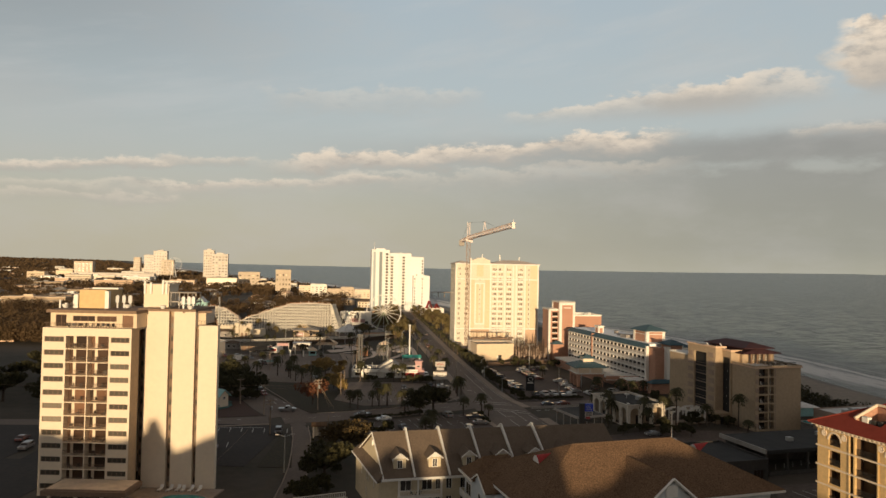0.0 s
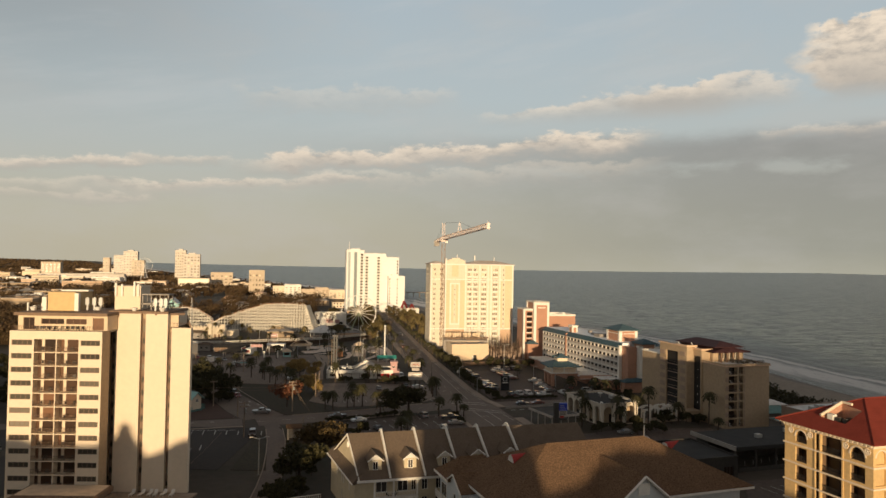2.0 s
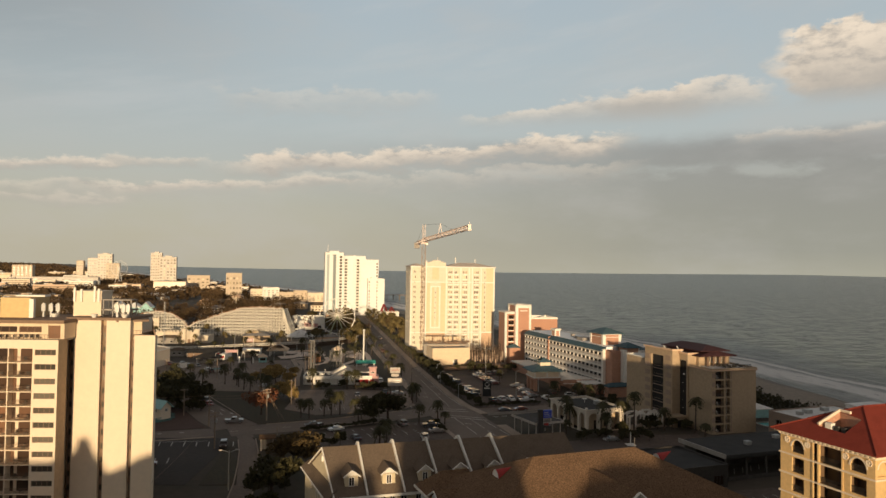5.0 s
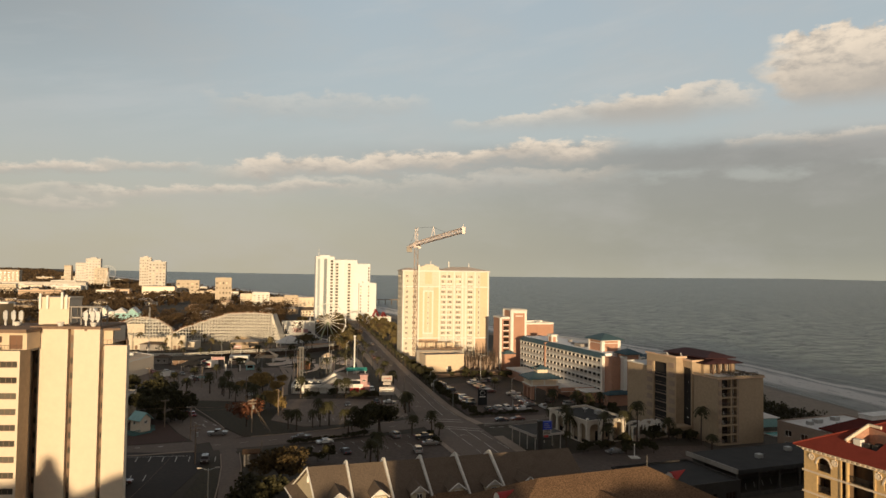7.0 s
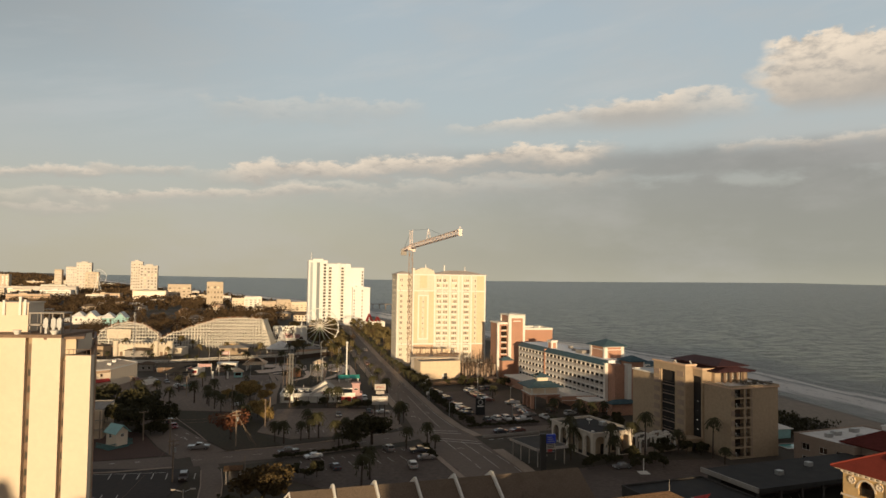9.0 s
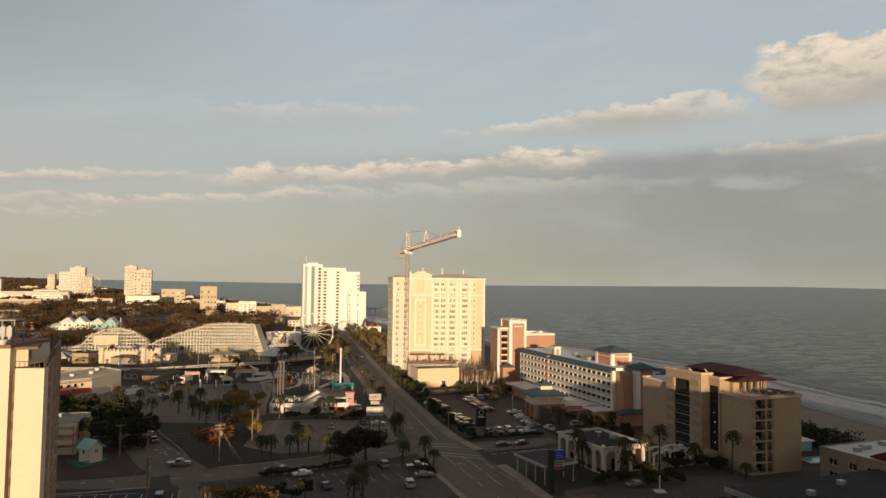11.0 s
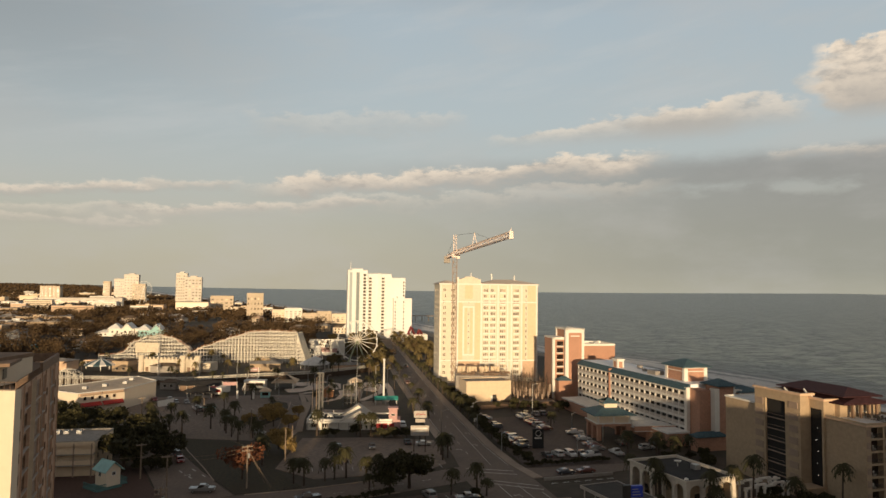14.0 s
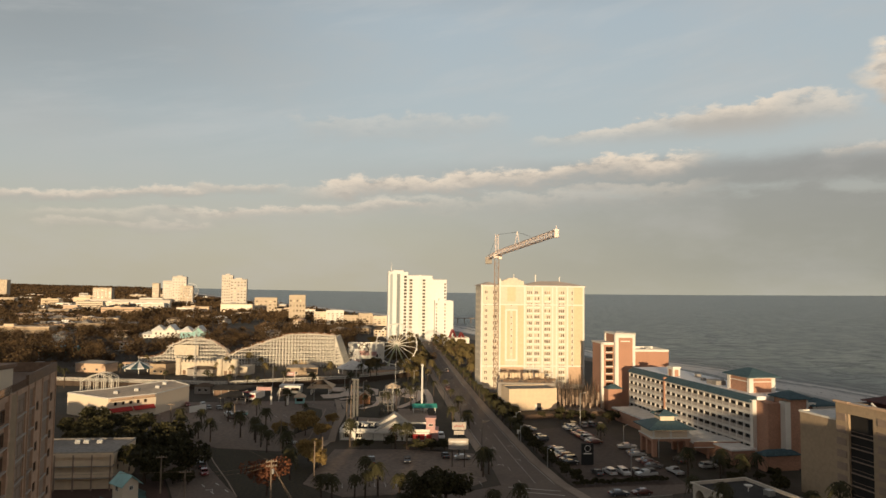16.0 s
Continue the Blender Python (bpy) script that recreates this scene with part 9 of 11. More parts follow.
    for x in (-81.0, -74.4):
        g = thing("gate_post", x, 353.4, 0, 4, "white gate post at the car park entrance", "post", "gate posts")
        part("post", Geo().box(-0.35, -0.35, 0, 0.35, 0.35, 3.0), M_TRIM, g)
        part("cap", Geo().box(-0.5, -0.5, 3.0, 0.5, 0.5, 3.2), M_TRIM, g)
    h = thing("fence_panel", -104.5, 331.1, 0, 60, "plain white fence panel beside the car park", "fence")
    part("panel", Geo().box(0, 0, 0.15, 7.3, 0.12, 2.5), M_TRIM, h)
    part("post", Geo().box(-0.1, -0.05, 0, 0.05, 0.2, 2.6).box(3.6, 0.12, 0, 3.75, 0.25, 2.6).box(7.25, -0.05, 0, 7.4, 0.2, 2.6), M_DULLTRIM, h)
    # swing ride of leaning legs
    r = thing("swing_ride", -74.8, 505, 0, 6, "white swing ride on splayed steel legs", "ride")
    for i in range(6):
        x = -3.4 + 1.36 * i
        part("leg", Geo().tube((x, -1.6, 0), (x * 0.32, 0, 8.8), 0.24, 0.16, 6), M_STEEL_WHITE, r)
    part("crossbar", Geo().tube((-1.6, 0, 8.8), (1.6, 0, 8.8), 0.3, n=8), M_STEEL_WHITE, r)
    part("gondola", Geo().add([(-2.6, -0.7, 2.4), (2.6, -0.7, 2.4), (2.6, 0.7, 2.4), (-2.6, 0.7, 2.4), (-1.6, -0.5, 1.2), (1.6, -0.5, 1.2), (1.6, 0.5, 1.2), (-1.6, 0.5, 1.2)], [(0, 1, 2, 3), (7, 6, 5, 4), (0, 4, 5, 1), (1, 5, 6, 2), (2, 6, 7, 3), (3, 7, 4, 0)]), M_MAGENTA, r)
    part("hanger", Geo().tube((-1.2, 0, 2.4), (0, 0, 8.8), 0.12, n=6).tube((1.2, 0, 2.4), (0, 0, 8.8), 0.12, n=6), M_STEEL_WHITE, r)


def lot_things():
    t = thing("cargo_trailer", -82.6, 324.0, 0, 100, "small white and aqua trailer in the car park", "trailer")
    part("body", Geo().box(-1.0, -2.2, 0.5, 1.0, 2.2, 2.6), M_DULLTRIM, t)
    part("stripe", Geo().box(-1.02, -2.22, 1.5, 1.02, 2.22, 2.1), M_TEALROOF, t)
    part("tyre", Geo().tube((-1.05, -0.3, 0.35), (-0.8, -0.3, 0.35), 0.35, n=10).tube((0.8, -0.3, 0.35), (1.05, -0.3, 0.35), 0.35, n=10), M_TYRE, t)
    part("drawbar", Geo().box(-0.06, 2.2, 0.5, 0.06, 3.4, 0.6), M_DARKMETAL, t)
    p = thing("entrance_shelter", -35.3, 196.6, 0, 10, "small white gateway shelter beside the lane", "shelter")
    for x in (-1.7, 1.3):
        part("side_wall", Geo().box(x, -1.0, 0, x + 0.4, 1.0, 3.2), M_DULLTRIM, p)
    part("roof", Geo().gable(-2.1, -1.4, 2.1, 1.4, 3.2, 3.9, 0.2), M_SHINGLE, p)
    part("back_wall", Geo().box(-1.3, 0.7, 0, 1.3, 0.9, 3.2), M_CONC, p)
    part("lamp_post", Geo().cyl(2.4, 1.6, 0, 5.4, 0.12, 0.1, 6), M_WOODPOLE, p)
    k = thing("long_shed", -112, 372, 0, 4, "long low dark shed beside the car park", "shed")
    part("wall", Geo().box(0, 0, 0, 20, 7, 2.6), M_BROWNTRIM, k)
    part("roof", Geo().gable(-0.6, -0.8, 20.6, 7.8, 2.6, 4.2, 0.2), M_DARKROOF, k)
    post = Geo().box(-0.1, -0.1, 0, 0.1, 0.1, 2.6).mesh("post", M_DULLTRIM)
    for i in range(7):
        piece("post", post, k, 0.3 + 3.2 * i, -0.6, 0)
    g = thing("lot_gate", -88, 366, 0, 6, "pink gate arch with white posts", "gate")
    part("gate_post", Geo().box(-3.2, -0.2, 0, -2.8, 0.2, 5.2).box(2.8, -0.2, 0, 3.2, 0.2, 5.2).box(6.2, -0.2, 0, 6.6, 0.2, 4.0), M_DULLTRIM, g)
    part("gate_sign", Geo().box(-3.0, -0.15, 3.6, 3.0, 0.15, 5.0), M_MAGENTA, g)
    r = thing("ride_wagon", -98.5, 362, 0, 12, "white wagon with a red and pink awning", "wagon")
    part("body", Geo().box(0, 0, 0.5, 6.5, 2.4, 2.9), M_DULLTRIM, r)
    part("awning", Geo().box(-0.2, -1.4, 2.6, 6.7, 0.1, 2.8), M_MAGENTA, r)
    part("roof", Geo().box(-0.2, -0.1, 2.9, 6.7, 2.5, 3.2), M_RED, r)
    part("wheel", Geo().tube((1.2, -0.05, 0.4), (1.2, 0.2, 0.4), 0.4, n=10).tube((5.2, -0.05, 0.4), (5.2, 0.2, 0.4), 0.4, n=10), M_TYRE, r)


arcade()
canopy_and_sign()
flat_blocks()
hut()
low_town()
restaurant()
amusements()
park_entrance()
lot_things()

# ---- distant towers and town ----
def white_towers():
    t = thing("beach_tower", -80.5, 690, 0, 12, "tall white curved beach hotel tower with a mast", "building", "white beach towers")
    sills = [2.5 + 3.0 * i for i in range(19)]
    block(t, 0, 0, 0, 17, 22, 61, M_SNOW, {"front": ([14.6], 2.6, 2.2, sills, 0)}, M_WHITEROOF, 1.0, M_GLASSP)
    part("crown", Geo().box(3.5, 3, 61, 13, 18, 63.5), M_SNOW, t)
    part("fin", Geo().box(-0.9, -1.6, 0, 0.8, 1.5, 62.5).box(5.4, -1.3, 0, 6.6, 0, 62.0).box(10.6, -1.3, 0, 11.6, 0, 62.0), M_SNOW, t)
    part("glass_strip", Geo().box(0.9, -0.4, 2, 3.2, 0.0, 60).box(7.0, -0.3, 2, 9.8, 0.0, 60), M_PALEGLASS, t)
    part("mast", Geo().cyl(2, 3, 61, 70, 0.35, 0.15, 8), M_STEEL_WHITE, t)
    u = thing("beach_tower", -63.2, 692, 0, 12, "tall white balconied beach hotel tower", "building", "white beach towers")
    block(u, 0, 0, 0, 21.5, 20, 58, M_SNOW, {"front": ([2.2, 14.0], 2.6, 2.1, sills[:18], 0)}, M_WHITEROOF, 1.0, M_GLASSP)
    bal = Geo().box(-1.6, -1.2, -0.2, 1.6, 0, 0).box(-1.6, -1.2, 0, 1.6, -1.1, 1.0).mesh("balcony", M_WHITE)
    for x in (2.2, 14.0):
        for s in sills[:18]:
            piece("balcony", bal, u, x, 0, s - 0.6)
    part("fin", Geo().box(-0.6, -1.6, 0, 0.2, 0, 58.6).box(9.2, -1.6, 0, 11.6, 0, 59.4).box(16.5, -1.4, 0, 21.6, 0, 57), M_SNOW, u)
    v = thing("beach_tower", -43.0, 696, 0, 12, "white stepped beach hotel tower", "building", "white beach towers")
    block(v, 0, 0, 0, 14, 18, 54.5, M_SNOW, {"front": ([12.6], 1.6, 1.9, sills[:17], 0)}, M_WHITEROOF, 1.0, M_GLASSP)
    block(v, 2.5, -8, 0, 16.5, 18, 36.0, M_SNOW, {"front": ([1.4, 9.0], 1.2, 1.8, sills[:11], 0), "right": ([3, 8, 13], 1.5, 1.6, sills[:11], 0)}, M_WHITEROOF, 0.8, M_GLASSH)
    part("crest", Geo().box(6, -7, 36.8, 12, 4, 38.6), M_SNOW, v)


def far_block(x, y, w, d, h, wall, rz, label, cols=4, floors=None, crown=0.0):
    t = thing("distant_tower" if h > 45 else "distant_hotel", x, y, lift(x, y), rz, label, "building", "distant buildings")
    floors = floors or max(1, int(h / 6.5))
    us = [w * (i + 0.5) / cols for i in range(cols)]
    pitch = (h - 3) / floors
    block(t, 0, 0, 0, w, d, h, wall, {"front": (us, w / cols * 0.5, pitch * 0.42, [2 + pitch * i for i in range(floors)], 0)}, M_WHITEROOF, 1.2, M_GLASSH, style="far")
    if crown:
        part("crown", Geo().box(w * 0.3, d * 0.2, h, w * 0.7, d * 0.8, h + crown), wall, t)
    return t


def far_skyline():
    for x, y, w, d, h, wall, lab in ((-589, 1600, 24, 22, 73, M_FARWHITE, "tall slim white tower on the far shore"), (-566, 1592, 36, 24, 64, M_FARWHITE, "cream stepped tower on the far shore"),
                                     (-831, 1760, 16, 20, 53, M_FARCREAM, "cream tower far in the distance"), (-806, 1765, 24, 20, 60, M_FARWHITE, "peach tower in the distance"), (-784, 1770, 34, 22, 71, M_FARWHITE, "tall white tower in the distance"), (-754, 1750, 30, 22, 48, M_FARCREAM, "broad cream block in the distance"),
                                     (-410, 1300, 40, 20, 27, M_FARCREAM, "squat cream hotel by the far beach"), (-250, 965, 21, 16, 36, M_FARCREAM, "peach hotel by the far beach"),
                                     (-812, 1440, 165, 18, 17, M_FARWHITE, "long low white hall among trees"), (-1240, 1700, 78, 24, 13, M_FARCREAM, "long pale block among trees"), (-1010, 1800, 46, 24, 40, M_FARCREAM, "cream block beyond the woods"), (-1760, 2400, 70, 30, 60, M_FARCREAM, "cream tower at the edge of the woods"), (-1450, 1850, 40, 22, 34, M_FARCREAM, "cream block beyond the woods")):
        far_block(x, y, w, d, h, wall, 14, lab, 5 if w < 60 else 14, None if w < 60 else max(2, int(h / 5)), 4 if h > 60 else 1.5)
    random.seed(21)
    x, y = -215, 960
    for i in range(9):
        w, h = random.uniform(14, 24), random.uniform(9, 17)
        far_block(x, y, w, 18, h, random.choice((M_FARCREAM, M_CREAM, M_CREAM, M_WHITE)), 14, random.choice(("pale yellow beach hotel in a row", "cream beach hotel in a row")), 4, int(h / 3.2), 1.0)
        x += w + 1.5
        y -= 5
    h = thing("red_roof_shop", -27, 640, 0, 10, "white souvenir shop with red gables", "building")
    block(h, 0, 0, 0, 20, 14, 7, M_WHITE, {"front": ([4, 10, 16], 2, 2, [1.2], 1)}, M_GREYROOF, 0.5)
    part("red_gable", Geo().gable(4, -1, 9.5, 12, 7, 14, 0.3, "y").gable(12, -1, 16, 12, 7, 11.5, 0.3, "y"), M_RED, h)


def town_houses():
    """Roofs scattered through the trees."""
    random.seed(5)
    walls, roofs = (M_WHITE, M_CREAM, M_PEACH, M_TAN, M_WHITE), (M_WHITEROOF, M_GREYROOF, M_SHINGLE2, M_SHINGLE, M_GREYROOF, M_PEACH)
    n = 0
    while n < 110:
        y = 300 + 1500 * random.random() ** 1.4
        x = random.uniform(-0.82 * (y - 60), shore(y) - 110)
        if -250 < x < 60 and y < 620 or x > -20 and y < 700 or -130 < x < -20 and 660 < y < 740 or y < 420 and x > -190:
            continue
        w, d, h = random.uniform(9, 22), random.uniform(8, 14), random.choice((3.2, 4.5, 6, 6.5, 9))
        t = thing("town_house", x, y, 0, random.choice((8, 14, 20, -10, 98)), random.choice(("pale little house among the trees", "low house with a grey roof among trees", "small tan building among trees")), "house", "houses of the town")
        part("wall", Geo().box(0, 0, 0, w, d, h), random.choice(walls), t)
        if random.random() < 0.6:
            part("roof", Geo().hip(-0.6, -0.6, w + 0.6, d + 0.6, h, h + 2.4, 0.3), random.choice(roofs), t)
        else:
            part("roof", Geo().box(-0.2, -0.2, h, w + 0.2, d + 0.2, h + 0.4), random.choice(roofs), t)
        g = Geo()
        for i in range(int(w / 3.5)):
            for z in ((1.0,) if h < 6 else (1.0, 4.0)):
                g.box(1.2 + i * 3.4, -0.06, z, 2.6 + i * 3.4, 0.0, z + 1.3)
        part("window", g, M_GLASSB, t, split=False)
        n += 1
    rng = random.Random(61)
    for i in range(74):
        y = 1180 + 1500 * rng.random() ** 1.3 if i < 62 else 620 + 560 * rng.random()
        x = rng.uniform(-0.66 * y, -0.52 * y) if i >= 62 else rng.uniform(-0.80 * y, shore(y) - 150) if i % 3 else rng.uniform(-0.62 * y, -0.42 * y)
        w, d, h = rng.uniform(18, 62), rng.uniform(12, 24), rng.choice((6, 8, 9, 11, 14, 18))
        t = thing("far_building", x, y, lift(x, y), rng.choice((8, 14, 20)), "low pale building of the distant town", "building", "distant low buildings")
        mat = rng.choice((M_WHITE, M_CREAM, M_PEACH, M_SANDWALL, M_WHITE)) if i < 62 else rng.choice((M_TAN, M_PEACH, M_EASTWALL))
        part("wall", Geo().box(0, 0, 0, w, d, h), mat, t)
        part("roof", Geo().box(-0.3, -0.3, h, w + 0.3, d + 0.3, h + 0.6).box(w * 0.3, d * 0.3, h + 0.6, w * 0.45, d * 0.6, h + 2.4), rng.choice((M_WHITEROOF, M_GREYROOF, M_TANROOF)), t, split=False)
        g = Geo()
        for f in range(int(h / 3.4)):
            g.box(1.5, -0.12, 1.2 + 3.2 * f, w - 1.5, 0.0, 2.5 + 3.2 * f)
        part("window_band", g, M_GLASSH, t, split=False)
    for x, y, w, mat, lab in ((-292, 680, 27, M_WHITE, "white villa with several gables among trees"), (-261, 668, 22, M_TEALROOF, "pale aqua villa with white gables")):
        t = thing("gabled_villa", x, y, 0, 12, lab, "house")
        part("wall", Geo().box(0, 0, 0, w, 16, 7), mat, t)
        for k in range(int(w / 10)):
            x0 = k * 10.5
            if k % 2:
                part("roof", Geo().gable(x0, -3, x0 + 9.5, 17, 7, 12, 0.4, "y"), M_WHITEROOF, t)
                part("gable", Geo().add([(x0 + 1, -2, 7), (x0 + 8.5, -2, 7), (x0 + 4.75, -2, 11)], [(0, 1, 2)]), mat, t)
            else:
                part("roof", Geo().hip(x0 - 1, -2, x0 + 10.2, 17, 7, 11.4, 0.4), M_WHITEROOF, t)
            window(t, x0 + 3, -0.03, 3.2, 1.6, 1.8, style="far", glass=M_GLASSB)
            window(t, x0 + 7, -0.03, 3.2, 1.6, 1.8, style="far", glass=M_GLASSB)
    t = thing("teal_shed", -300, 520, 0, 6, "long low teal shed", "building")
    part("wall", Geo().box(0, 0, 0, 40, 10, 5), M_TEAL, t)
    part("roof", Geo().box(-0.5, -0.5, 5, 40.5, 10.5, 5.5), M_TEALROOF, t)


def far_wheel():
    t = thing("ferris_wheel", -617, 1500, 0, 10, "pale slender observation wheel far down the coast", "ferris wheel")
    R, cz, N = 16.0, 38.0, 40
    g = Geo()
    for i in range(N):
        a0, a1 = 2 * math.pi * i / N, 2 * math.pi * (i + 1) / N
        g.tube((R * math.cos(a0), 0, cz + R * math.sin(a0)), (R * math.cos(a1), 0, cz + R * math.sin(a1)), 0.35, n=4)
    part("rim", g, M_STEEL_WHITE, t, split=False)
    sp = Geo().tube((0, 0, 0), (0, 0, R), 0.12, n=4).mesh("spoke", M_STEEL_WHITE)
    for i in range(20):
        o = new("spoke", sp)
        o.parent = t
        o.matrix_basis = pose(0, 0, cz, 0, 18 * i, 0)
    part("hub", Geo().tube((0, -2, cz), (0, 2, cz), 1.0, n=10), M_STEEL_WHITE, t)
    part("leg", Geo().tube((-9, -3, 0), (0, -2, cz), 0.5).tube((9, -3, 0), (0, -2, cz), 0.5), M_STEEL_WHITE, t)


def pier():
    t = thing("fishing_pier", -60, 1050, -1, 6, "long wooden fishing pier over the surf", "pier")
    part("deck", Geo().box(-20, 0, 7, 150, 6, 7.8), M_WOODPOLE, t)
    post = Geo().cyl(0, 0, -2, 7, 0.35, 0.35, 6).mesh("pile", M_WOODPOLE)
    for i in range(18):
        for y in (0.5, 5.5):
            piece("pile", post, t, -18 + i * 9.5, y, 0)
    part("pier_house", Geo().box(-8, -1, 7.8, 16, 7, 12), M_WOODPOLE, t)
    part("house_roof", Geo().hip(-9, -2, 17, 8, 12, 14, 0.3), M_GREYROOF, t)


# unseen blocks behind the start, added and shaped to keep off low sun
def behind():
    # outline of each block: pairs of (distance along the street, height)
    blocks = (([(-320, 31), (-83, 31)], "high unseen block added to cast shade"),
              ([(-82, 26.8), (-78.5, 26.8), (-77, 26.1), (-73, 25.6), (-67, 25.5), (-64.4, 25.5), (-63, 26.2), (-62.4, 28.2), (-61.6, 29), (-60.4, 28.6), (-59.4, 26), (-58.2, 24.4), (-56.8, 22.2), (-55, 22.8), (-53.4, 23.6), (-51, 25), (-48.8, 25.8), (-46, 26), (-39, 23)], "unseen block with an uneven top shaped to shadow the cream tower"),
              ([(-38, 31), (-26, 31), (-25.5, 21.5), (-17, 21.5), (-16.5, 23.4), (-14, 24.2), (-12.4, 25.2), (-11.2, 26.8), (-9.4, 27.2), (-8.0, 26.2), (-7.0, 25.2), (-5.6, 26.6), (-4.6, 25.8), (-3.8, 23.6), (-3.0, 22.6), (-0.6, 22.8)], "low unseen block shaped to shadow the first townhouses"),
              ([(-0.5, 32.5), (13.5, 32.5)], "slim unseen block added to shade the townhouses"),
              ([(13.6, 31), (18.0, 30.6), (18.7, 27), (19.3, 25.1), (24, 25.7), (25.6, 25.9), (28.1, 27.3), (30.7, 28.7), (33.1, 29.5), (36.9, 29.4), (41.9, 29)], "unseen block with a sloping top shaped to shadow the brown roof"),
              ([(42, 33.5), (60, 33.5)], "narrow unseen block added to cast shade"),
              ([(60.1, 22), (71, 21), (73, 25), (83.4, 26.5)], "unseen block with a stepped top shaped to cast shade"),
              ([(83.5, 39.5), (98.5, 39.5)], "high unseen block added to cast shade"),
              ([(98.6, 43), (224.6, 43)], "tall unseen block added to cast shade"))
    for line, lab in blocks:
        x0, d, n = line[0][0], 20, len(line)
        t = thing("closing_block", x0 - 185 * math.tan(radians(SUN_AZ)), -60, 0, 0, lab, "building", "closing blocks")
        for name, lo, hi, m in (("wall", None, 0.0, M_TAN), ("roof", 0.004, 0.4, M_GREYROOF)):
            v = [(x - x0, y, z) for y in (0, d) for x, h in line for z in ((0 if lo is None else h + lo), h + hi)]
            k = 2 * n
            f = [(0, 1, k + 1, k), (k - 2, 2 * k - 2, 2 * k - 1, k - 1)]
            for i in range(n - 1):
                a = 2 * i
                f += [(a, a + 2, a + 3, a + 1), (k + a, k + a + 1, k + a + 3, k + a + 2), (a + 1, a + 3, k + a + 3, k + a + 1), (a, k + a, k + a + 2, a + 2)]
            part(name, Geo().add(v, f), m, t)


white_towers()
far_skyline()
town_houses()
far_wheel()
pier()
behind()

# ---- plants ----
def frond_crown(geo, rng, n, length, z, droop=1.0, wide=0.55):
    """Palm fronds: folded, drooping blades with split leaflets."""
    for i in range(n):
        a = 2 * math.pi * i / n + rng.uniform(-0.25, 0.25)
        up = rng.uniform(-0.35, 1.1)
        L = length * rng.uniform(0.8, 1.1)
        c, s = math.cos(a), math.sin(a)
        spine = []
        for k in range(6):
            q = k / 5
            r = L * (q * math.cos(up * 0.8))
            spine.append(Vector((c * r, s * r, z + L * (up * 0.75 * q - droop * 0.85 * q * q))))
        for k in range(5):
            p, q = spine[k], spine[k + 1]
            side = Vector((-s, c, 0))
            for sg in (-1, 1):
                w0 = wide * L * 0.42 * math.sin(math.pi * (0.12 + 0.8 * k / 5))
                tip = p.lerp(q, 0.5) + side * sg * w0 + Vector((0, 0, -0.45 * w0)) + (q - p) * 0.8
                geo.add([p, q, tip], [(0, 1, 2)])


def make_palm(name, h, r, n, seed, label, lean=0.3, leaf=None):
    rng = random.Random(seed)
    t = thing(name, 0, 0, 0, 0, label, "palm tree", "palms")
    g, p = Geo(), Vector((0, 0, -0.1))
    for k in range(5):
        q = Vector((lean * (k + 1) ** 2 / 25, 0, h * (k + 1) / 5))
        g.tube(p, q, 0.24 - 0.02 * k, 0.24 - 0.02 * (k + 1), 7)
        p = q
    part("trunk", g, M_TRUNK, t, split=False)
    c = Geo()
    c.m = Matrix.Translation((lean, 0, 0))
    frond_crown(c, rng, n, r, h)
    frond_crown(c, rng, n // 2, r * 0.8, h + 0.1, 1.7)
    part("crown", c, leaf or M_PALM, t, split=False)
    return t


def leaf_cloud(geo, rng, centre, radii, count, size):
    """Leaf clumps through a lumpy volume, denser near its skin."""
    for _ in range(count):
        d = Vector((rng.gauss(0, 1), rng.gauss(0, 1), rng.gauss(0, 1)))
        if d.length < 1e-3:
            continue
        d.normalize()
        k = rng.uniform(0.45, 1.0) ** 0.5 * (0.82 + 0.3 * noise.noise(d * 2.2 + Vector(centre) * 0.37))
        p = Vector((centre[0] + d.x * radii[0] * k, centre[1] + d.y * radii[1] * k, centre[2] + d.z * radii[2] * k))
        u = Vector((rng.gauss(0, 1), rng.gauss(0, 1), rng.gauss(0, 1))).normalized()
        v = u.orthogonal().normalized()
        w = u.cross(v)
        s = size * rng.uniform(0.6, 1.3)
        geo.add([p - v * s, p + w * s * 0.7, p + v * s, p - w * s * 0.7 + u * s * 0.3], [(0, 1, 2, 3)])


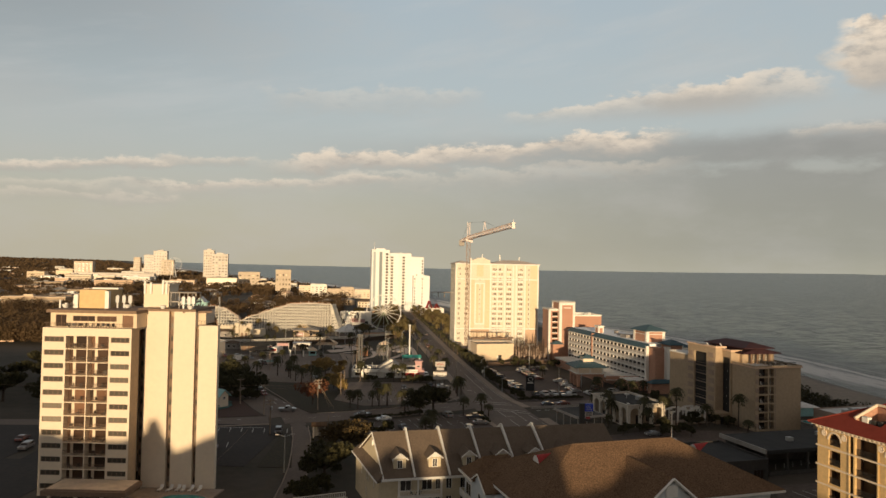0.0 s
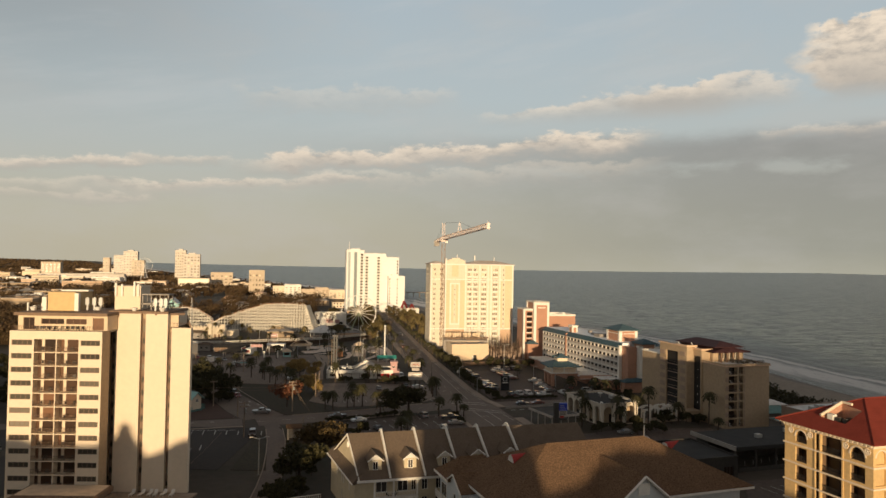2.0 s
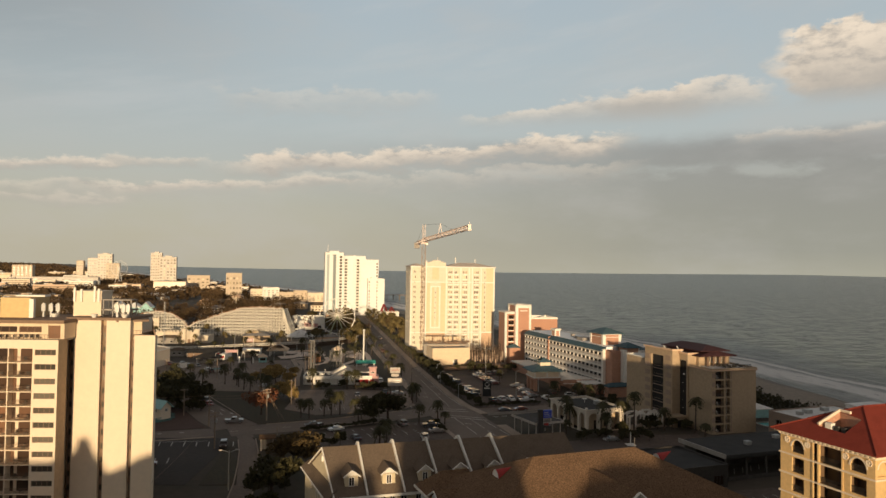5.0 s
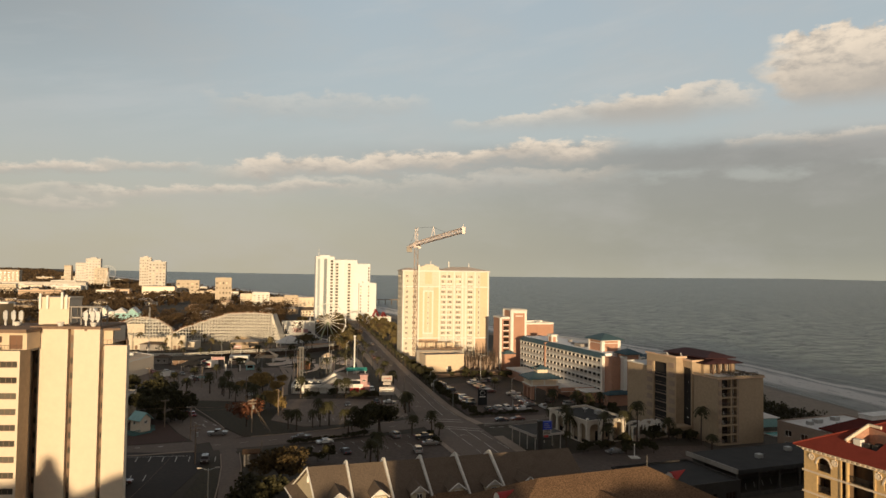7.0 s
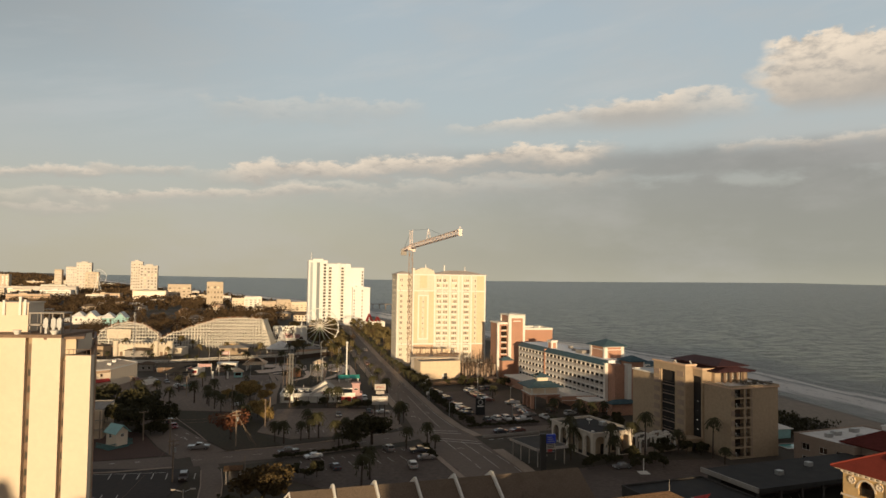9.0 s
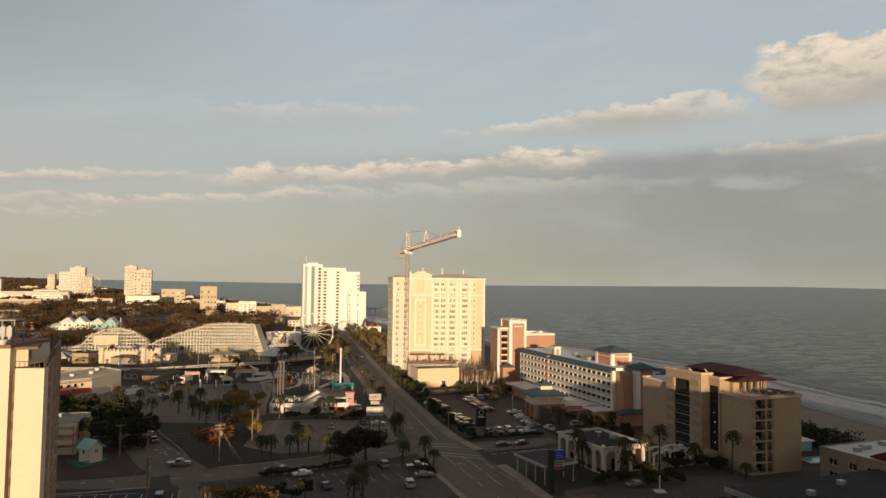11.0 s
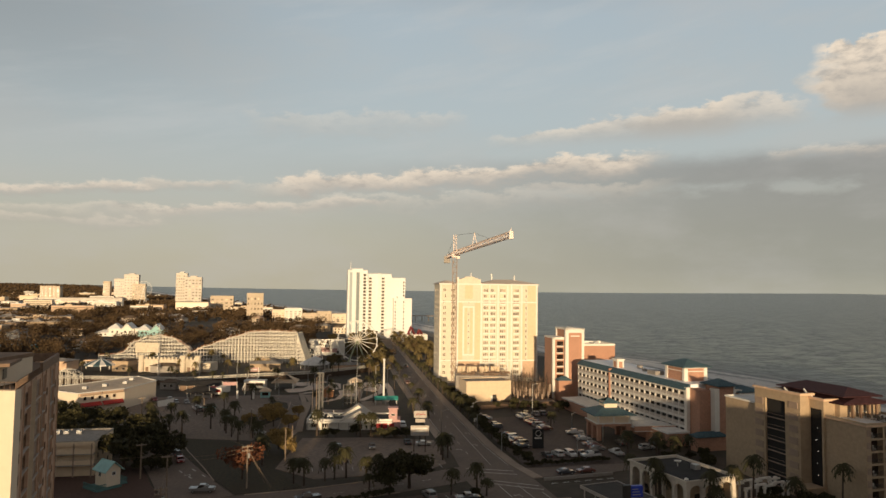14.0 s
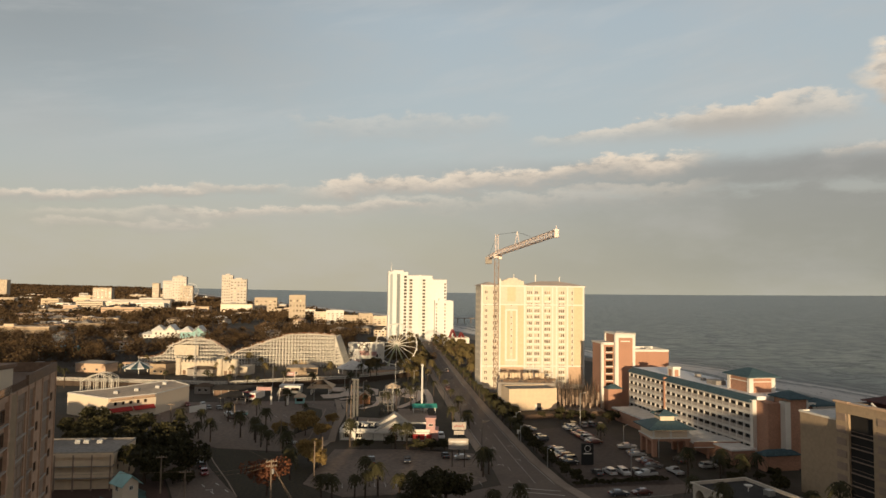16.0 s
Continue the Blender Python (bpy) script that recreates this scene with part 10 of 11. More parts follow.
def make_tree(name, h, r, seed, mat, label, clumps=9, leaves_each=90, size=0.42, group="broad trees", trunk_r=0.3):
    rng = random.Random(seed)
    t = thing(name, 0, 0, 0, 0, label, "tree", group)
    g, c = Geo(), Geo()
    fork = h * 0.36
    g.tube((0, 0, -0.1), (0.1, 0.05, fork), trunk_r, trunk_r * 0.7, 8)
    for i in range(clumps):
        a = 2 * math.pi * i / clumps * 1.9 + rng.uniform(-0.4, 0.4)
        d = r * rng.uniform(0.25, 0.72)
        z = h * rng.uniform(0.5, 0.86)
        end = Vector((d * math.cos(a), d * math.sin(a), z))
        mid = Vector((0.1, 0.05, fork)).lerp(end, 0.5) + Vector((0, 0, 0.12 * h))
        g.tube((0.1, 0.05, fork), mid, trunk_r * 0.5, trunk_r * 0.3, 5)
        k0 = len(g.v)
        g.tube(mid, end, trunk_r * 0.3, trunk_r * 0.1, 5)
        g.f += [(8, k0 - 10, k0 - 9), (k0 - 5, k0, k0 + 1)]
        k = r * rng.uniform(0.34, 0.5)
        leaf_cloud(c, rng, end, (k, k, k * 0.7), leaves_each, size)
    part("trunk", g, M_TRUNK, t, split=False)
    part("crown", c, mat, t, split=False)
    return t


def scatter(first, places, seed=3, lo=0.85, hi=1.15):
    """Copies of a plant; the first place takes the plant itself."""
    rng = random.Random(seed)
    for i, (x, y) in enumerate(places):
        s = rng.uniform(lo, hi)
        m = pose(x, y, 0, 0, 0, rng.uniform(0, 360)) @ Matrix.Diagonal((s, s, s * rng.uniform(0.92, 1.08), 1))
        if i == 0:
            first.matrix_basis = m
        else:
            o = copy_thing(first, pose(0, 0, 0))
            o.matrix_basis = m


tall = make_palm("palm_tree", 6.2, 2.5, 24, 1, "cabbage palm with a dark shaggy crown")
scatter(tall, [(-32.5, 234.0), (-29.8, 232.6), (-25.6, 236.5), (-23.5, 237.8), (-20.9, 239.2), (-12.8, 237.7), (-25, 247.1), (-65, 287.4), (-61.7, 282.2), (-78.8, 287.4), (-90.5, 292.8), (-4.6, 198.1), (-6.3, 193.9), (4.4, 226.4), (10.2, 228),
               (-55, 281.3), (-66.6, 291.1), (-36.3, 286), (-22.6, 284), (-19.4, 284.6), (2.7, 257.5), (4.1, 260.2), (-74.3, 350.3), (-68.4, 307.6), (48.2, 238.8), (-84, 291), (-94, 300), (-72, 294), (-58, 276),
               (-48, 262), (-46, 256), (-50, 268), (-44, 250), (78, 219), (50, 222), (51, 226), (58.5, 213), (70, 231), (62, 262), (64, 266), (66, 258), (71, 262), (39, 300), (54, 262), (-85, 318), (-79, 330), (-89, 305)], 3)
short = make_palm("palm_tree", 4.2, 2.3, 22, 2, "short palm with dark spreading fronds", 0.15)
edge = []
for i in range(26):
    y = 300 + i * 14.5
    c = (8.4 - 0.1445 * (y - 290))
    edge += [(c + 7.0, y), (c - 7.2, y + 6)] if i % 2 or y > 430 else [(c + 7.0, y)]
scatter(short, [(12.3, 226.2), (2.3, 263), (-7.9, 324.2), (-1.8, 315.3), (-14.3, 229.8), (-9.5, 226.6), (86, 209), (47, 214), (-33, 243), (-16, 239)] + edge, 8, 0.8, 1.25)
road_palms = make_palm("palm_tree", 8.5, 2.6, 16, 5, "tall palm beside the boulevard", 0.5)
far_p = []
rng0 = random.Random(9)
for i in range(46):
    y = 430 + i * 9
    c = (8.4 - 0.1445 * (y - 290))
    far_p += [(c + rng0.uniform(8, 26), y), (c - rng0.uniform(8, 22), y + 4)]
for i in range(20):
    far_p.append((rng0.uniform(-60, -18), rng0.uniform(318, 430)))
for i in range(26):
    far_p.append((rng0.uniform(-200, -60), rng0.uniform(380, 480)))
scatter(road_palms, [p for p in far_p if p[1] < 430 and not (-92 < p[0] < -44 and 475 < p[1] < 545)], 4, 0.65, 1.05)
tall_palms = make_palm("palm_tree", 10.5, 2.6, 20, 7, "tall slim dark palm beside the beach hotel", 0.6)
scatter(tall_palms, [(86.0, 215.6), (68.2, 217.6), (64.4, 216.6), (57.0, 213.4), (48.6, 221.0)], 5, 0.8, 1.05)
sun_palms = make_palm("palm_tree", 8.0, 2.8, 18, 6, "tall palm beside the boulevard, fronds coloured as sunlit", 0.5, M_SUNPALM)
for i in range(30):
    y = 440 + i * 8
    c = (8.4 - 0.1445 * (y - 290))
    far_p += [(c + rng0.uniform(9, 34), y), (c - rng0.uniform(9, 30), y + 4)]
scatter(sun_palms, [p for p in far_p if p[1] >= 430 and not (-92 < p[0] < -40 and 470 < p[1] < 545)], 4, 0.65, 1.05)
olive = make_tree("olive_oak", 7.0, 5.0, 17, M_SUNOAK, "bushy oak with leaves coloured as sunlit", 11, 90, 0.5, "roadside oaks", 0.3)
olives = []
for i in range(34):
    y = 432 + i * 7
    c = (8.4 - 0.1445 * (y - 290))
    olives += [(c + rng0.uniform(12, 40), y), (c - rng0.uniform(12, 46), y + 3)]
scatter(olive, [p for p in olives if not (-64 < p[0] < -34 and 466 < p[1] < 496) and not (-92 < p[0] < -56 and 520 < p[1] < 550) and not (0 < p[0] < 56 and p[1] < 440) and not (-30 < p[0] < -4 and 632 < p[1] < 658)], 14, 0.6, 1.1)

oak = make_tree("live_oak", 8.2, 6.2, 11, M_OAK, "broad dark live oak with a spreading crown", 13, 150, 0.42, "street trees", 0.45)
scatter(oak, [(-26.5, 157.5), (-9.6, 229.0), (-165, 270), (-6.0, 138.0), (-5.2, 231.5), (-88, 262), (-76.5, 243), (-97.5, 224), (-75.5, 250), (-96, 270), (-83, 272), (-93, 256), (-104, 262), (-80, 262), (-100, 285), (-112, 292), (-108, 276), (-70, 252), (-122, 300), (-118, 282), (-112, 226), (-118, 232), (-126, 240), (-130, 228), (-138, 246), (-120, 250), (-146, 232), (-134, 262), (-150, 262), (-160, 244), (-142, 276), (-160, 284), (-172, 262), (-176, 300)], 6, 0.75, 1.1)
amber = make_tree("amber_oak", 8.0, 5.4, 12, M_BRONZELEAF, "dense oak with dark bronze leaves beside the lane", 14, 210, 0.30, "street trees", 0.4)
scatter(amber, [(-25.2, 177.5)], 1, 1.2, 1.21)
amber.matrix_basis = amber.matrix_basis @ Matrix.Diagonal((1.1, 1.1, 0.95, 1))
gold = make_tree("golden_tree", 4.6, 3.4, 13, M_GOLDLEAF, "spreading tree with golden autumn leaves", 14, 110, 0.26, "autumn trees", 0.14)
scatter(gold, [(-47, 294.7), (-48.3, 317), (-56, 317), (-56.2, 303), (-41.3, 263.2), (-60, 296), (-55.8, 309), (-39.6, 261), (-59.5, 312), (-53, 299), (-44, 268)], 7, 0.75, 1.5)
russet = make_tree("russet_tree", 6.4, 4.6, 14, M_REDLEAF, "bare-looking tree with russet autumn leaves by a pole", 10, 110, 0.26, "autumn trees", 0.2)
scatter(russet, [(-45.6, 237.5)], 1, 1.3, 1.31)
dark = make_tree("dark_shrub", 3.4, 2.2, 15, M_OAK, "dark evergreen shrub beside the asphalt", 7, 70, 0.3, "shrubs", 0.12)
rng1 = random.Random(31)


def hedge_x(y):
    """The planted strip between the boulevard's pavement and the hotel car park."""
    return 26.0 - 0.30 * (y - 253.5) if y < 272 else 20.4 - 0.146 * (y - 272)


hedge = [(-30 + i * 2.6, 196.5 + i * 0.9 + rng1.uniform(-1, 1)) for i in range(6)] + [(hedge_x(y) + rng1.uniform(-0.8, 1.0), y) for y in range(254, 372, 3)]
hedge += [(hedge_x(y) + rng1.uniform(1, 4), y) for y in range(322, 372, 4)]
hedge += [(-36 + rng1.uniform(0, 30), 284 + rng1.uniform(-2, 2)) for _ in range(9)]
hedge += [(47 + rng1.uniform(0, 22), 205 + rng1.uniform(0, 8)) for _ in range(10)] + [(72 + rng1.uniform(0, 14), 218 + rng1.uniform(0, 8)) for _ in range(8)]
hedge += [(-75 + rng1.uniform(0, 12), 240 + rng1.uniform(0, 8)) for _ in range(6)] + [(-20 + rng1.uniform(0, 12), 127 + rng1.uniform(-4, 6)) for _ in range(6)] + [(-29 + rng1.uniform(-3, 6), 150 + rng1.uniform(-12, 24)) for _ in range(12)]
hedge += [(24 + rng1.uniform(0, 30), 330 + rng1.uniform(0, 16)) for _ in range(16)] + [(60 + rng1.uniform(0, 16), 250 + rng1.uniform(0, 18)) for _ in range(10)]
scatter(dark, hedge, 12, 0.7, 1.2)


low = make_tree("clipped_shrub", 1.6, 1.5, 16, M_OAK, "low clipped hedge plant beside the kerb", 6, 60, 0.2, "clipped hedge plants", 0.08)
scatter(low, [(-28.6 + 1.75 * i, 215.9 + 0.93 * i) for i in range(12)] + [(9.4 + 1.1 * i * 0.3, 228 - 1.6 * i) for i in range(8)] + [(-19 + 2.4 * i, 285.5 + 0.1 * i) for i in range(6)] + [(25 + 1.6 * i, 251.6 + 0.45 * i) for i in range(15)], 5, 0.7, 1.1)


def woods():
    """Winter woodland round the town, as one growth of leaf clumps."""
    rng = random.Random(77)
    sets = []
    n = 0
    while n < 4700:
        y = 380 + 2300 * rng.random() ** 2.3
        x = rng.uniform(-0.80 * (y - 30) - 20, shore(y) - 90)
        if y < 560 and x > -215 or y < 640 and x > -90 or -60 < x + 0.1445 * (y - 290) - 8.4 < 30 or (y < 420 and x > -200) or (655 < y < 730 and -100 < x < 10):
            if not (y < 600 and x > -250 and rng.random() < 0.10 and y > 500):
                continue
        if -300 < x < -228 and 600 < y < 690:
            continue
        dens = noise.noise((x * 0.006, y * 0.006, 2.0))
        if dens < -0.22 and rng.random() < 0.8:
            continue
        h = rng.uniform(6, 14)
        sets.append((x, y, h))
        n += 1
    g = Geo()
    for x, y, h in sets:
        far = y > 1000
        r = h * rng.uniform(0.4, 0.6) * (1.6 if far else 1.0)
        z = lift(x, y)
        for k in range(2 if far else 3):
            c = (x + rng.uniform(-0.5, 0.5) * r, y + rng.uniform(-0.5, 0.5) * r, z + h * rng.uniform(0.45, 0.7))
            leaf_cloud(g, rng, c, (r * 0.75, r * 0.75, h * 0.4), 12 if far else 62 if y < 760 else 34, 1.7 if far else 0.5 if y < 760 else 0.8)
    tagged(part("woodland", g, M_WOODS), "brown-green winter woodland round the town", "woods", "", "stuff")
    # farther forest: long low canopy to the horizon
    g = Geo()
    for _ in range(5200):
        y = 1500 + 3200 * rng.random()
        x = rng.uniform(-0.85 * y - 100, shore(y) - 160)
        if x < -4600:
            continue
        s = rng.uniform(6, 15)
        z = lift(x, y)
        leaf_cloud(g, rng, (x, y, z + 5), (s * 1.6, s, 6), 6, 4.2)
    tagged(part("far_forest", g, M_WOODS), "dark forest out to the horizon", "woods", "", "stuff")
    # dune scrub along the beach
    g = Geo()
    for _ in range(3000):
        y = rng.uniform(150, 420)
        x = shore(y) - 49 + rng.gauss(0, 5.2)
        leaf_cloud(g, rng, (x, y, 0.9), (1.6, 1.6, 1.1), 16, 0.4)
    tagged(part("dune_scrub", g, M_OAK), "dark dune scrub between hotels and beach", "scrub", "", "stuff")


woods()

# ---- vehicles ----
def make_car(kind, label):
    t = thing(kind, 0, 0, 0, 0, label, "car", "parked cars")
    L, W = {"sedan": (4.6, 1.8), "suv": (4.7, 1.9), "pickup": (5.5, 1.95)}[kind]
    prof = {"sedan": [(0, .35), (0, .75), (.25, .86), (1.15, .95), (1.9, 1.42), (3.2, 1.44), (4.0, 1.0), (4.5, .92), (4.6, .6), (4.6, .35)],
            "suv": [(0, .4), (0, .95), (.3, 1.05), (1.1, 1.12), (1.75, 1.72), (4.2, 1.74), (4.6, 1.1), (4.7, .7), (4.7, .4)],
            "pickup": [(0, .5), (0, 1.0), (.3, 1.1), (1.4, 1.15), (1.95, 1.78), (3.3, 1.8), (3.5, 1.1), (5.45, 1.1), (5.5, .75), (5.5, .5)]}[kind]
    n = len(prof)
    v = []
    for s in (-1, 1):
        for x, z in prof:
            k = W / 2 * (0.80 if z > 1.3 else 1.0) * s
            v.append((x - L / 2, k, z))
    part("body", Geo().add(v, [tuple(range(n)), tuple(range(2 * n - 1, n - 1, -1))] + [(i, n + i, n + (i + 1) % n, (i + 1) % n) for i in range(n)]), M_CAR, t)
    g = Geo()
    roof = [p for p in prof if p[1] > 1.3]
    belt = max(z for x, z in prof if z < 1.2) + 0.03
    xa, xb = roof[0][0] - L / 2, roof[-1][0] - L / 2
    for s in (-1, 1):
        k0, k1 = (W / 2 + 0.01) * s * 0.97, (W / 2 * 0.82 + 0.012) * s
        g.add([(xa - 0.35, k0, belt), (xb + 0.45, k0, belt), (xb - 0.05, k1, roof[0][1] - 0.1), (xa + 0.1, k1, roof[0][1] - 0.1)], [(0, 1, 2, 3)])
    for i in range(n - 1):
        (x0, z0), (x1, z1) = prof[i], prof[i + 1]
        if min(z0, z1) < 1.25 < max(z0, z1):
            w0, w1 = W / 2 * 0.86, W / 2 * 0.72
            a, b = ((x0, z0, w0), (x1, z1, w1)) if z0 < z1 else ((x1, z1, w0), (x0, z0, w1))
            o = -0.03 if a[0] < b[0] else 0.03
            g.add([(a[0] - L / 2 + o, -a[2], a[1] + 0.06), (a[0] - L / 2 + o, a[2], a[1] + 0.06), (b[0] - L / 2 + o, b[2], b[1] - 0.05), (b[0] - L / 2 + o, -b[2], b[1] - 0.05)], [(0, 1, 2, 3)])
    part("window", g, M_GLASS, t, split=False)
    wheel = Geo()
    wheel.tube((0, -0.11, 0), (0, 0.11, 0), 0.34, n=12)
    wm = wheel.mesh("wheel", M_TYRE)
    rim = Geo().tube((0, -0.115, 0), (0, 0.115, 0), 0.2, n=8).mesh("rim", M_METAL)
    for x in (-L / 2 + 0.85, L / 2 - 0.9):
        for y in (-W / 2 + 0.1, W / 2 - 0.1):
            o = piece("wheel", wm, t, x, y, 0.34)
            piece("rim", rim, o, 0, 0, 0)
    lamp = Geo().box(-0.03, -0.2, 0, 0.03, 0.2, 0.16).mesh("headlight", M_TRIM)
    tail = Geo().box(-0.03, -0.15, 0, 0.03, 0.15, 0.18).mesh("tail_light", M_RED)
    hz = 0.62 if kind == "sedan" else 0.78
    for y in (-W / 2 + 0.3, W / 2 - 0.3):
        piece("headlight", lamp, t, -L / 2, y, hz)
        piece("tail_light", tail, t, L / 2, y, hz)
    return t


rng2 = random.Random(44)
spots = []
for i in range(15):     # hotel car park: rows beside the hedge, middle and east side
    spots.append((17.6 + 0.62 * i, 314 - 3.0 * i, 20))
for i in range(9):
    spots.append((32.0 + 0.62 * i, 319 - 2.7 * i, 20))
for i in range(6):
    spots.append((31 + 3.0 * i, 322 + 0.6 * i, 100))
for i in range(8):
    spots.append((45.5 + 0.3 * i, 292 - 3.1 * i, 10))
for i in range(7):
    spots.append((31.5 + 3.4 * i, 262.5 + 0.5 * i, 105))
spots += [(-104, 178, 95), (-110, 186, 95), (-116, 176, 5), (-122, 190, 5), (-108, 198, 95), (-126, 180, 95), (23.2, 245.2, 8), (11.0, 251.5, 96), (14.6, 233.5, 110), (33.7, 244.6, 12), (39.0, 246.0, 14), (43.8, 261.8, 15), (-0.7, 224.5, 110), (1.9, 226.0, 110), (8.1, 222.6, 15), (9.4, 215.6, 10),
          (-69.6, 258.6, 118), (-73.4, 262, 118), (-51.5, 226.5, 8), (-27, 221.5, 24), (-66.2, 252.5, 118), (-55.0, 287.5, 160), (-3, 274, 10), (-8, 276, 100), (-17.5, 270, 100), (-26.8, 267.8, 100), (-92, 186, 95), (-86, 201.5, 90), (-60, 182, 8), (-56, 178, 8), (-61, 189, 8), (-98, 188, 95), (-94, 194, 5), (-90, 176, 5),
          (-70.5, 307.5, 95), (-86, 324, 120), (-88.5, 327, 120), (-97, 340, 120), (-101, 341, 120), (-106, 347, 120), (-112, 346, 120), (-30, 233, 24), (-47, 199, 100), (-20, 217, 24), (-13.2, 207, 110), (5.5, 208, 100), (-13, 402, 98), (-17.4, 470, 98), (-10.5, 300, 100), (50, 233, 30), (58, 206, 10), (56, 277, 100), (62, 272, 20), (66.5, 276, 20)]
cars = [make_car("sedan", "saloon car parked on asphalt"), make_car("suv", "sport utility car parked on asphalt"), make_car("pickup", "pickup truck parked on asphalt")]
used = set()
for x, y, rz in spots:
    if rng2.random() < 0.12:
        continue
    k = rng2.choice((0, 0, 1, 1, 2))
    m = pose(x + rng2.uniform(-0.3, 0.3), y + rng2.uniform(-0.3, 0.3), 0.05, 0, 0, rz + rng2.uniform(-3, 3) + rng2.choice((0, 180)))
    if k not in used:
        used.add(k)
        cars[k].matrix_basis = m
    else:
        copy_thing(cars[k], m)


# ---- poles, lamps, wires ----
def utility_pole(x, y, h, arms, label="weathered wooden utility pole with a crossarm"):
    t = thing("utility_pole", x, y, 0, 20, label, "pole", "utility poles")
    part("pole", Geo().cyl(0, 0, 0, h, 0.2, 0.14, 8), M_WOODPOLE, t)
    for k in range(arms):
        part("crossarm", Geo().box(-1.2, -0.09, h - 0.5 - 0.9 * k, 1.2, 0.09, h - 0.32 - 0.9 * k), M_WOODPOLE, t)
        ins = Geo().cyl(0, 0, 0, 0.25, 0.05, 0.06, 6).mesh("insulator", M_CONC)
        for dx in (-1.0, -0.4, 0.4, 1.0):
            piece("insulator", ins, t, dx, 0, h - 0.32 - 0.9 * k)
    if arms > 1:
        part("transformer", Geo().cyl(0.35, -0.25, h - 2.9, h - 1.9, 0.26, 0.26, 10), M_METAL, t)


utility_pole(-42.4, 230.0, 9.8, 2, "pale utility pole with transformer and guy wires")
utility_pole(-57.4, 221.6, 9.4, 1)
utility_pole(-39.2, 263.3, 7.6, 0, "short bare wooden pole")
utility_pole(-38.9, 253.6, 8.6, 0, "bare wooden lamp pole")
utility_pole(-55.2, 280.0, 8.8, 0, "bare wooden lamp pole")
utility_pole(-78.6, 306.5, 8.0, 0, "bare wooden lamp pole")
utility_pole(-49.0, 197.5, 9.6, 2, "dark utility pole with crossarms")
utility_pole(-69.5, 236.5, 8.4, 1)
utility_pole(-97.0, 300.0, 9.0, 1)
g = Geo()
for a, b in (((-42.4, 230, 9.4), (-57.4, 221.6, 9.1)), ((-42.4, 230, 8.5), (-57.4, 221.6, 8.4)), ((-42.4, 230, 9.4), (-97, 300, 8.7)), ((-57.4, 221.6, 9.1), (-140, 214, 9.0)), ((-49, 197.5, 9.2), (-57.4, 221.6, 9.0)), ((-49, 197.5, 9.2), (-44, 140, 9.2))):
    a, b = Vector(a), Vector(b)
    last = a
    for i in range(1, 11):
        p = a.lerp(b, i / 10) - Vector((0, 0, 0.9 * math.sin(math.pi * i / 10)))
        g.tube(last, p, 0.025, n=4)
        last = p
for dx, dy in ((4.2, 3.0), (3.0, 4.6), (5.2, 1.4)):
    g.tube((-42.4, 230, 8.8), (-42.4 + dx, 230 + dy, 0), 0.03, n=4)
tagged(part("overhead_wires", g, M_WOODPOLE), "thin sagging overhead wires between the poles", "wires")


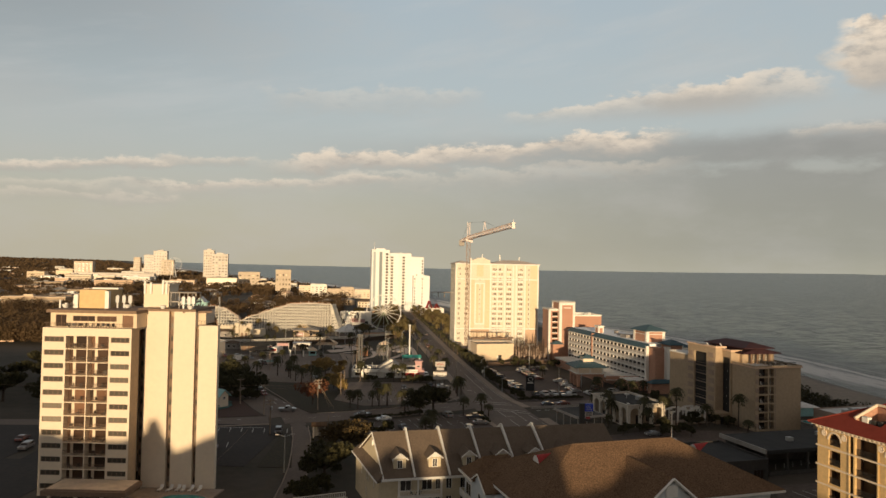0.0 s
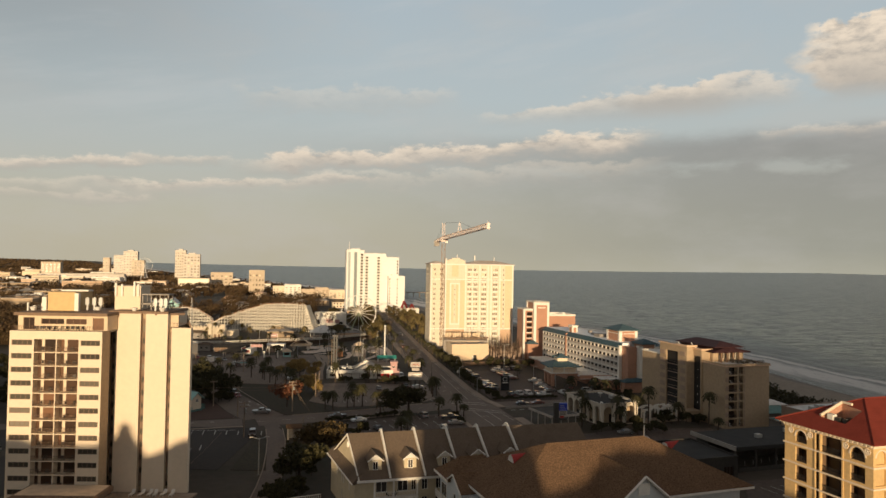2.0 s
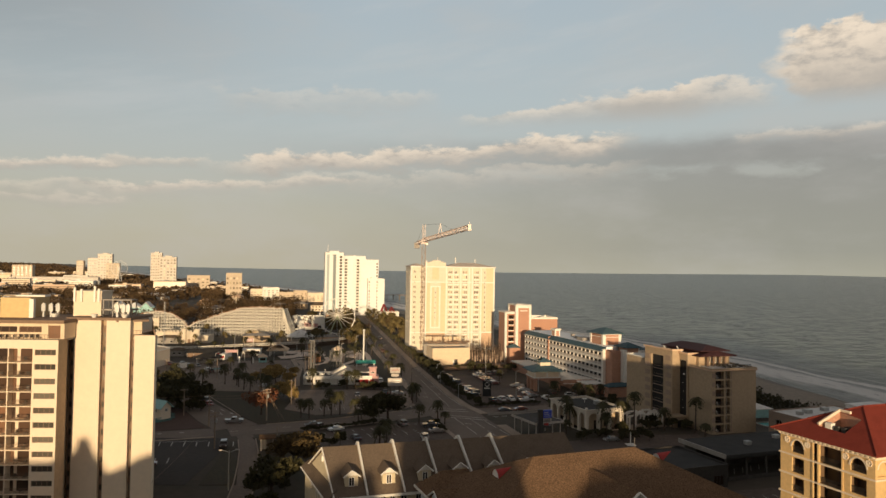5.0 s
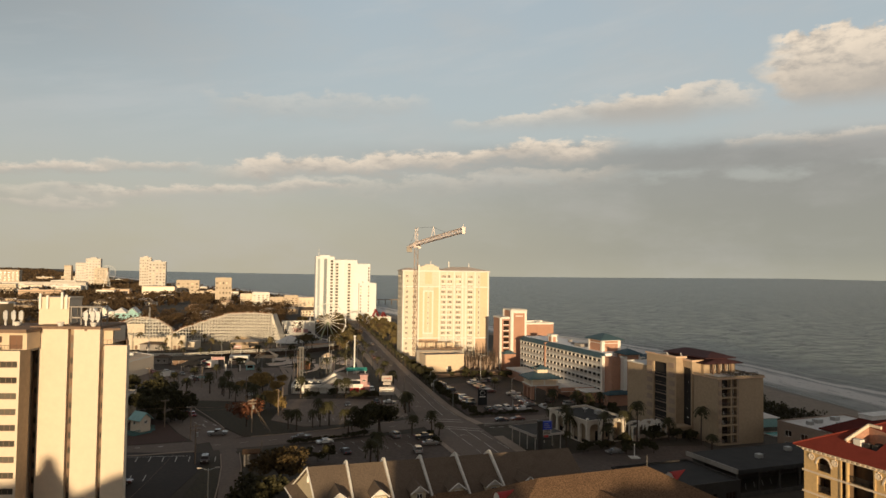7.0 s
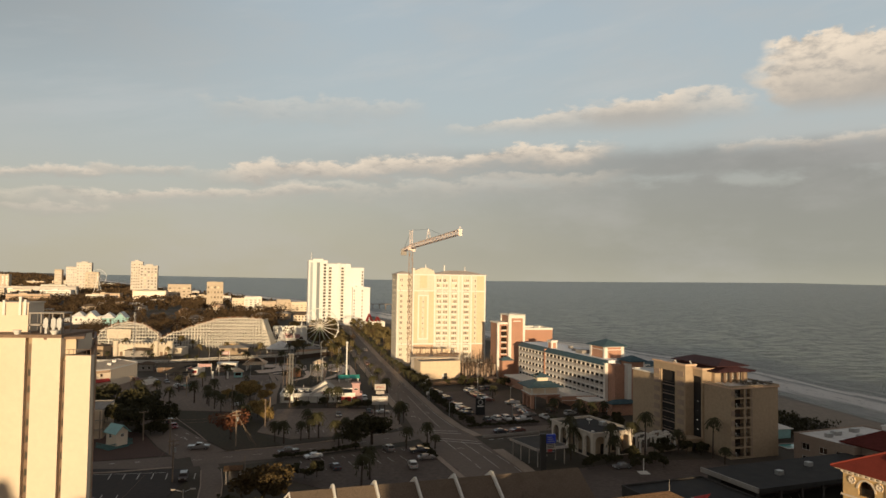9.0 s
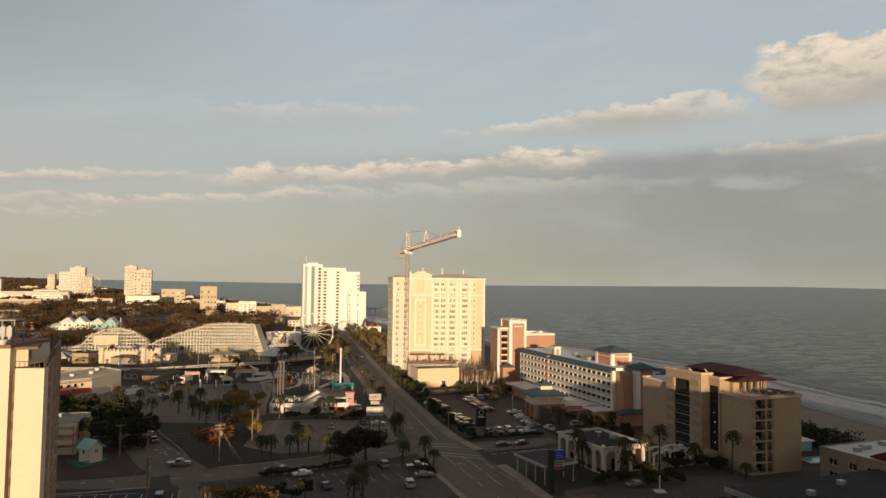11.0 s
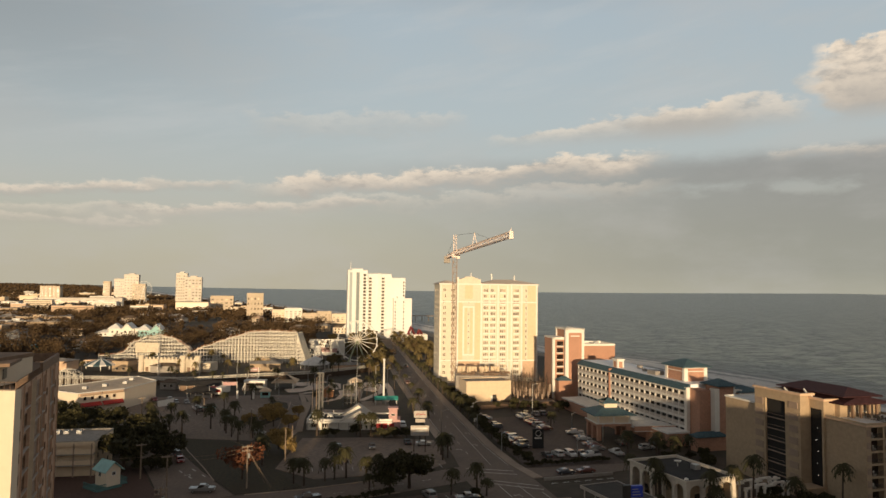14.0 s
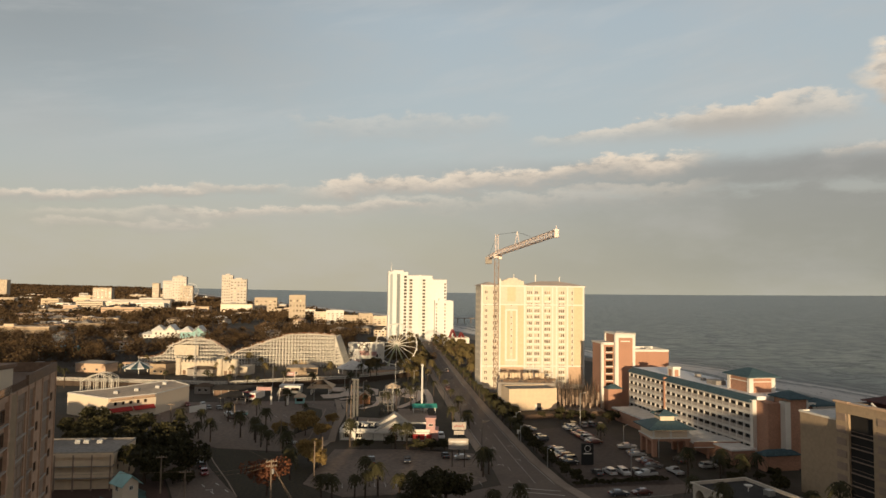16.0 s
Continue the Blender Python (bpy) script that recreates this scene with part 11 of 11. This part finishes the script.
def street_lamp(x, y, h, heads, rz, label):
    t = thing("street_lamp", x, y, 0, rz, label, "street lamp", "street lamps")
    metal, head = (M_DARKMETAL, M_DARKMETAL) if label.startswith("dark") else (M_METAL, M_DULLTRIM)
    part("post", Geo().cyl(0, 0, 0, h, 0.13, 0.08, 8), metal, t)
    for k in range(heads):
        s = 1 if k == 0 else -1
        part("arm", Geo().tube((0, 0, h - 0.4), (s * 1.5, 0, h + 0.1), 0.05, n=6), metal, t)
        part("lamp_head", Geo().box(s * 1.3 - 0.1, -0.18, h + 0.02, s * 2.1, 0.18, h + 0.2), head, t)


street_lamp(-36.8, 164.5, 8.4, 2, 8, "grey street lamp with two arms beside the lane")
street_lamp(35.6, 319.6, 12.0, 1, 8, "tall pale lamp post in the car park")
for i, (x, y) in enumerate(((-4.6, 310.6), (2.4, 284), (-17.4, 403.7), (-12.5, 360), (-25, 455), (-31, 505))):
    street_lamp(x, y, 8.6, 1, 8, "dark slim street lamp over the boulevard")
for x, y in ((14.0, 319), (14.2, 296.1), (19.6, 268), (40, 262), (46, 300), (55, 300), (52, 282), (-92, 352), (-66, 362), (-80, 360)):
    street_lamp(x, y, 5.2, 1, 40, "short lamp post with a pale head")
for x, y, h in ((-47, 340, 12), (-44, 352, 10), (-30, 335, 12), (-26, 372, 12), (-52, 380, 11), (-38, 405, 12), (-60, 395, 11), (-20, 360, 12), (-95, 400, 12), (-120, 420, 12)):
    street_lamp(x, y, h, 1, 60, "tall pale pole with a flood lamp in the amusement park")
for x, y in ((14.1, 319.2), (14.3, 297.0)):
    t = thing("bus_sign", x - 0.6, y + 1.0, 0, 8, "small white plate on a post by the pavement", "sign", "roadside plates")
    part("post", Geo().cyl(0, 0, 0, 3.0, 0.06, 0.06, 6), M_METAL, t)
    part("plate", Geo().box(-0.5, -0.05, 2.4, 0.5, 0.05, 3.6), M_TRIM, t)
t = thing("car_park_sign", 30.6, 272, 0, 4, "dark square sign with a pale ring", "sign")
part("pylon", Geo().box(-1.6, -0.3, 0, 1.6, 0.3, 5.6), M_TYRE, t)
g = Geo()
for k in range(16):
    a0, a1 = 2 * math.pi * k / 16, 2 * math.pi * (k + 1) / 16
    g.tube((0.8 * math.cos(a0), -0.34, 4.4 + 0.8 * math.sin(a0)), (0.8 * math.cos(a1), -0.34, 4.4 + 0.8 * math.sin(a1)), 0.07, n=4)
part("ring", g, M_TRIM, t, split=False)
part("writing", Geo().box(-1.1, -0.33, 2.9, 1.1, -0.305, 3.2), M_TRIM, t)
